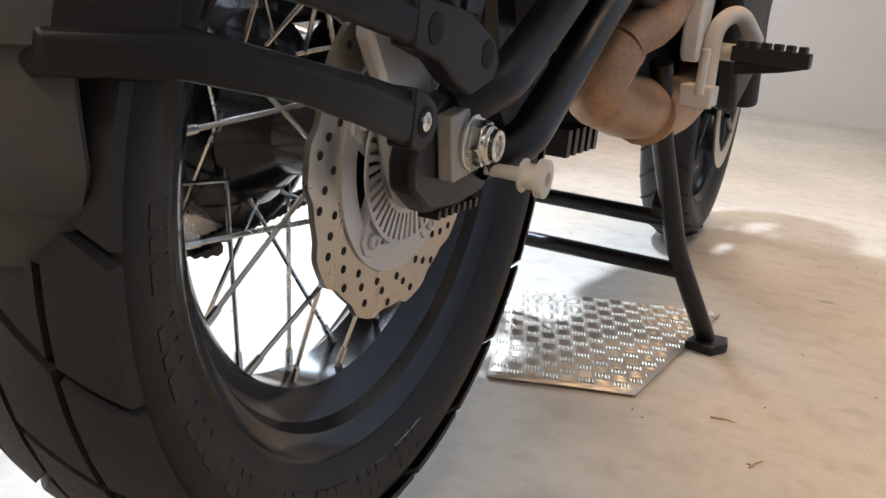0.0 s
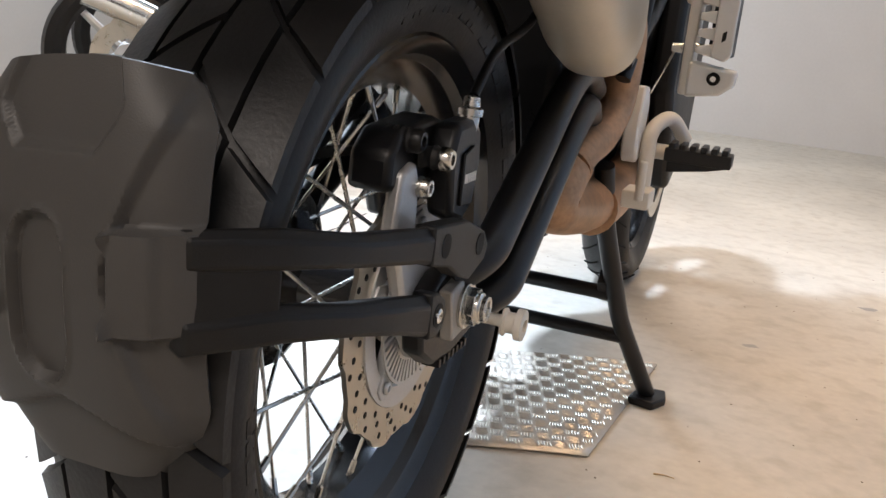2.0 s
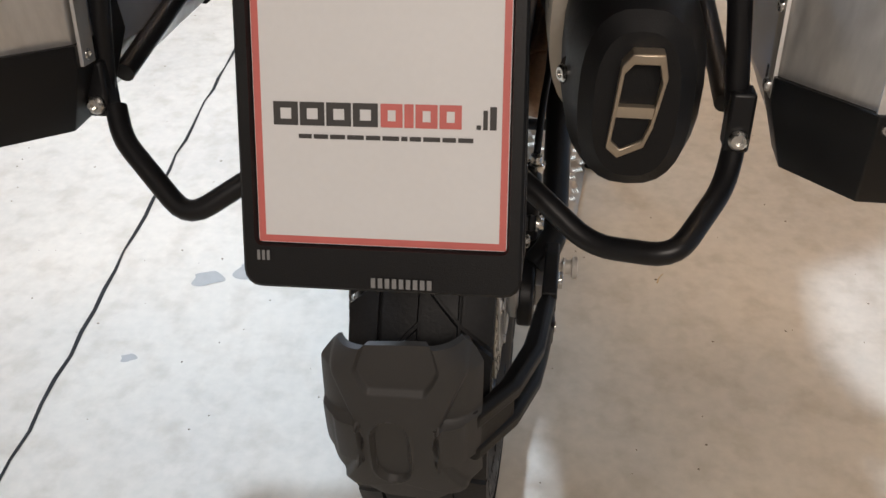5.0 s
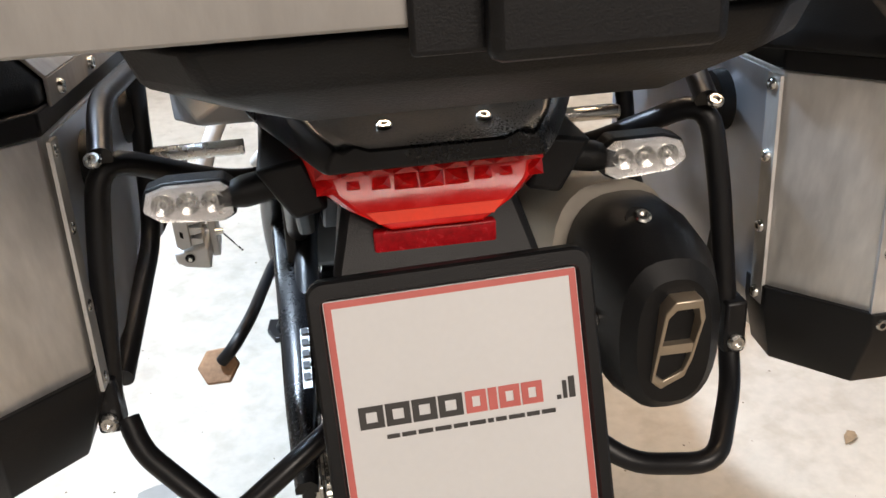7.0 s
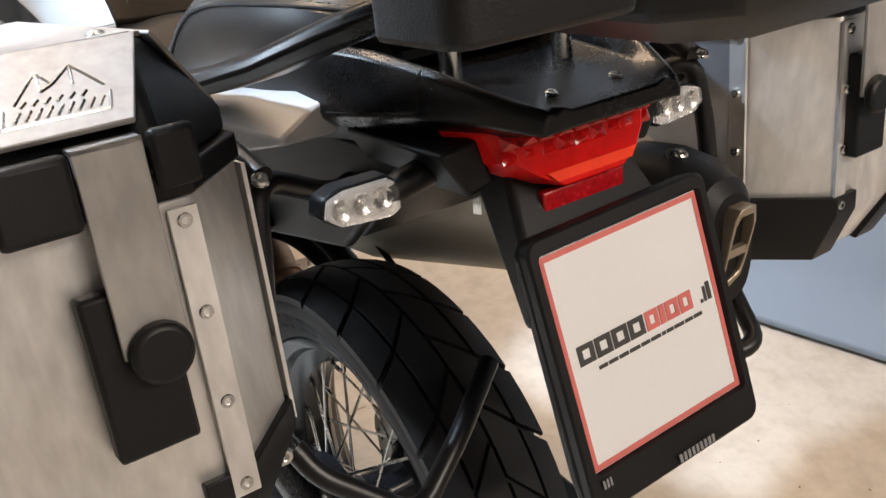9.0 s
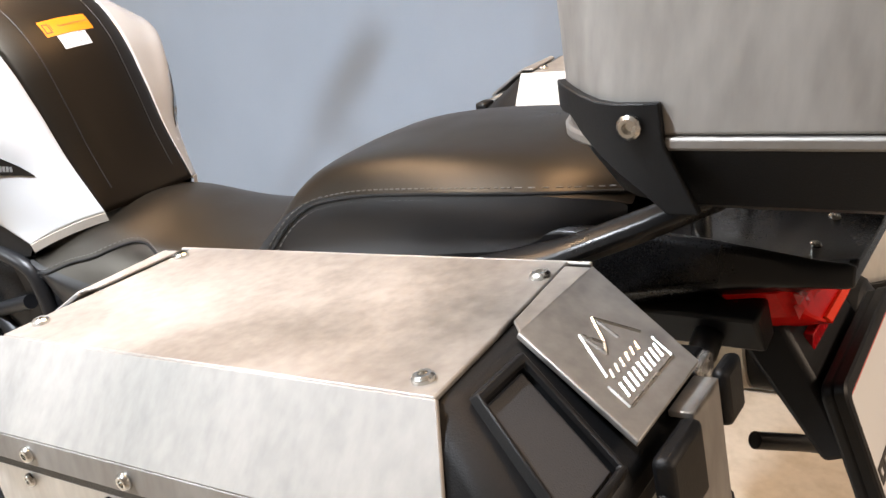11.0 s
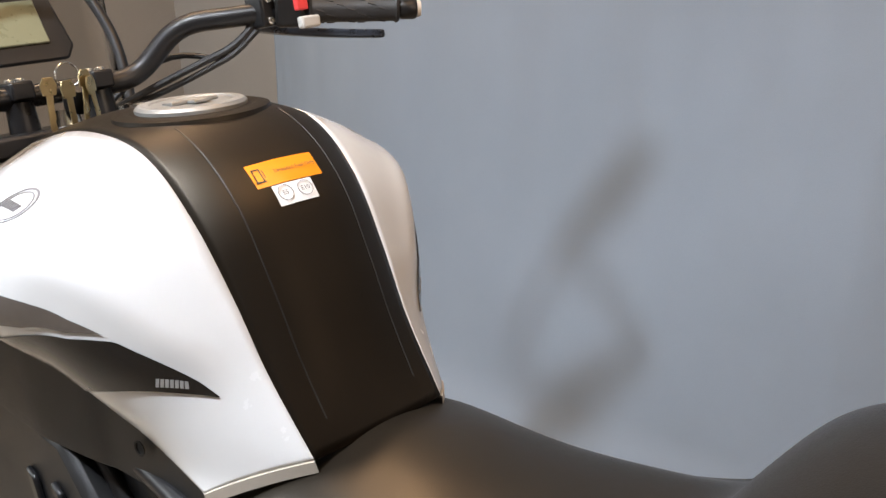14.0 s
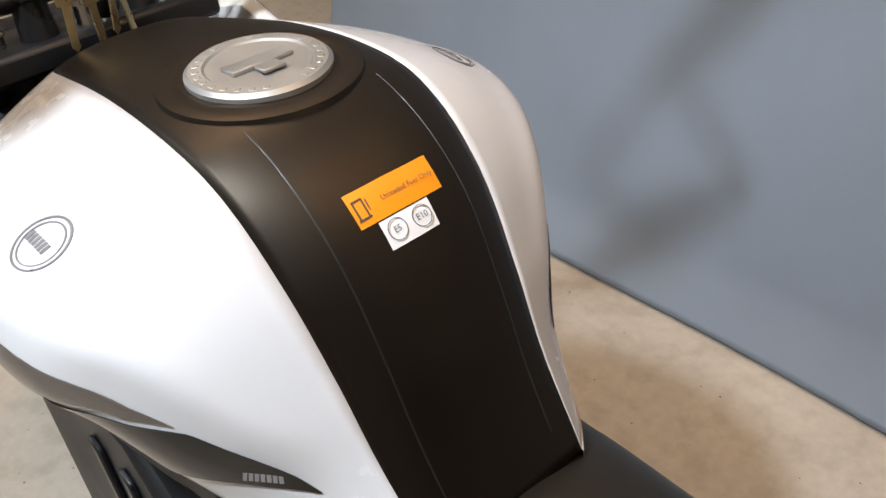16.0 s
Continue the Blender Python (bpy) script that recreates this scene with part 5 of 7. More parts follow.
        pl = upper("end_plate", bm, ALU, lid, "engraved aluminium end plate", bevel=0.001)
        bm = bmesh.new()
        A, B, D, E_ = (Vector(v) for v in (a, b, d, e))
        nrm = (B - A).cross(E_ - A).normalized()
        if nrm.z < 0:
            nrm = -nrm
        def spot(u, v):
            return (1 - v) * ((1 - u) * A + u * B) + v * ((1 - u) * E_ + u * D)
        strokes = [((0.24, 0.62), (0.36, 0.30)), ((0.36, 0.30), (0.47, 0.46)), ((0.47, 0.46), (0.57, 0.28)), ((0.57, 0.28), (0.80, 0.58)), ((0.36, 0.30), (0.40, 0.52)), ((0.57, 0.28), (0.60, 0.50)), ((0.40, 0.52), (0.47, 0.46)),
                   ((0.18, 0.84), (0.18, 0.66)), ((0.18, 0.84), (0.84, 0.84)), ((0.84, 0.84), (0.84, 0.66))]
        strokes += [((0.25 + 0.065 * k, 0.80), (0.28 + 0.065 * k, 0.70)) for k in range(9)] + [((0.28 + 0.075 * k, 0.655), (0.31 + 0.075 * k, 0.60)) for k in range(6)]
        for (u0, v0), (u1, v1) in strokes:
            p, q = spot(u0, v0), spot(u1, v1)
            side_ = (q - p).cross(nrm).normalized() * 0.0011
            quad = [p - side_, p + side_, q + side_, q - side_]
            top = [p - side_ * 0.2, p + side_ * 0.2, q + side_ * 0.2, q - side_ * 0.2]
            bridge(bm, [quad, [w + nrm * 0.0010 for w in top]])
        upper("engraving", bm, STEEL, pl)
        bm = bmesh.new()
        z0, z1 = 0.934, 0.974
        y2, y3 = yy + f * 0.0605, yy + f * 0.008
        pts = [(s * 0.441, y2 + f * 0.003, z0), (s * 0.482, y2 + f * 0.003, z0), (s * 0.489, y2 + f * 0.0, z0 + 0.006), (s * 0.463, y3 + f * 0.003, z1), (s * 0.424, y3 + f * 0.003, z1)]
        slab(bm, pts if (s > 0) == (f < 0) else pts[::-1], 0.003)
        upper("corner_inset", bm, INSET, lid, "", bevel=0.002)
        bm = bmesh.new()
        loop = [Vector(q) for q in pts]
        mid_ = sum(loop, Vector()) / 5
        face = (loop[1] - loop[0]).cross(loop[3] - loop[0]).normalized()
        if face.y * f < 0:
            face = -face
        rings = [[mid_ + (q - mid_) * g + face * h for q in loop] for g, h in ((1.22, 0.0), (1.16, 0.0062), (1.05, 0.0062), (1.01, 0.0028))]
        if f < 0:
            upper("inset_rim", bridge(bm, rings, cap=False), PLASTIC, lid, bevel=0.001)
        # latch with its hasp
        bm = bmesh.new()
        box(bm, (s * 0.388, y1 - 0.004, 0.895), (s * 0.432, y1 + f * 0.016, 0.938))
        box(bm, (s * 0.318, y1 - 0.004, 0.905), (s * 0.345, y1 + f * 0.014, 0.940))
        bm.verts.index_update()
        upper_each("latch_guard", bm, PLASTIC, lid, bevel=0.004)
        bm = bmesh.new()
        box(bm, (s * 0.347, min(y1 + f * 0.006, y1 + f * 0.010), 0.815), (s * 0.386, max(y1 + f * 0.006, y1 + f * 0.010), 0.938))
        box(bm, (s * 0.347, min(y1 - f * 0.004, y1 + f * 0.010), 0.934), (s * 0.386, max(y1 - f * 0.004, y1 + f * 0.010), 0.938))
        upper("hasp", bm, ALU, lid, "aluminium hasp", bevel=0.0008)
        bm = bmesh.new()
        box(bm, (s * 0.352, min(y1 - f * 0.012, y1 + f * 0.004), 0.75), (s * 0.402, max(y1 - f * 0.012, y1 + f * 0.004), 0.855))
        lathe(bm, [(0, 0.0), (0, 0.020), (0.010, 0.018), (0.010, 0)], (s * 0.366, y1 + f * 0.010, 0.815), (0, f, 0), 20)
        upper("lock_body", bm, PLASTIC, body, "black latch lock", bevel=0.003)
        bm = bmesh.new()
        bolt(bm, (s * 0.433, y1 + f * 0.010, 0.915), (s, 0, 0), 0.005, 0.003)
        upper("latch_screw", bm, STEEL, lid)
    # bottom corner guards
    ctr = Vector((s * 0.385, -0.05, 0.72))
    for a, b in ((0, 1), (2, 3), (4, 5), (6, 7)):
        bm = bmesh.new()
        cols = []
        for o, z in ((foot, 0.708), (foot, 0.688), (low, 0.630)):
            P = [Vector((s * x, y, z if o is foot else rise(y))) for x, y in o]
            before, after = P[a - 1] - P[a], P[(b + 1) % 8] - P[b]
            cols.append([P[a] + before.normalized() * 0.034, P[a], P[b], P[b] + after.normalized() * 0.034])
        flat = [c2 for c2 in cols]
        outer = [[p + Vector(((p - ctr).x, (p - ctr).y, 0)).normalized() * 0.006 + Vector((0, 0, -0.003 if r == 2 else 0)) for p in row] for r, row in enumerate(flat)]
        inner = [[p - Vector(((p - ctr).x, (p - ctr).y, 0)).normalized() * 0.003 for p in row] for row in flat]
        bridge(bm, [o + n_[::-1] for o, n_ in zip(outer, inner)])
        upper("corner_guard", bm, PLASTIC, body, "black plastic corner guard", bevel=0.001)
    bm = bmesh.new()
    for y in (-0.12, 0.06):
        lathe(bm, [(0, 0.012), (0, 0.028), (0.014, 0.026), (0.014, 0.012)], (s * inn_, y, 0.845), (-s, 0, 0), 24)
    bm.verts.index_update()
    upper_each("mount_puck", bm, PLASTIC, body)
    # Flat black discs painted as the shade inside the holes.
    bm = bmesh.new()
    for y, z in ((-0.15, 0.86), (-0.13, 0.855), (-0.11, 0.80), (0.02, 0.80)):
        rod(bm, (s * (inn_ + 0.0005), y, z), (s * (inn_ - 0.0005), y, z), 0.006, n=14)
    upper("hole_shade_plug", bm, HOLE, body)
    rv.verts.index_update()
    upper_each("rivet", rv, STEEL, body)
    return c


INSET = material("grained_grey_plastic", (0.045, 0.045, 0.048), 0.5, 0, 0.1, 6, 900, 0.5)
# this one hangs a little nose-down on its rack
LEAN = Matrix.Translation((0, -0.21, 0.933)) @ Euler((radians(-2.6), 0, 0)).to_matrix().to_4x4() @ Matrix.Translation((0, 0.21, -0.93))
pannier(-1)
LEAN = Matrix()
pannier(1)


def top_case():
    c = thing("top_case", BODY @ Vector((0, -0.38, 1.004)), "large scuffed aluminium top case with black base on the luggage carrier", "top case")
    def outline(w, y0, y1, r=0.014, front=0.072):
        """A rectangle with rounded corners, the front ones wider."""
        row = []
        for sx, y, q, a0 in ((1, y1, -front, 0), (-1, y1, -front, 90), (-1, y0, r, 180), (1, y0, r, 270)):
            for k in range(9):
                a = radians(a0 + 11.25 * k)
                row.append((sx * (w - abs(q)) + abs(q) * math.cos(a), y + q + abs(q) * math.sin(a)))
        return row
    up = outline(0.297, -0.538, -0.185)
    bm = bridge(bmesh.new(), [[Vector((x, y, z)) for x, y in up] for z in (1.0665, 1.430)])
    body = upper("case_body", bm, ALU, c, "scuffed aluminium case body", bevel=0.002)
    bm = bridge(bmesh.new(), [[Vector((x, y, z)) for x, y in o] for o, z in ((outline(0.245, -0.520, -0.220), 1.0055), (outline(0.280, -0.532, -0.206), 1.020), (outline(0.2955, -0.5365, -0.189), 1.0575))])
    base = upper("case_base", bm, PLASTIC, c, "black case base", bevel=0.002)
    bm = prism(bmesh.new(), outline(0.2995, -0.5405, -0.1825, 0.016), "z", 1.0580, 1.0660)
    upper("base_trim", bm, DULL, base, "grey edge strip", bevel=0.002)
    upper("rear_panel", box(bmesh.new(), (-0.203, -0.5450, 1.0065), (0.203, -0.5410, 1.420)), FACE, body, "scuffed aluminium rear panel", bevel=0.0015)
    rv = bmesh.new()
    for sx in (-1, 1):
        bolt(rv, (sx * 0.2972, -0.397, 1.0775), (sx, 0, 0), 0.0065, 0.005)
        # front corner piece: a plate on the side that follows the round corner and runs down under the base
        strip = [(0.297, -0.290, 1.021, 1.023), (0.297, -0.2725, 1.021, 1.062), (0.297, -0.2715, 1.021, 1.0865)]
        for k in range(7):
            a = radians(10.0 * k)
            strip.append((0.225 + 0.072 * math.cos(a), -0.257 + 0.072 * math.sin(a), 1.034 + 0.042 * min(1, k / 4), 1.0865 + 0.0075 * soft_step(k, 1, 5)))
        bm = bmesh.new()
        rings = []
        for k, (x, y, z0, z1) in enumerate(strip):
            a = radians(10.0 * max(0, k - 3))
            n_ = Vector((math.cos(a), math.sin(a), 0)) * 0.0055
            p = Vector((x, y, 0))
            rings.append([Vector((sx * q.x, q.y, z)) for q, z in ((p, z0), (p + n_, z0), (p + n_, z1), (p, z1))])
        bridge(bm, rings)
        upper("case_corner", bm, PLASTIC, body, "black plastic case corner", bevel=0.0015)
        bolt(rv, (sx * 0.3027, -0.254, 1.0735), (sx, 0, 0), 0.0075, 0.005)
        # rear corner, tall and plain
        bm = prism(bmesh.new(), outline(0.0485, -0.5460, -0.485, 0.012, 0.012), "z", 1.000, 1.110)
        bmesh.ops.translate(bm, verts=bm.verts, vec=(sx * 0.2530, 0, 0))
        upper("case_corner", bm, PLASTIC, body, "black plastic case corner", bevel=0.003)
    rv.verts.index_update()
    upper_each("rivet", rv, STEEL, body)
    lock = upper("case_lock", box(bmesh.new(), (-0.037, -0.5500, 0.9960), (0.082, -0.5455, 1.13)), PLASTIC, body, "black plastic lock housing", bevel=0.004)
    upper("lock_front", box(bmesh.new(), (-0.010, -0.5620, 0.9930), (0.082, -0.5502, 1.12)), PLASTIC, lock, bevel=0.006)


DULL = material("dull_edge_aluminium", (0.30, 0.28, 0.26), 0.45, 0.6, 0.15, 20, 200, 0.1)
top_case()


# ---- seat ----
def seat():
    st = [(0.715, 0.146, 0.886, 0.832), (0.68, 0.152, 0.896, 0.795), (0.62, 0.152, 0.907, 0.762), (0.55, 0.148, 0.902, 0.742), (0.49, 0.146, 0.889, 0.745), (0.43, 0.143, 0.881, 0.762), (0.365, 0.141, 0.877, 0.793),
          (0.300, 0.141, 0.879, 0.818), (0.272, 0.138, 0.906, 0.848), (0.246, 0.134, 0.937, 0.853), (0.218, 0.131, 0.966, 0.858), (0.18, 0.131, 0.984, 0.863), (0.115, 0.134, 0.993, 0.872),
          (0.035, 0.138, 0.996, 0.884), (-0.03, 0.139, 0.994, 0.893), (-0.085, 0.134, 0.988, 0.903), (-0.125, 0.114, 0.974, 0.914), (-0.146, 0.086, 0.955, 0.922)]

    dome = [0.020, 0.028, 0.038, 0.042, 0.030, 0.014, 0.004] + [0.0] * 11

    def across(w, top, low, d):
        """From the lower edge of one side over the crown to the other; d rounds the shoulders."""
        h = top - low
        half = [(w * (0.94 if d > 0.01 else 0.86), low), (w * 0.98, low + h * 0.22), (w, low + h * 0.45 - 0.4 * d), (w * 0.995, low + h * 0.60 - 0.75 * d), (w * 0.96, low + h * 0.74 - d), (w * 0.88, top - 0.012 - 0.06 * h - 0.8 * d), (w * 0.74, top - 0.005 - 0.55 * d), (w * 0.5, top - 0.001 - 0.25 * d), (w * 0.25, top - 0.06 * d)]
        return [(-x, z) for x, z in half] + [(0, top + 0.001)] + half[::-1]
    grid = [[Vector((x, y, z)) for x, z in across(w, top, low, d)] for (y, w, top, low), d in zip(st, dome)]
    bm = bmesh.new()
    bridge(bm, [g[4:15] for g in grid], cap=False, closed=False)
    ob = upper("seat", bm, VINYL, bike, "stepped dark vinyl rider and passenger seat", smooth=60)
    sub = ob.modifiers.new("soft", "SUBSURF")
    sub.levels = sub.render_levels = 2
    for nm, a, b in (("seat_side", 0, 5), ("seat_side", 14, 19)):
        bm = bmesh.new()
        bridge(bm, [g[a:b] for g in grid], cap=False, closed=False)
        o2 = upper(nm, bm, CARBON, ob, "ribbed grey-black seat side", smooth=60)
        sub = o2.modifiers.new("soft", "SUBSURF")
        sub.levels = sub.render_levels = 2
    bm = bmesh.new()
    bridge(bm, [[g[0] + Vector((0.004, 0, 0.002)), g[-1] + Vector((-0.004, 0, 0.002)), g[-1] + Vector((-0.004, 0, -0.006)), g[0] + Vector((0.004, 0, -0.006))] for g in grid])
    upper("seat_pan", bm, PLASTIC, ob)
    # piping and stitches: round the passenger's half, and a loop on the rider's flanks
    def on_side(side, i, k):
        lo_, f, j, e = int(k), k - int(k), int(i), i - int(i)
        p, q = (g[lo_].lerp(g[lo_ + 1], f) for g in (grid[j], grid[min(j + 1, len(grid) - 1)]))
        p = p.lerp(q, e)
        return Vector((side * abs(p.x), p.y, p.z)) + Vector((side * 0.0008, 0, 0))
    for side in (-1, 1):
        for way in ([(7, 0.2), (8, 1.2), (9, 2.3), (10, 3.2), (11, 3.7), (12, 3.9), (13, 3.9), (14, 4.0), (15, 4.3), (16, 5.2), (17, 6.2)], [(0.6, 1.8), (1.1, 3.3), (1.6, 4.5), (2.0, 4.85), (2.4, 5.15), (2.9, 5.75), (3.35, 6.2), (3.7, 6.25), (4.2, 5.8), (4.65, 5.3), (5.1, 4.5), (5.6, 2.6), (6.1, 0.4)])[:2 if side < 0 else 1]:
            line = [on_side(side, i, k) for i, k in way]
            bm = bmesh.new()
            tube(bm, line, 0.0018, 0.03, 8, 3)
            upper("seam_piping", bm, HOLE, ob)
            bm = bmesh.new()
            pts = rounded(line, 0.03, 4)
            for off in (0.0055, -0.0055):
                for p, q in zip(pts, pts[1:]):
                    n = max(1, int((q - p).length / 0.0062))
                    d = (q - p).normalized()
                    up = Vector((side, 0, 0)).cross(d).normalized()
                    for i in range(n):
                        a = p.lerp(q, (i + 0.2) / n) + up * off
                        b = p.lerp(q, (i + 0.75) / n) + up * off
                        rod(bm, a, b, 0.0007, n=4)
            upper("stitching", bm, THREAD, ob, "grey seam stitches")


THREAD = material("grey_thread", (0.10, 0.097, 0.093), 0.8, 0, 0.1, 50)
seat()


# ---- tank ----
def curve(pts, s):
    """A smooth way through points, s from 0 to 1."""
    n = len(pts) - 1
    k = min(int(s * n), n - 1)
    t = s * n - k
    p = [Vector(pts[max(0, min(n, k + d))]) for d in (-1, 0, 1, 2)]
    return 0.5 * (2 * p[1] + (p[2] - p[0]) * t + (2 * p[0] - 5 * p[1] + 4 * p[2] - p[3]) * t * t + (3 * p[1] - p[0] - 3 * p[2] + p[3]) * t ** 3)


EDGE = [(0.083, 0.604, 0.903), (0.087, 0.645, 0.975), (0.090, 0.672, 1.041), (0.094, 0.705, 1.108), (0.097, 0.752, 1.163), (0.098, 0.815, 1.190), (0.092, 0.93, 1.199), (0.080, 1.08, 1.186)]
CROWN = [(0, 0.604, 0.900), (0, 0.634, 0.978), (0, 0.655, 1.045), (0, 0.684, 1.120), (0, 0.735, 1.175), (0, 0.805, 1.204), (0, 0.93, 1.213), (0, 1.08, 1.198)]
BELLY = [(0.120, 0.648, 0.896), (0.180, 0.707, 0.960), (0.247, 0.739, 1.012), (0.303, 0.780, 1.066), (0.345, 0.824, 1.078), (0.358, 0.882, 1.100), (0.360, 0.955, 1.104), (0.325, 1.08, 1.087)]
FLOOR_ = [(0.146, 0.696, 0.875), (0.150, 0.748, 0.901), (0.156, 0.806, 0.930), (0.160, 0.848, 0.955), (0.168, 0.880, 0.978), (0.178, 0.940, 0.990), (0.185, 1.00, 0.993), (0.185, 1.12, 1.00)]


def cover_point(s, t, lift=0.0):
    """On the black tank cover: s from seat to bars, t from -1 to 1 across."""
    e, c = curve(EDGE, s), curve(CROWN, s)
    e.x -= 0.012 * max(0.0, 1 - s / 0.45) if t > 0 else 0.0
    k = 1 - abs(t) ** 2.6
    p = Vector((e.x * t, e.y + (c.y - e.y) * k, e.z + (c.z - e.z) * k))
    d = curve(CROWN, min(1, s + 0.01)) - curve(CROWN, max(0, s - 0.01))
    n = Vector((t * 0.25, -d.z, d.y)).normalized()
    return p + n * lift


def flank_point(side, s, v, lift=0.0):
    """On the white flank: v from the cover's edge down to the lower edge."""
    e, b, f = curve(EDGE, s), curve(BELLY, s), curve(FLOOR_, s)
    e.x -= 0.012 * max(0.0, 1 - s / 0.45) if side > 0 else 0.0
    p = (1 - v) ** 2 * e + 2 * v * (1 - v) * b + v * v * f
    d = -2 * (1 - v) * e + 2 * (1 - 2 * v) * b + 2 * v * f
    g = curve(EDGE, min(1, s + 0.01)) * (1 - v) + curve(FLOOR_, min(1, s + 0.01)) * v - curve(EDGE, max(0, s - 0.01)) * (1 - v) - curve(FLOOR_, max(0, s - 0.01)) * v
    n = d.cross(g).normalized()
    if n.x < 0:
        n = -n
    # a shoulder that overhangs the decal
    line = 0.20 + 0.45 * s - 0.12 * max(0.0, s - 0.34)
    ridge = 0.007 * soft_step(s, 0.10, 0.42) * math.exp(-((v - line + 0.10) / 0.085) ** 2)
    p = p + n * (lift + ridge)
    return Vector((side * p.x, p.y, p.z))


def patch(bm, fn, rows, cols, thick=0.0006):
    """A thin sheet laid on a surface: fn(i/rows, j/cols, lift)."""
    for_top = [[fn(i / rows, j / cols, thick) for j in range(cols + 1)] for i in range(rows + 1)]
    low = [[fn(i / rows, j / cols, -0.0004) for j in range(cols + 1)] for i in range(rows + 1)]
    vt = [[bm.verts.new(p) for p in r] for r in for_top]
    vb = [[bm.verts.new(p) for p in r] for r in low]
    for i in range(rows):
        for j in range(cols):
            bm.faces.new((vt[i][j], vt[i][j + 1], vt[i + 1][j + 1], vt[i + 1][j]))
    rim = [(0, j) for j in range(cols)] + [(i, cols) for i in range(rows)] + [(rows, cols - j) for j in range(cols)] + [(rows - i, 0) for i in range(rows)]
    for a, b in zip(rim, rim[1:] + rim[:1]):
        bm.faces.new((vb[a[0]][a[1]], vb[b[0]][b[1]], vt[b[0]][b[1]], vt[a[0]][a[1]]))


def text_mesh(words, size):
    """The built-in font as a flat mesh, about its own middle."""
    cu = bpy.data.curves.new("words", "FONT")
    cu.body, cu.size, cu.align_x, cu.align_y = words, size, "CENTER", "CENTER"
    cu.resolution_u = 2
    tmp = bpy.data.objects.new("words", cu)
    scene.collection.objects.link(tmp)
    me = bpy.data.meshes.new_from_object(tmp.evaluated_get(bpy.context.evaluated_depsgraph_get()))
    bm = bmesh.new()
    bm.from_mesh(me)
    bpy.data.objects.remove(tmp)
    bpy.data.meshes.remove(me)
    bpy.data.curves.remove(cu)
    return bm


def lay(bm, origin, across, up, lift=0.0012):
    a, u = Vector(across).normalized(), Vector(up).normalized()
    n = a.cross(u).normalized()
    u = n.cross(a)
    m = Matrix((a, u, n)).transposed().to_4x4()
    m.translation = Vector(origin) + n * lift
    bmesh.ops.transform(bm, matrix=m, verts=bm.verts)
    return bm


ORANGE = material("orange_sticker", (0.80, 0.25, 0.01), 0.35, 0, 0.04, 20)
LABEL = material("white_sticker", (0.72, 0.73, 0.74), 0.4, 0, 0.03, 20)
DECAL = material("smoke_black_decal", (0.010, 0.0092, 0.0088), 0.2, 0, 0.1, 10, coat=0.15)
SMOKE = material("smoke_brown_decal", (0.085, 0.072, 0.064), 0.2, 0, 0.1, 10, coat=0.4)
CREAM = material("cream_hem_plastic", (0.40, 0.36, 0.31), 0.45, 0, 0.06, 20)
BADGE = material("grey_badge", (0.16, 0.16, 0.165), 0.35, 0.4, 0.1, 40)
CAPM = material("satin_fuel_cap", (0.30, 0.30, 0.29), 0.48, 0.7, 0.08, 40, 300, 0.2)


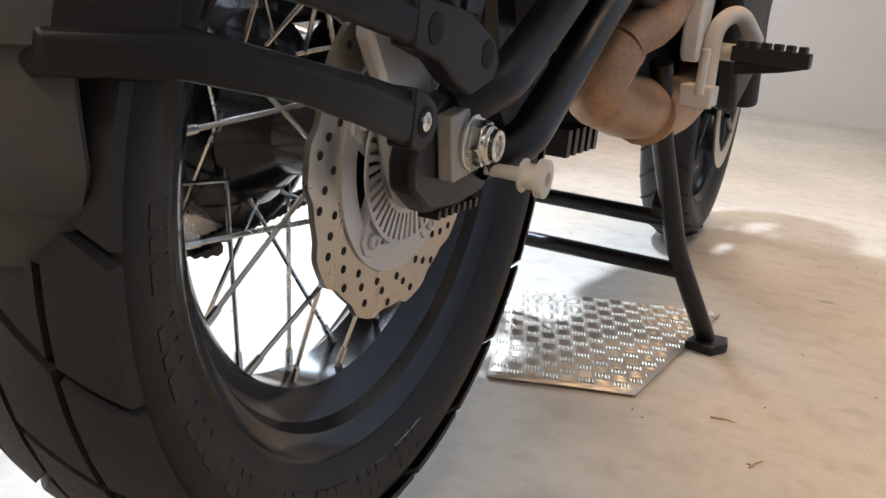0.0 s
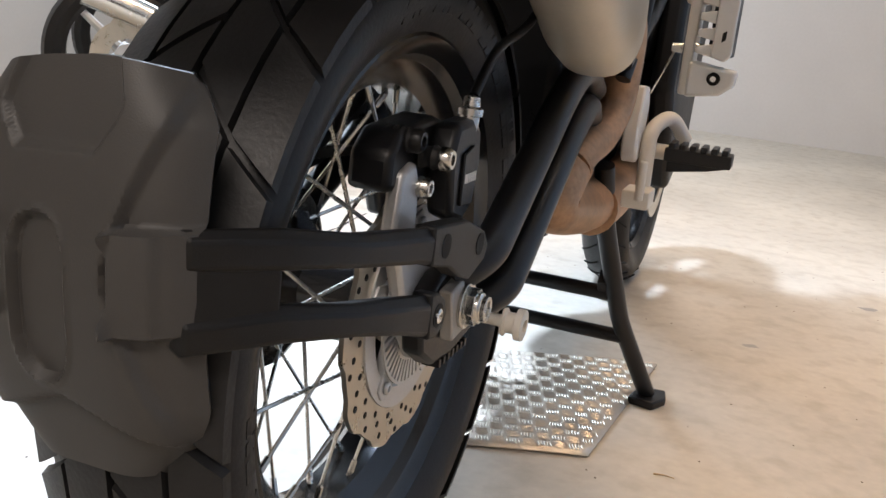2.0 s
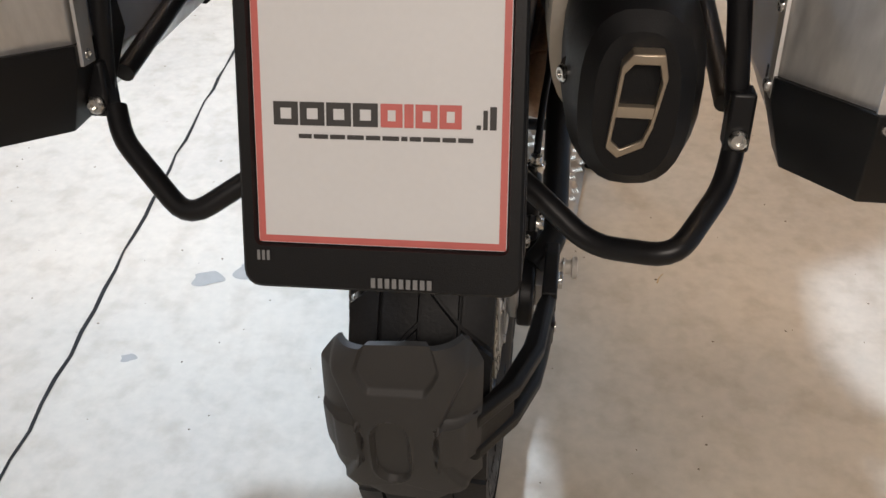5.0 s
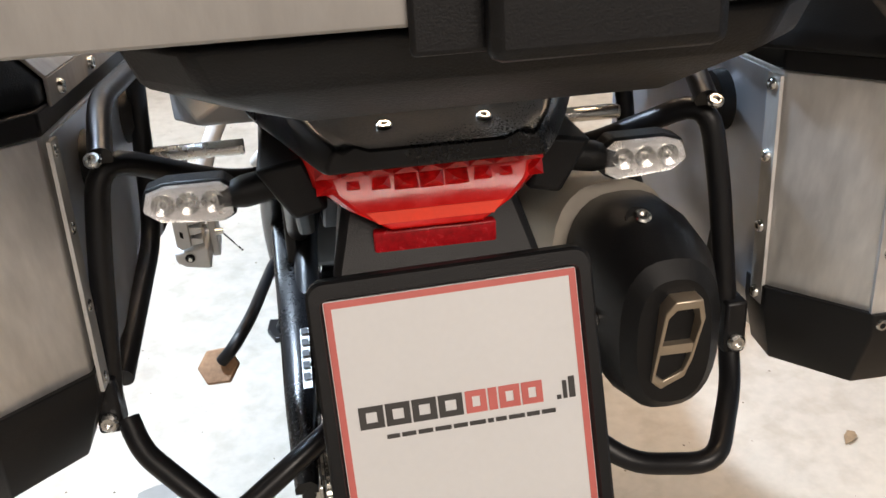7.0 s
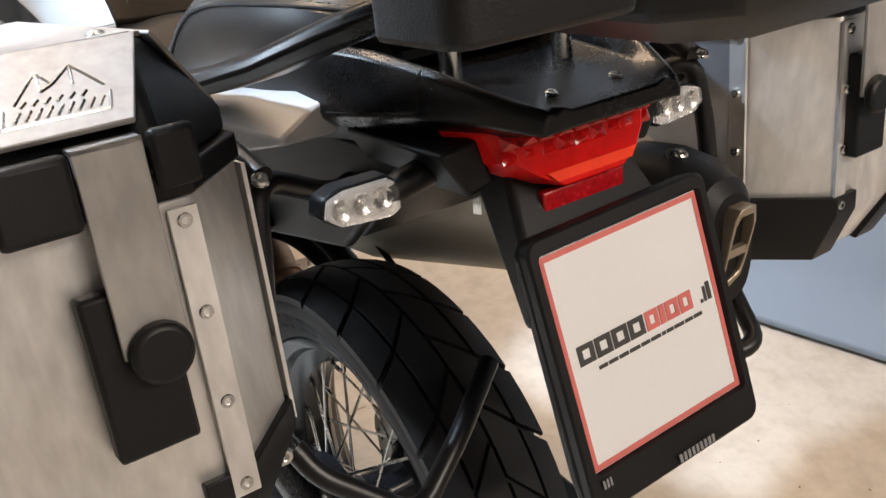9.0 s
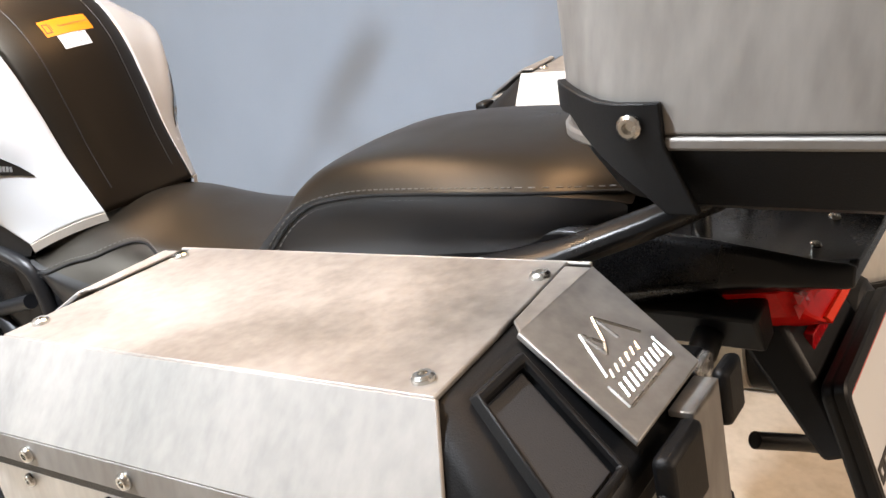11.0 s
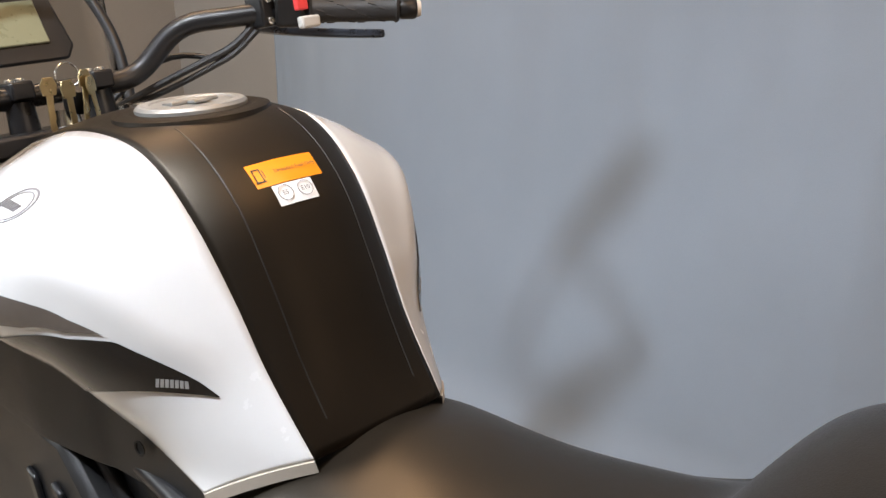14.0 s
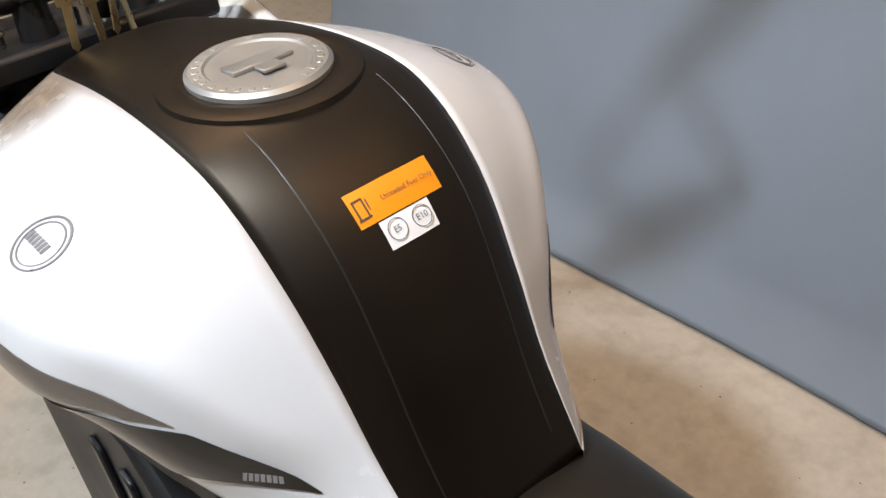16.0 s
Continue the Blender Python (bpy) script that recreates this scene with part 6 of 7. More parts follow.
def tank():
    rows = 40
    bm = bmesh.new()
    bridge(bm, [[cover_point(i / rows, -1 + 2 * j / 24) for j in range(25)] for i in range(rows + 1)], cap=False, closed=False)
    cover = upper("tank_cover", bm, COVER, bike, "matt black plastic tank cover", smooth=60)
    mod = cover.modifiers.new("shell", "SOLIDIFY")
    mod.thickness, mod.offset = 0.004, -1
    bm = bmesh.new()
    for t in (-0.65, 0.70):
        tube(bm, [cover_point(0.06 + 0.60 * i / 24, t * (1.0 - 0.10 * i / 24), 0.0) for i in range(25)], 0.0008, 0.004, 6, 2)
    bm.verts.index_update()
    upper_each("cover_seam", bm, SEAM, cover)
    for side in (-1, 1):
        bm = bmesh.new()
        bridge(bm, [[flank_point(side, i / 80, j / 40) for j in range(41)] for i in range(81)], cap=False, closed=False)
        fl = upper("tank", bm, WHITE, bike, "glossy white painted tank flank", smooth=60)
        mod = fl.modifiers.new("shell", "SOLIDIFY")
        mod.thickness, mod.offset = 0.004, -1
        # the hem that turns in over the seat
        bm = bmesh.new()
        hem = [flank_point(side, 0.0, j / 30) for j in range(31)]
        bridge(bm, [[p + Vector((-side * 0.0005, 0.004, 0.0003)) for p in hem], [p + Vector((side * 0.0008, -0.0015, -0.001)) for p in hem], [p + Vector((-side * 0.001, -0.002, -0.012)) for p in hem], [p + Vector((-side * 0.008, 0.010, -0.012)) for p in hem]], cap=False, closed=False)
        upper("tank_hem", bm, CREAM, fl, "cream plastic hem", smooth=40)
        # dark swoosh in two stripes with a pale line between
        TOP = [(0.140, 0.230), (0.180, 0.250), (0.240, 0.300), (0.320, 0.365), (0.380, 0.500), (0.460, 0.610), (0.620, 0.770), (0.900, 0.930)]
        LOW = [(0.140, 0.236), (0.180, 0.370), (0.230, 0.510), (0.290, 0.680), (0.345, 0.820), (0.440, 0.920), (0.620, 0.965), (0.900, 0.985)]
        LIN = [(0.345, 0.384), (0.390, 0.480), (0.480, 0.580), (0.560, 0.625), (0.950, 0.800)]
        CAPL = [(0.340, 0.378), (0.400, 0.425), (0.480, 0.455), (0.570, 0.475), (0.950, 0.560)]

        def way2(pts, u):
            n = len(pts) - 1
            k = min(int(u * n), n - 1)
            f = u * n - k
            return [pts[k][i] + (pts[k + 1][i] - pts[k][i]) * f for i in (0, 1)]

        def between(lo, hi, lift=0.0):
            def fn(u, v, h):
                a, b = way2(lo, u), way2(hi, u)
                return flank_point(side, a[0] + (b[0] - a[0]) * v, a[1] + (b[1] - a[1]) * v, h + lift)
            return fn
        bm = bmesh.new()
        patch(bm, between(TOP, LOW, 0.0010), 48, 24)
        sw = upper("swoosh_decal", bm, DECAL, fl, "smoky black swoosh decal")
        bm = bmesh.new()
        patch(bm, between(CAPL, LIN, 0.0010), 40, 12)
        upper("upper_stripe", bm, SMOKE, sw, "translucent brown-grey stripe")
        bm = bmesh.new()
        for k in range(7):
            patch(bm, lambda u, v, h: flank_point(side, 0.212 - 0.0053 * (k + 0.72 * u) + 0.013 * v, 0.418 - 0.0158 * (k + 0.72 * u) - (0.040 - 0.0020 * k) * v, h + 0.0013), 1, 1)
        upper("maker_mark", bm, MARK, sw)
        # round badge
        bm = bmesh.new()
        cs, cv = 0.712, 0.235
        def ringed(r0, r1):
            patch(bm, lambda u, v, h: flank_point(side, cs + 0.040 * (r0 + (r1 - r0) * v) * math.cos(2 * math.pi * u), cv + 0.062 * (r0 + (r1 - r0) * v) * math.sin(2 * math.pi * u), h), 28, 1)
        ringed(0.97, 1.06)
        ringed(0.80, 0.86)
        for k in range(6):
            patch(bm, lambda u, v, h: flank_point(side, cs + 0.024 - 0.008 * k + 0.0055 * u, cv - 0.012 + 0.024 * v, h), 1, 1)
        upper("round_badge", bm, BADGE, fl, "grey round tank badge")
    # filler cap in its well
    o = Vector((0, 0.842, 1.2030))
    up_ = Vector((0, -0.10, 1)).normalized()
    bm = lathe(bmesh.new(), [(0.0, 0.056), (0.004, 0.068), (0.001, 0.080), (-0.006, 0.082), (-0.006, 0.05)], o, up_, 56, closed=True)
    upper("cap_well", bm, COVER, cover)
    bm = lathe(bmesh.new(), [(-0.004, 0.0), (-0.004, 0.0575), (0.006, 0.0575), (0.009, 0.054), (0.0095, 0.043), (0.0080, 0.041), (0.0080, 0.0)], o, up_, 56)
    cap = upper("fuel_cap", bm, CAPM, bike, "silver screw-down fuel filler cap", smooth=30)
    bm = bmesh.new()
    for i in range(28):
        a = 2 * math.pi * i / 28
        if i in (6, 7, 20, 21):
            continue
        u, v = Vector((math.cos(a), math.sin(a), 0.1 * math.sin(a))), Vector((-math.sin(a), math.cos(a), 0.1 * math.cos(a)))
        quad = [o + u * r + v * w + up_ * 0.0096 for r, w in ((0.045, -0.0028), (0.051, -0.0028), (0.051, 0.0028), (0.045, 0.0028))]
        bridge(bm, [quad, [p - up_ * 0.002 for p in quad]])
    box(bm, (-0.027, 0.842 - 0.010, 1.2100), (0.027, 0.842 + 0.010, 1.2140))
    box(bm, (-0.010, 0.842 - 0.026, 1.2100), (0.010, 0.842 - 0.010, 1.2132))
    upper("cap_relief", bm, CAPM, cap, bevel=0.002)
    # stickers
    s0, s1 = 0.502, 0.452
    bm = bmesh.new()
    patch(bm, lambda u, v, h: cover_point(s0 + (s1 - s0) * u, -0.34 + 0.77 * v, h), 6, 10, 0.0010)
    st = upper("fuel_sticker", bm, ORANGE, cover, "orange fuel warning sticker")
    mid = cover_point((s0 + s1) / 2, 0.14, 0.0012)
    upv = cover_point(s0, 0.1) - cover_point(s1, 0.1)
    upper("fuel_words", lay(text_mesh("Unleaded Fuel Only", 0.0058), mid, (1, 0, 0), upv, 0.0009), INK, st)
    ic = cover_point((s0 + s1) / 2, -0.25, 0.0014)
    a, u = Vector((1, 0, 0)), upv.normalized()
    bm = bmesh.new()
    for lo, hi in (((-0.0055, -0.007), (-0.0042, 0.007)), ((0.0022, -0.007), (0.0035, 0.007)), ((-0.0042, 0.0057), (0.0022, 0.007)), ((-0.0065, -0.0085), (0.0045, -0.007)), ((0.005, -0.004), (0.006, 0.005))):
        quad = [ic + a * x + u * z for x, z in ((lo[0], lo[1]), (hi[0], lo[1]), (hi[0], hi[1]), (lo[0], hi[1]))]
        n = a.cross(u).normalized() * 0.0003
        bridge(bm, [quad, [p + n for p in quad]])
    upper("pump_sign", bm, INK, st)
    bm = bmesh.new()
    s2 = 0.412
    patch(bm, lambda u_, v, h: cover_point(s1 - 0.002 + (s2 - s1) * u_, -0.20 + 0.45 * v, h), 5, 8, 0.0010)
    st2 = upper("blend_sticker", bm, LABEL, cover, "white fuel blend sticker")
    for word, t in (("E5", -0.085), ("E10", 0.13)):
        p = cover_point((s1 + s2) / 2, t, 0.0012)
        upv2 = cover_point(s1, t) - cover_point(s2, t)
        upper("blend_words", lay(text_mesh(word, 0.0068), p, (1, 0, 0), upv2, 0.0009), BADGE, st2)
        bm = lathe(bmesh.new(), [(0, 0.0076), (0, 0.0081), (0.0004, 0.0081), (0.0004, 0.0076)], p + Vector((1, 0, 0)).cross(upv2).normalized() * 0.0006, Vector((1, 0, 0)).cross(upv2), 28, closed=True)
        upper("blend_ring", bm, BADGE, st2)
    # black frame covers under the flanks
    for side in (-1, 1):
        bm = bmesh.new()
        edge = [flank_point(1, i / 20, 1.0) for i in range(21)]
        top = [Vector((side * (p.x - 0.004), p.y, p.z - 0.001)) for p in edge]
        low = [Vector((side * (p.x - 0.001 - 0.006 * i / 20), p.y + 0.012, 0.8575 + 0.10 * (p.y - 0.71) - 0.012 * min(1, i / 4))) for i, p in enumerate(edge)]
        back = [Vector((p.x - side * 0.02, p.y, p.z)) for p in low]
        tb = [Vector((p.x - side * 0.02, p.y, p.z)) for p in top]
        bridge(bm, [top, low, back, tb, top], cap=False, closed=False)
        sidec = upper("side_cover", bm, PLASTIC, bike, "black plastic side cover", bevel=0.002, smooth=50)
        bm = bmesh.new()
        tube(bm, [(side * 0.142, 0.83, 0.868), (side * 0.148, 0.748, 0.854), (side * 0.146, 0.708, 0.836), (side * 0.144, 0.700, 0.755), (side * 0.138, 0.705, 0.66), (side * 0.13, 0.68, 0.58)], 0.0115, 0.03, 14)
        tube(bm, [(side * 0.140, 0.705, 0.775), (side * 0.138, 0.58, 0.728), (side * 0.135, 0.42, 0.715)], 0.009, 0.03, 12)
        tube(bm, [(side * 0.138, 0.95, 0.86), (side * 0.135, 0.84, 0.72), (side * 0.13, 0.66, 0.60)], 0.013, 0.04, 14)
        tube(bm, [(side * 0.138, 0.76, 0.78), (side * 0.136, 0.92, 0.74), (side * 0.13, 1.10, 0.90)], 0.011, 0.03, 12)
        upper("frame_tube", bm, BLACK, bike, "black trellis frame tubes")
        bm = bmesh.new()
        lathe(bm, [(0.0, 0.0), (0.0, 0.0075), (0.0016, 0.0085), (0.0016, 0.0062), (-0.001, 0.0052), (-0.001, 0)], (side * 0.1555, 0.790, 0.9005), (side, -0.12, 0.0), 18)
        upper("cover_screw", bm, HOLE, sidec)
        # bulged lower panel behind the tubes
        rings = []
        for x, g in ((0.100, 1.0), (0.118, 0.97), (0.130, 0.84), (0.134, 0.55)):
            rings.append([Vector((side * x, 0.93 + (y - 0.93) * g, 0.76 + (z - 0.76) * g)) for y, z in ((0.79, 0.85), (0.765, 0.78), (0.80, 0.68), (0.90, 0.64), (1.06, 0.66), (1.10, 0.76), (1.07, 0.89), (0.92, 0.875))])
        # radiator side panel with two louvres
        side_panel = prism(bmesh.new(), [(0.90, 0.60), (0.88, 0.78), (0.96, 0.875), (1.12, 0.90), (1.30, 0.86), (1.28, 0.55), (1.08, 0.44)], "x", min(side * 0.136, side * 0.176), max(side * 0.136, side * 0.176))
        rad = upper("radiator_panel", side_panel, PLASTIC, bike, "black plastic radiator side panel", bevel=0.012)
        for y in (0.955, 1.03):
            upper("louvre", prism(bmesh.new(), [(y, 0.62), (y + 0.018, 0.63), (y + 0.040, 0.82), (y + 0.020, 0.81)], "x", min(side * 0.1755, side * 0.184), max(side * 0.1755, side * 0.184)), BLACK, rad, bevel=0.003)
        upper("lower_panel", bridge(bmesh.new(), rings), GLOSSTAIL, bike, "rounded black plastic lower panel", bevel=0.006, smooth=60)
    bm = bmesh.new()
    prism(bm, [(0.62, 0.83), (0.66, 0.60), (1.12, 0.60), (1.20, 1.02), (0.95, 0.93), (0.82, 0.87)], "x", -0.105, 0.105)
    upper("airbox", bm, PLASTIC, bike, bevel=0.01)


SEAM = material("pale_seam_edge", (0.009, 0.008, 0.007), 0.5, 0, 0.1, 60)
tank()


# ---- bars, dash and screen ----
GRIP = material("grip_rubber", (0.012, 0.012, 0.013), 0.55, 0, 0.2, 30, 500, 0.6)
BRASS = material("key_brass", (0.45, 0.36, 0.20), 0.32, 0.9, 0.1, 40)
REDSW = material("red_switch_plastic", (0.70, 0.05, 0.05), 0.4, 0, 0.05, 20)
GREYSW = material("grey_switch_plastic", (0.45, 0.44, 0.42), 0.45, 0, 0.05, 20)
LCD = material("grey_green_display", (0.16, 0.17, 0.11), 0.3, 0, 0.03, 10, coat=0.5)


def smoked_glass():
    m = bpy.data.materials.new("smoked_screen_plastic")
    m.use_nodes = True
    b = m.node_tree.nodes["Principled BSDF"]
    b.inputs["Base Color"].default_value = (0.72, 0.70, 0.68, 1)
    b.inputs["Transmission Weight"].default_value = 1.0
    b.inputs["Roughness"].default_value = 0.03
    b.inputs["IOR"].default_value = 1.2
    return m


SCREEN = smoked_glass()


def bars():
    bm = bmesh.new()
    tube(bm, [(-0.40, 0.955, 1.281), (-0.272, 1.046, 1.300), (-0.165, 1.135, 1.302), (-0.108, 1.172, 1.238), (0, 1.172, 1.238), (0.108, 1.172, 1.238), (0.165, 1.135, 1.302), (0.272, 1.046, 1.300), (0.40, 0.955, 1.281)], 0.0142, 0.035, 18)
    upper("handlebar", bm, BLACK, bike, "black tapered handlebar")
    d = Vector((0.148, -0.105, -0.022)).normalized()
    for s in (1, -1):
        e = Vector((s * d.x, d.y, d.z))
        o = Vector((s * 0.300, 1.024, 1.2955))
        bm = lathe(bmesh.new(), [(0, 0.016), (0.004, 0.020), (0.008, 0.0165), (0.118, 0.0165), (0.122, 0.019), (0.126, 0.0165), (0.126, 0)], o, e, 24)
        for k in range(7):
            for j in range(5):
                a = 2 * math.pi * j / 5 + 0.4 * k
                u, v = ring_axes(e)
                c = o + e * (0.018 + 0.014 * k) + (u * math.cos(a) + v * math.sin(a)) * 0.0166
                rod(bm, c - e * 0.005, c + e * 0.005 + (v * math.cos(a) - u * math.sin(a)) * 0.003, 0.0012, n=5)
        g = upper("grip", bm, GRIP, bike, "black ribbed rubber grip")
        bm = lathe(bmesh.new(), [(0.126, 0.0), (0.126, 0.012), (0.130, 0.0145), (0.148, 0.0145), (0.151, 0.012), (0.151, 0)], o, e, 20)
        upper("bar_end", bm, BLACK, g)
        bm = lathe(bmesh.new(), [(0.1515, 0.0), (0.1515, 0.0125), (0.157, 0.010), (0.158, 0)], o, e, 20)
        upper("bar_end_cap", bm, BONE, g, "pale bar end cap")
        # switch block
        bm = bmesh.new()
        c = o - e * 0.022
        u, v = ring_axes(e)
        m = Matrix((e, u, v)).transposed().to_4x4()
        m.translation = c
        box(bm, (-0.020, -0.021, -0.026), (0.020, 0.021, 0.022), m)
        sw = upper("switch_block", bm, PLASTIC, bike, "black switch block", bevel=0.005)
        bm = box(bmesh.new(), (c.x - 0.008, c.y - 0.031, c.z - 0.002), (c.x + 0.009, c.y - 0.020, c.z + 0.020))
        upper("kill_switch" if s > 0 else "signal_switch", bm, REDSW if s > 0 else GREYSW, sw, "red rocker switch" if s > 0 else "", bevel=0.002)
        bm = box(bmesh.new(), (c.x - 0.008, c.y - 0.036, c.z - 0.026), (c.x + 0.022, c.y - 0.022, c.z - 0.010))
        upper("start_button", bm, GREYSW, sw, "grey push button", bevel=0.003)
        # master cylinder clamp and lever
        c2 = o - e * 0.060
        bm = box(bmesh.new(), (c2.x - 0.012, c2.y - 0.018, c2.z - 0.022), (c2.x + 0.012, c2.y + 0.022, c2.z + 0.024))
        cl = upper("lever_clamp", bm, BLACK, bike, bevel=0.004)
        bm = bmesh.new()
        for dz in (-0.014, 0.014):
            bolt(bm, (c2.x, c2.y - 0.018, c2.z + dz), (0, -1, 0), 0.0055, 0.004)
        bm.verts.index_update()
        upper_each("clamp_screw", bm, STEEL, cl)
        bm = bmesh.new()
        p0 = c2 + Vector((s * 0.01, 0.045, -0.006))
        rings = []
        for k in range(9):
            f = k / 8
            p = p0 + e * (0.185 * f) + Vector((0, 0.030 * math.sin(math.pi * f * 0.9), -0.012 - 0.012 * f))
            w, h = 0.0105 - 0.0025 * f, 0.006
            rings.append([p + Vector((0, a * w, b * h)) for a, b in ((-1, -1), (1, -1), (1.2, 0), (1, 1), (-1, 1), (-1.2, 0))])
        upper("brake_lever" if s > 0 else "clutch_lever", bridge(bm, rings), LEVER, bike, "dark metal hand lever", bevel=0.002, smooth=50)
        # cables
        for k, (dz, mid) in enumerate(((-0.012, (0.15, 1.14, 1.235)), (-0.022, (0.14, 1.16, 1.215)), (0.004, (0.16, 1.18, 1.27)))):
            bm = bmesh.new()
            tube(bm, [(c2.x - s * 0.004, c2.y + 0.01, c2.z + dz), (s * 0.215, 1.085, 1.262 - 0.01 * k), (s * mid[0], mid[1], mid[2]), (s * 0.06, 1.24, 1.19), (s * 0.03, 1.30, 1.10)], 0.0042 if k else 0.0050, 0.06, 8)
            upper("cable", bm, GRIP, bike, "black control cable")
        # riser
        bm = bmesh.new()
        lathe(bm, [(0, 0.019), (0.040, 0.017), (0.040, 0.0)], (s * 0.052, 1.172, 1.195), (0, 0, 1), 20)
        box(bm, (s * 0.038, 1.146, 1.234), (s * 0.066, 1.198, 1.2575))
        ri = upper("bar_riser", bm, BLACK, bike, bevel=0.003)
        bm = bmesh.new()
        for dy in (-0.018, 0.018):
            bolt(bm, (s * 0.052, 1.172 + dy, 1.2575), (0, 0, 1), 0.0065, 0.004)
        bm.verts.index_update()
        upper_each("riser_bolt", bm, STEEL, ri)
        # mirror on its stem, and an unseen brace to the bar end, added to shape the shadow
        elbow = Vector((s * 0.322, 1.030, 1.515))
        bm = tube(bmesh.new(), [c2 + Vector((0, 0.012, 0.024)), (s * 0.262, 1.140, 1.385), elbow], 0.0085, 0.05, 12)
        mir = upper("mirror", bm, BLACK, bike, "black mirror on a bent stem")
        bm = bmesh.new()
        rings = []
        for f, w, h in ((-0.02, 0.008, 0.010), (0.0, 0.018, 0.026), (0.35, 0.024, 0.046), (0.75, 0.022, 0.044), (0.97, 0.015, 0.030), (1.0, 0.008, 0.016)):
            p = elbow + Vector((s * 0.030, -0.150, 0.125)) * f
            rings.append([p + Vector((s * math.cos(a) * h, math.sin(a) * w, 0)) for a in [2 * math.pi * i / 16 for i in range(16)]])
        upper("mirror_head", bridge(bm, rings), PLASTIC, mir, bevel=0.003)
        bm = tube(bmesh.new(), [elbow - Vector((0, 0, 0.02)), (s * 0.385, 0.995, 1.410), o + e * 0.146], 0.0085, 0.05, 10)
        upper("shadow_brace", bm, BLACK, mir)
    # steering crown, ignition and keys
    bm = prism(bmesh.new(), [(-0.13, 1.14), (0.13, 1.14), (0.14, 1.19), (0.08, 1.24), (-0.08, 1.24), (-0.14, 1.19)], "z", 1.165, 1.195)
    upper("top_yoke", bm, BLACK, bike, "black top yoke", bevel=0.006)
    bm = bmesh.new()
    for sx in (-0.105, 0.105):
        lathe(bm, [(0, 0.0), (0, 0.023), (0.012, 0.023), (0.014, 0.014), (0.010, 0.010), (0.010, 0)], (sx, 1.185, 1.195), (0, 0, 1), 24)
    lathe(bm, [(0, 0), (0, 0.018), (0.02, 0.016), (0.02, 0)], (0, 1.165, 1.195), (0, 0, 1), 24)
    bm.verts.index_update()
    upper_each("fork_cap", bm, STEEL, bike)
    bm = bmesh.new()
    lathe(bm, [(0, 0), (0, 0.016), (0.02, 0.018), (0.03, 0.014), (0.03, 0)], (0.0, 1.125, 1.215), (0, -0.5, 0.85), 20)
    upper("ignition_lock", bm, PLASTIC, bike)
    # dash
    bm = bmesh.new()
    rings = []
    for f, y, z in ((1.0, 1.375, 1.335), (1.0, 1.395, 1.335), (0.88, 1.42, 1.335)):
        rings.append([Vector((x * f, y + (zz) * 0.5, z + zz * f)) for x, zz in ((-0.115, -0.035), (-0.10, -0.055), (0.10, -0.055), (0.115, -0.035), (0.105, 0.050), (0.09, 0.062), (-0.09, 0.062), (-0.105, 0.050))])
    da = upper("dashboard", bridge(bm, rings), PLASTIC, bike, "black dashboard with a grey-green display", bevel=0.005)
    bm = slab(bmesh.new(), [(-0.080, 1.357, 1.308), (0.080, 1.357, 1.308), (0.080, 1.390, 1.372), (-0.080, 1.390, 1.372)], 0.004)
    upper("display", bm, LCD, da, "unlit grey-green display", bevel=0.002)
    bm = bmesh.new()
    for x in (-0.14, 0.14):
        tube(bm, [(x * 0.9, 1.24, 1.20), (x, 1.27, 1.30), (x * 0.8, 1.33, 1.42), (0, 1.34, 1.44)], 0.008, 0.05, 10)
    upper("screen_bracket", bm, BLACK, bike)
    rings = []
    for i in range(9):
        k = i / 8
        rings.append([Vector((x * (0.22 - 0.06 * k), 1.56 - 0.14 * k - 0.10 * x * x, 1.14 + 0.46 * k)) for x in [-1 + 2 * j / 12 for j in range(13)]])
    sc = upper("windscreen", bridge(bmesh.new(), rings, cap=False, closed=False), SCREEN, bike, "clear smoked windscreen", smooth=60)
    mod = sc.modifiers.new("sheet", "SOLIDIFY")
    mod.thickness = 0.004
    sc.visible_shadow = False
    # front fairing flanks
    for s in (1, -1):
        bm = bmesh.new()
        pts = [(s * 0.17, 1.06, 1.12), (s * 0.20, 1.22, 1.15), (s * 0.19, 1.40, 1.12), (s * 0.11, 1.52, 0.98), (s * 0.17, 1.30, 0.80), (s * 0.18, 1.12, 0.95)]
        slab(bm, pts if s > 0 else pts[::-1], 0.02)
        upper("fairing", bm, WHITE, bike, "white front fairing", bevel=0.008)
    bm = prism(bmesh.new(), [(1.30, 0.86), (1.46, 0.95), (1.54, 1.05), (1.46, 1.16), (1.30, 1.16), (1.24, 1.0)], "x", -0.11, 0.11)
    upper("headlamp_unit", bm, PLASTIC, bike, bevel=0.02)
    bm = prism(bmesh.new(), [(1.02, 0.60), (1.30, 0.78), (1.28, 1.05), (1.05, 1.0)], "x", -0.15, 0.15)
    upper("radiator_shroud", bm, PLASTIC, bike, bevel=0.02)


LEVER = material("dark_lever_metal", (0.05, 0.06, 0.08), 0.3, 0.7, 0.1, 30)
bars()


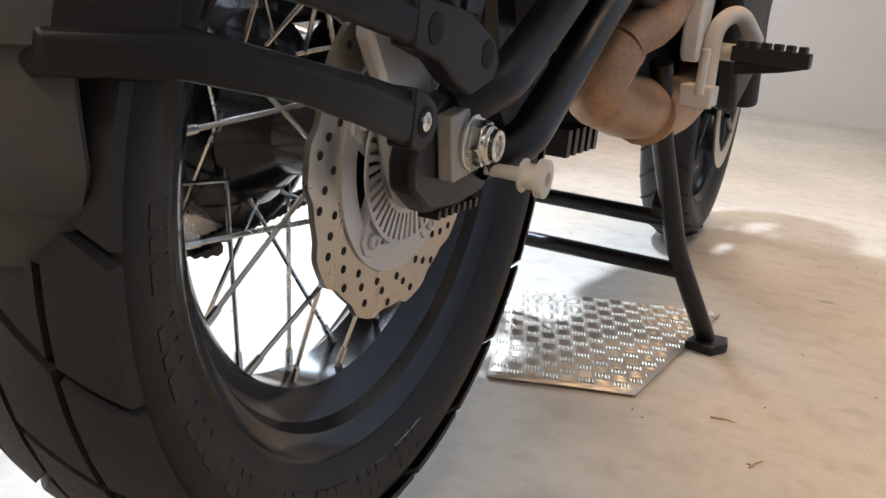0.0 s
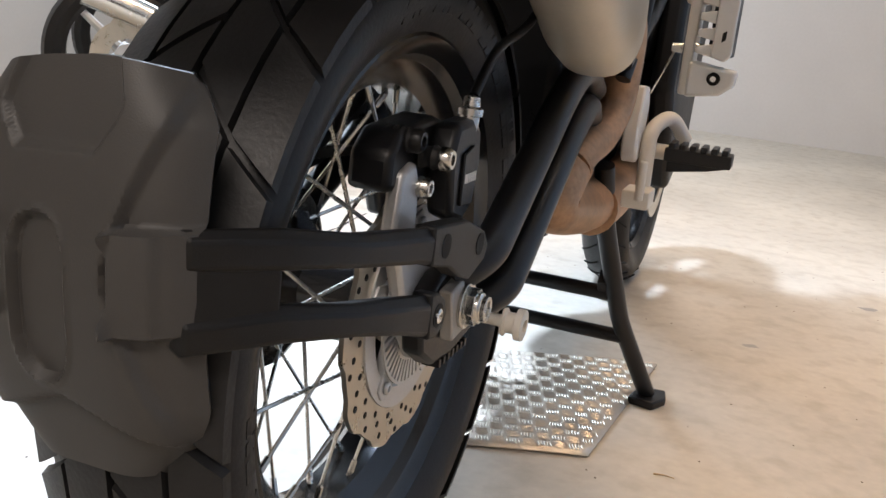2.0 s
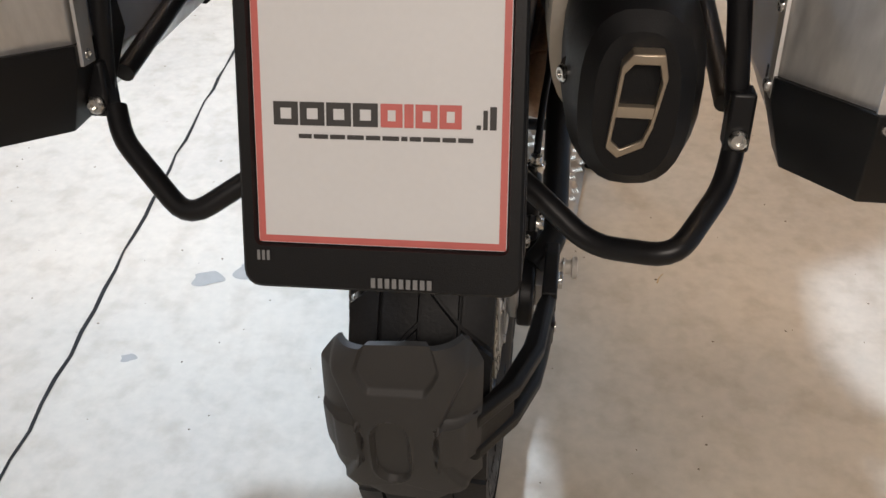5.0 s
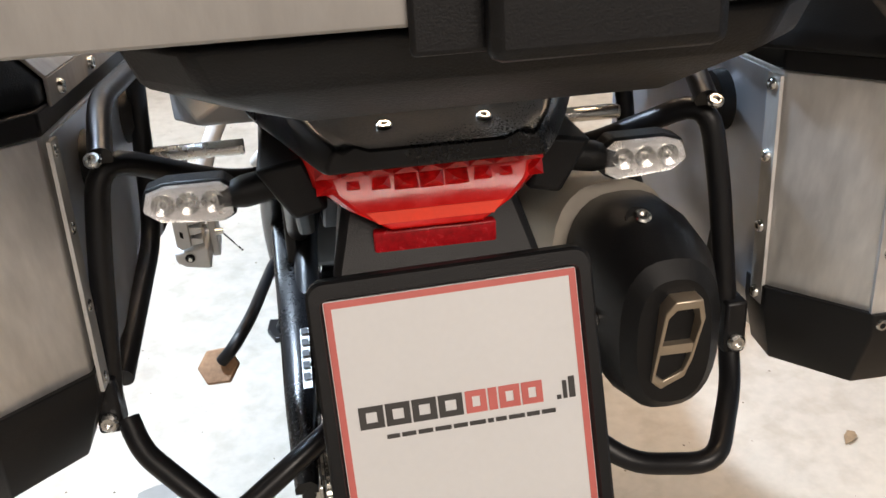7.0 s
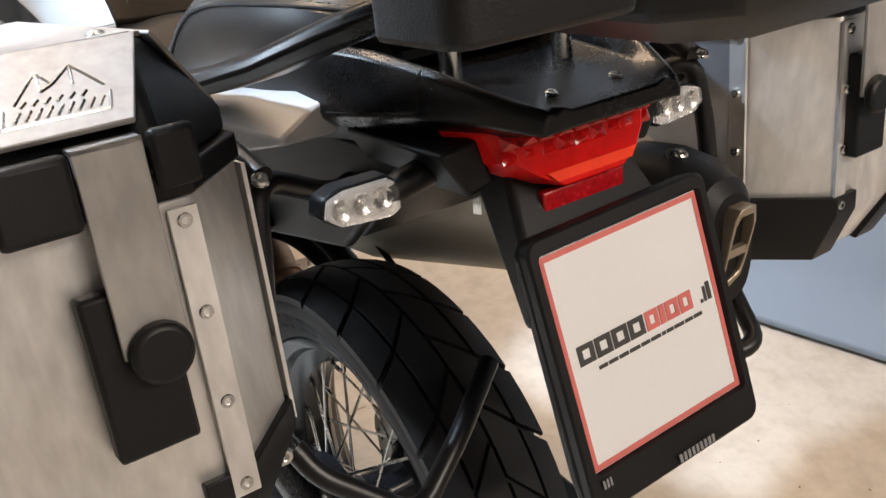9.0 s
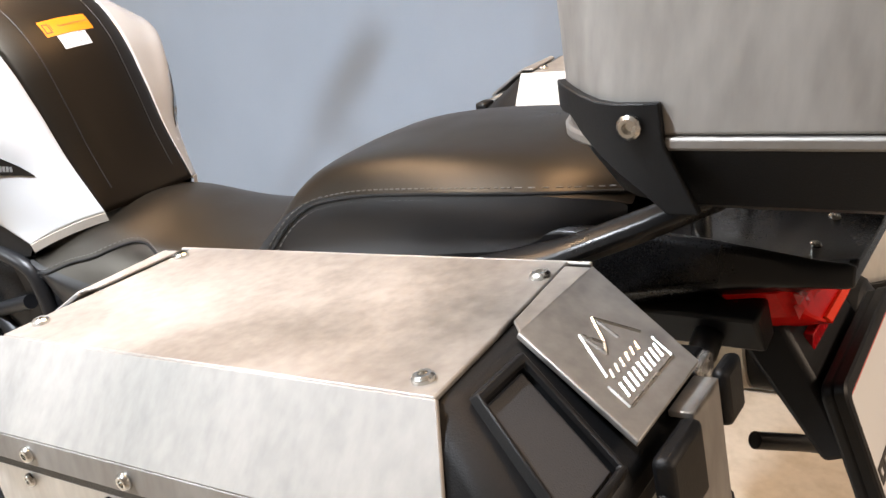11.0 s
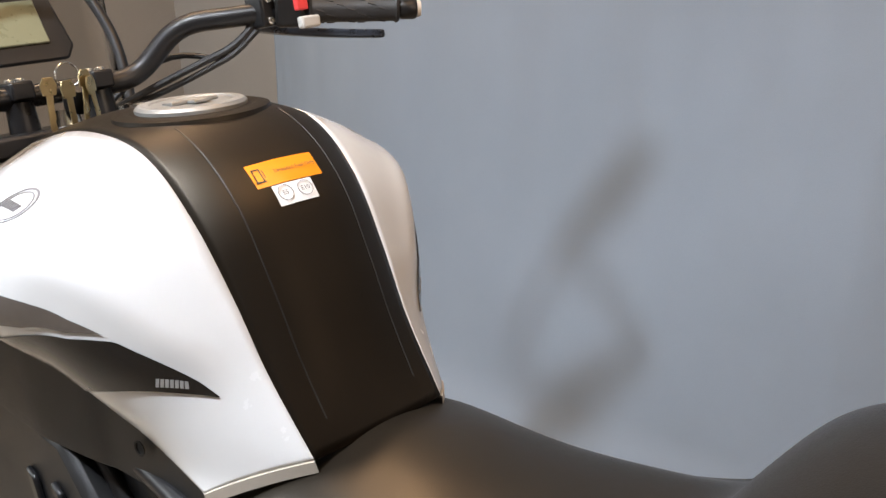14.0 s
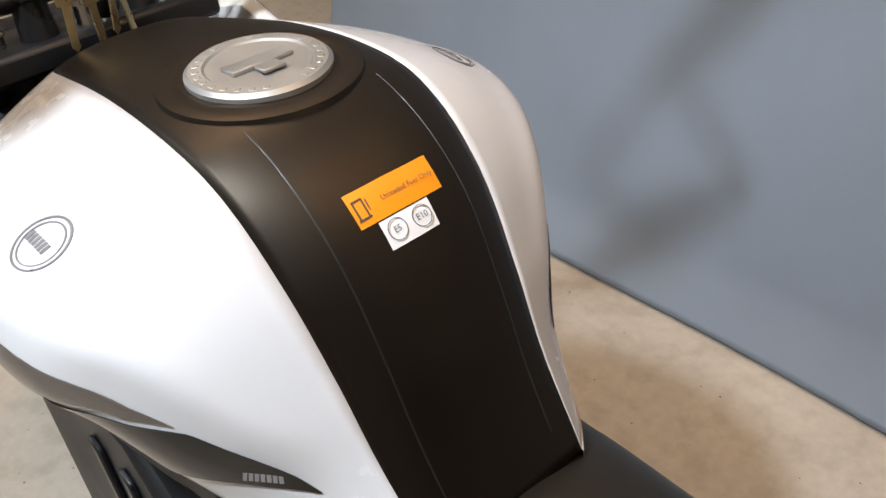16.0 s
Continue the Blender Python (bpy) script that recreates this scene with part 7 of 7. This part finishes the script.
def keys():
    k = thing("key_bunch", BODY @ Vector((0.02, 1.105, 1.20)), "bunch of brass keys hanging from the ignition", "keys")
    for i, (x, dz, roll) in enumerate(((-0.028, 0.0, 0.05), (-0.004, -0.006, -0.06), (0.016, 0.004, 0.1), (0.026, -0.004, -0.25))):
        bm = bmesh.new()
        m = Matrix.Translation((x - 0.018, 1.088, 1.226 + dz)) @ Euler((0.1, roll, 0.2 * i)).to_matrix().to_4x4()
        prism(bm, [(-0.008, 0.010), (-0.010, 0.022), (-0.006, 0.031), (0.006, 0.031), (0.010, 0.022), (0.008, 0.010)], "y", -0.0012, 0.0012)
        prism(bm, [(-0.0042, -0.030), (0.0, -0.035), (0.0042, -0.030), (0.0030, -0.022), (0.0044, -0.016), (0.0034, -0.008), (0.0042, 0.012), (-0.0042, 0.012)], "y", -0.001, 0.001)
        bmesh.ops.transform(bm, matrix=m, verts=bm.verts)
        upper("key", bm, BRASS, k, bevel=0.0004)
    bm = bmesh.new()
    tube(bm, [(-0.018 + 0.015 * math.cos(a), 1.090 + 0.003 * math.sin(2 * a), 1.257 + 0.015 * math.sin(a)) for a in [2 * math.pi * i / 16 for i in range(17)]], 0.0012, 0.004, 6, 2)
    upper("key_ring", bm, STEEL, k)


keys()


# ---- on the floor and in the distance ----
def tread_plate():
    """Aluminium five-bar sheet under the stand."""
    A, B, C_, D = Vector((0.198, 1.005)), Vector((0.163, 0.540)), Vector((-0.020, 0.470)), Vector((-0.150, 0.870))
    c = thing("tread_plate", (0.05, 0.72, 0), "worn aluminium tread plate lying on the concrete under the stand", "metal sheet")

    def z(p):
        edge = max(0.0, 0.62 - p.y)
        return 0.003 + 0.10 * edge * edge + 0.002 * math.sin(p.x * 14)
    rows, cols = 14, 10
    bm = bmesh.new()
    grid = []
    for i in range(rows + 1):
        u = i / rows
        row = []
        for j in range(cols + 1):
            v = j / cols
            p = (1 - u) * ((1 - v) * C_ + v * B) + u * ((1 - v) * D + v * A)
            row.append(Vector((p.x, p.y, z(p))))
        grid.append(row)
    bridge(bm, grid, cap=False, closed=False)
    sh = part("sheet", bm, TREAD, c, "scuffed aluminium sheet", smooth=60)
    mod = sh.modifiers.new("sheet", "SOLIDIFY")
    mod.thickness = 0.002
    # bars in alternating groups of five
    verts, faces = [], []
    ang = 0.35
    ca, sa = math.cos(ang), math.sin(ang)

    def inside(p):
        poly = [A, B, C_, D]
        return all((poly[(i + 1) % 4] - poly[i]).cross(p - poly[i]) <= 0.0 for i in range(4))
    cell = 0.024
    for i in range(-22, 24):
        for j in range(-24, 26):
            g = Vector((0.03 + (i * ca - j * sa) * cell, 0.72 + (i * sa + j * ca) * cell))
            if (i + j) % 2:
                dx, dy = Vector((ca, sa)), Vector((-sa, ca))
            else:
                dx, dy = Vector((-sa, ca)), Vector((ca, sa))
            for k in range(5):
                o = g + dy * ((k - 2) * 0.0046)
                if not (inside(o + dx * 0.012) and inside(o - dx * 0.012)):
                    continue
                n = len(verts)
                for s, t, h in ((-0.0115, 0, 0), (0, -0.0017, 0), (0.0115, 0, 0), (0, 0.0017, 0), (-0.007, 0, 0.0012), (0.007, 0, 0.0012)):
                    p = o + dx * s + dy * t
                    verts.append((p.x, p.y, z(p) + 0.0008 + h))
                faces += [(n, n + 1, n + 4), (n + 1, n + 5, n + 4), (n + 1, n + 2, n + 5), (n + 2, n + 3, n + 5), (n + 3, n + 4, n + 5), (n + 3, n, n + 4)]
    me = bpy.data.meshes.new("raised_bar")
    me.from_pydata(verts, [], faces)
    me.materials.append(TREAD)
    ob = new("raised_bar", me)
    hang(ob, c)
    tagged(ob, "raised tread bars", kind="stuff")


TREAD = material("scuffed_tread_aluminium", (0.66, 0.60, 0.52), 0.46, 0.75, 0.12, 12, 200, 0.15)
tread_plate()


def floor_marks():
    # the crack: a dark wandering line let into the floor
    bm = bmesh.new()
    rng = random.Random(3)
    line = []
    for k in range(40):
        t = k / 39
        line.append(Vector((-0.680 - 0.105 * t + rng.uniform(-0.004, 0.004), -0.45 + 2.2 * t, 0.0009)))
    left, right = [], []
    for p in line:
        w = rng.uniform(0.002, 0.0045)
        left.append(p - Vector((w, 0, 0)))
        right.append(p + Vector((w, 0, 0)))
    bridge(bm, [left, right], cap=False, closed=False)
    tagged(part("floor_crack", bm, HOLE), "dark crack across the concrete", "crack", kind="structure")
    for x, y, r in ((-0.530, 0.337, 0.030), (-0.447, 0.372, 0.038), (-0.60, 0.12, 0.014), (0.62, 1.75, 0.022), (0.36, 1.25, 0.016)):
        ring = [Vector((x + r * (1 + 0.25 * math.sin(3 * a + x * 9)) * math.cos(a), y + r * (0.7 + 0.2 * math.sin(2 * a)) * math.sin(a), 0.0007)) for a in [2 * math.pi * i / 28 for i in range(28)]]
        bm = bmesh.new()
        bm.faces.new([bm.verts.new(p) for p in ring])
        tagged(part("floor_stain", bm, STAIN), "grey damp stain on the concrete", "stain", "floor stains", kind="structure")
    for nm, x, y, turn, lab, cat, mat in (("twig", 0.275, 0.545, 0.1, "small dry twig on the concrete floor", "twig", STRAW), ("leaf", 0.865, 0.29, 0.7, "small curled dry leaf on the concrete floor", "leaf", LEAF),
                                          ("twig", 0.33, 0.44, 1.2, "short dry twig on the concrete floor", "twig", STRAW)):
        bm = bmesh.new()
        if nm == "leaf":
            ring = [(-0.022, 0), (-0.01, 0.010), (0.008, 0.011), (0.022, 0.0), (0.008, -0.009), (-0.01, -0.008)]
            bridge(bm, [[Vector((a, b, 0.001 + 6 * b * b * 10 + h)) for a, b in ring] for h in (0.0, 0.0008)])
        else:
            tube(bm, [(-0.014, 0, 0.0016), (0, 0.002, 0.0022), (0.016, -0.001, 0.0016)], [0.0014, 0.0007], 0.01, 6)
        bmesh.ops.transform(bm, matrix=Matrix.Translation((x, y, 0)) @ Euler((0, 0, turn)).to_matrix().to_4x4(), verts=bm.verts)
        tagged(part(nm, bm, mat), lab, cat)
    verts, faces = [], []
    rng = random.Random(11)
    for k in range(420):
        x, y, r = rng.uniform(-1.4, 1.1), rng.uniform(-0.8, 2.6), rng.uniform(0.0008, 0.0028)
        n = len(verts)
        for a in range(5):
            verts.append((x + r * math.cos(a * 1.2566) * rng.uniform(0.6, 1.3), y + r * math.sin(a * 1.2566), 0.0004))
        verts.append((x, y, r * 0.7))
        faces += [(n + a, n + (a + 1) % 5, n + 5) for a in range(5)]
    me = bpy.data.meshes.new("grit")
    me.from_pydata(verts, [], faces)
    me.materials.append(GRIT)
    tagged(new("grit", me), "fine grit and crumbs on the concrete", "grit", kind="stuff")


STAIN = material("damp_concrete", (0.27, 0.26, 0.24), 0.5, 0, 0.15, 14, 60)
STRAW = material("dry_twig", (0.42, 0.30, 0.16), 0.7, 0, 0.2, 60)
LEAF = material("dry_leaf", (0.24, 0.17, 0.10), 0.7, 0, 0.2, 60)
GRIT = material("floor_grit", (0.16, 0.13, 0.10), 0.9, 0, 0.3, 60)
floor_marks()


def far_bike(name, place, turn, label, tint):
    b = thing(name, place, label, "motorcycle", "parked motorcycles")
    m = Matrix.Translation(place) @ Euler((0, 0, turn)).to_matrix().to_4x4()

    def put(nm, bm, mat, lab="", bevel=0.0):
        bmesh.ops.transform(bm, matrix=m, verts=bm.verts)
        return part(nm, bm, mat, b, lab, bevel)
    for y in (-0.70, 0.70):
        c = Vector((0, y, 0.31))
        put("tyre", lathe(bmesh.new(), [(-0.04, 0.24), (-0.065, 0.27), (-0.05, 0.30), (0, 0.315), (0.05, 0.30), (0.065, 0.27), (0.04, 0.24)], c, n=48, closed=True), RUBBER)
        put("rim", lathe(bmesh.new(), [(-0.04, 0.24), (-0.045, 0.225), (0.045, 0.225), (0.04, 0.24)], c, n=48, closed=True), BLACK)
        bm = bmesh.new()
        for i in range(6):
            a = math.pi * i / 3 + 0.3
            rod(bm, c, c + Vector((0, 0.23 * math.cos(a), 0.23 * math.sin(a))), 0.022, 0.014, 8)
        lathe(bm, [(-0.07, 0.02), (-0.07, 0.05), (0.07, 0.05), (0.07, 0.02)], c, n=20)
        put("wheel_spoke", bm, CAST)
        put("brake_disc", lathe(bmesh.new(), [(0.075, 0.07), (0.075, 0.14), (0.08, 0.14), (0.08, 0.07)], c, n=36, closed=True), DISC)
        if y > 0:
            bm = bmesh.new()
            for s in (-1, 1):
                rod(bm, (s * 0.09, y, 0.31), (s * 0.09, y - 0.30, 0.98), 0.025)
            put("fork", bm, CAST)
    put("engine", box(bmesh.new(), (-0.16, -0.25, 0.25), (0.16, 0.32, 0.62)), CAST, "grey alloy engine", 0.04)
    put("tank", prism(bmesh.new(), [(-0.05, 0.78), (0.0, 0.98), (0.25, 1.04), (0.42, 0.90), (0.38, 0.74)], "x", -0.14, 0.14), tint, "painted tank", 0.05)
    put("seat", prism(bmesh.new(), [(-0.02, 0.80), (-0.35, 0.78), (-0.75, 0.92), (-0.72, 0.84), (-0.30, 0.68), (-0.02, 0.70)], "x", -0.11, 0.11), VINYL, "", 0.03)
    bm = bmesh.new()
    tube(bm, [(0.14, 0.25, 0.30), (0.16, -0.1, 0.25), (0.17, -0.45, 0.36)], 0.03, 0.1, 12)
    rod(bm, (0.18, -0.40, 0.38), (0.20, -0.85, 0.55), 0.05, 0.055, 18)
    put("exhaust", bm, STEEL, "steel exhaust")
    bm = bmesh.new()
    tube(bm, [(-0.36, 0.28, 1.06), (-0.12, 0.36, 1.08), (0, 0.40, 1.02), (0.12, 0.36, 1.08), (0.36, 0.28, 1.06)], 0.012, 0.05, 10)
    put("handlebar", bm, BLACK)
    return b


BLUE = material("blue_grey_paint", (0.10, 0.14, 0.20), 0.2, 0, 0.05, 5, coat=0.5)
far_bike("motorcycle_parked", (-1.58, 2.74, 0), radians(-50), "dark parked motorcycle beside the wall", BLUE)
far_bike("motorcycle_parked", (-2.35, 3.75, 0), radians(-50), "dark parked motorcycle at the back of the garage", BLACK)


def step_block():
    c = thing("kerb_ramp", (-1.9, 3.05, 0), "long dark grey rubber step with worn white marks", "step")
    m = Matrix.Translation((-1.75, 2.85, 0)) @ Euler((0, 0, radians(12))).to_matrix().to_4x4()
    bm = prism(bmesh.new(), [(0.0, 0.0), (0.0, 0.10), (0.04, 0.16), (0.30, 0.16), (0.30, 0.0)], "x", -1.2, 0.55)
    bmesh.ops.transform(bm, matrix=m, verts=bm.verts)
    body = part("ramp_body", bm, GREYRUB, c, bevel=0.008)
    bm = bmesh.new()
    rng = random.Random(4)
    x = -1.0
    while x < 0.0:
        w = rng.uniform(0.02, 0.05)
        box(bm, (x, -0.003, 0.03), (x + w, 0.0, 0.075), m)
        x += w + 0.012
    tagged(part("worn_mark", bm, LABEL, body), "worn white marks", kind="stuff")


GREYRUB = material("grey_rubber", (0.10, 0.105, 0.11), 0.6, 0, 0.15, 8, 200, 0.3)
step_block()
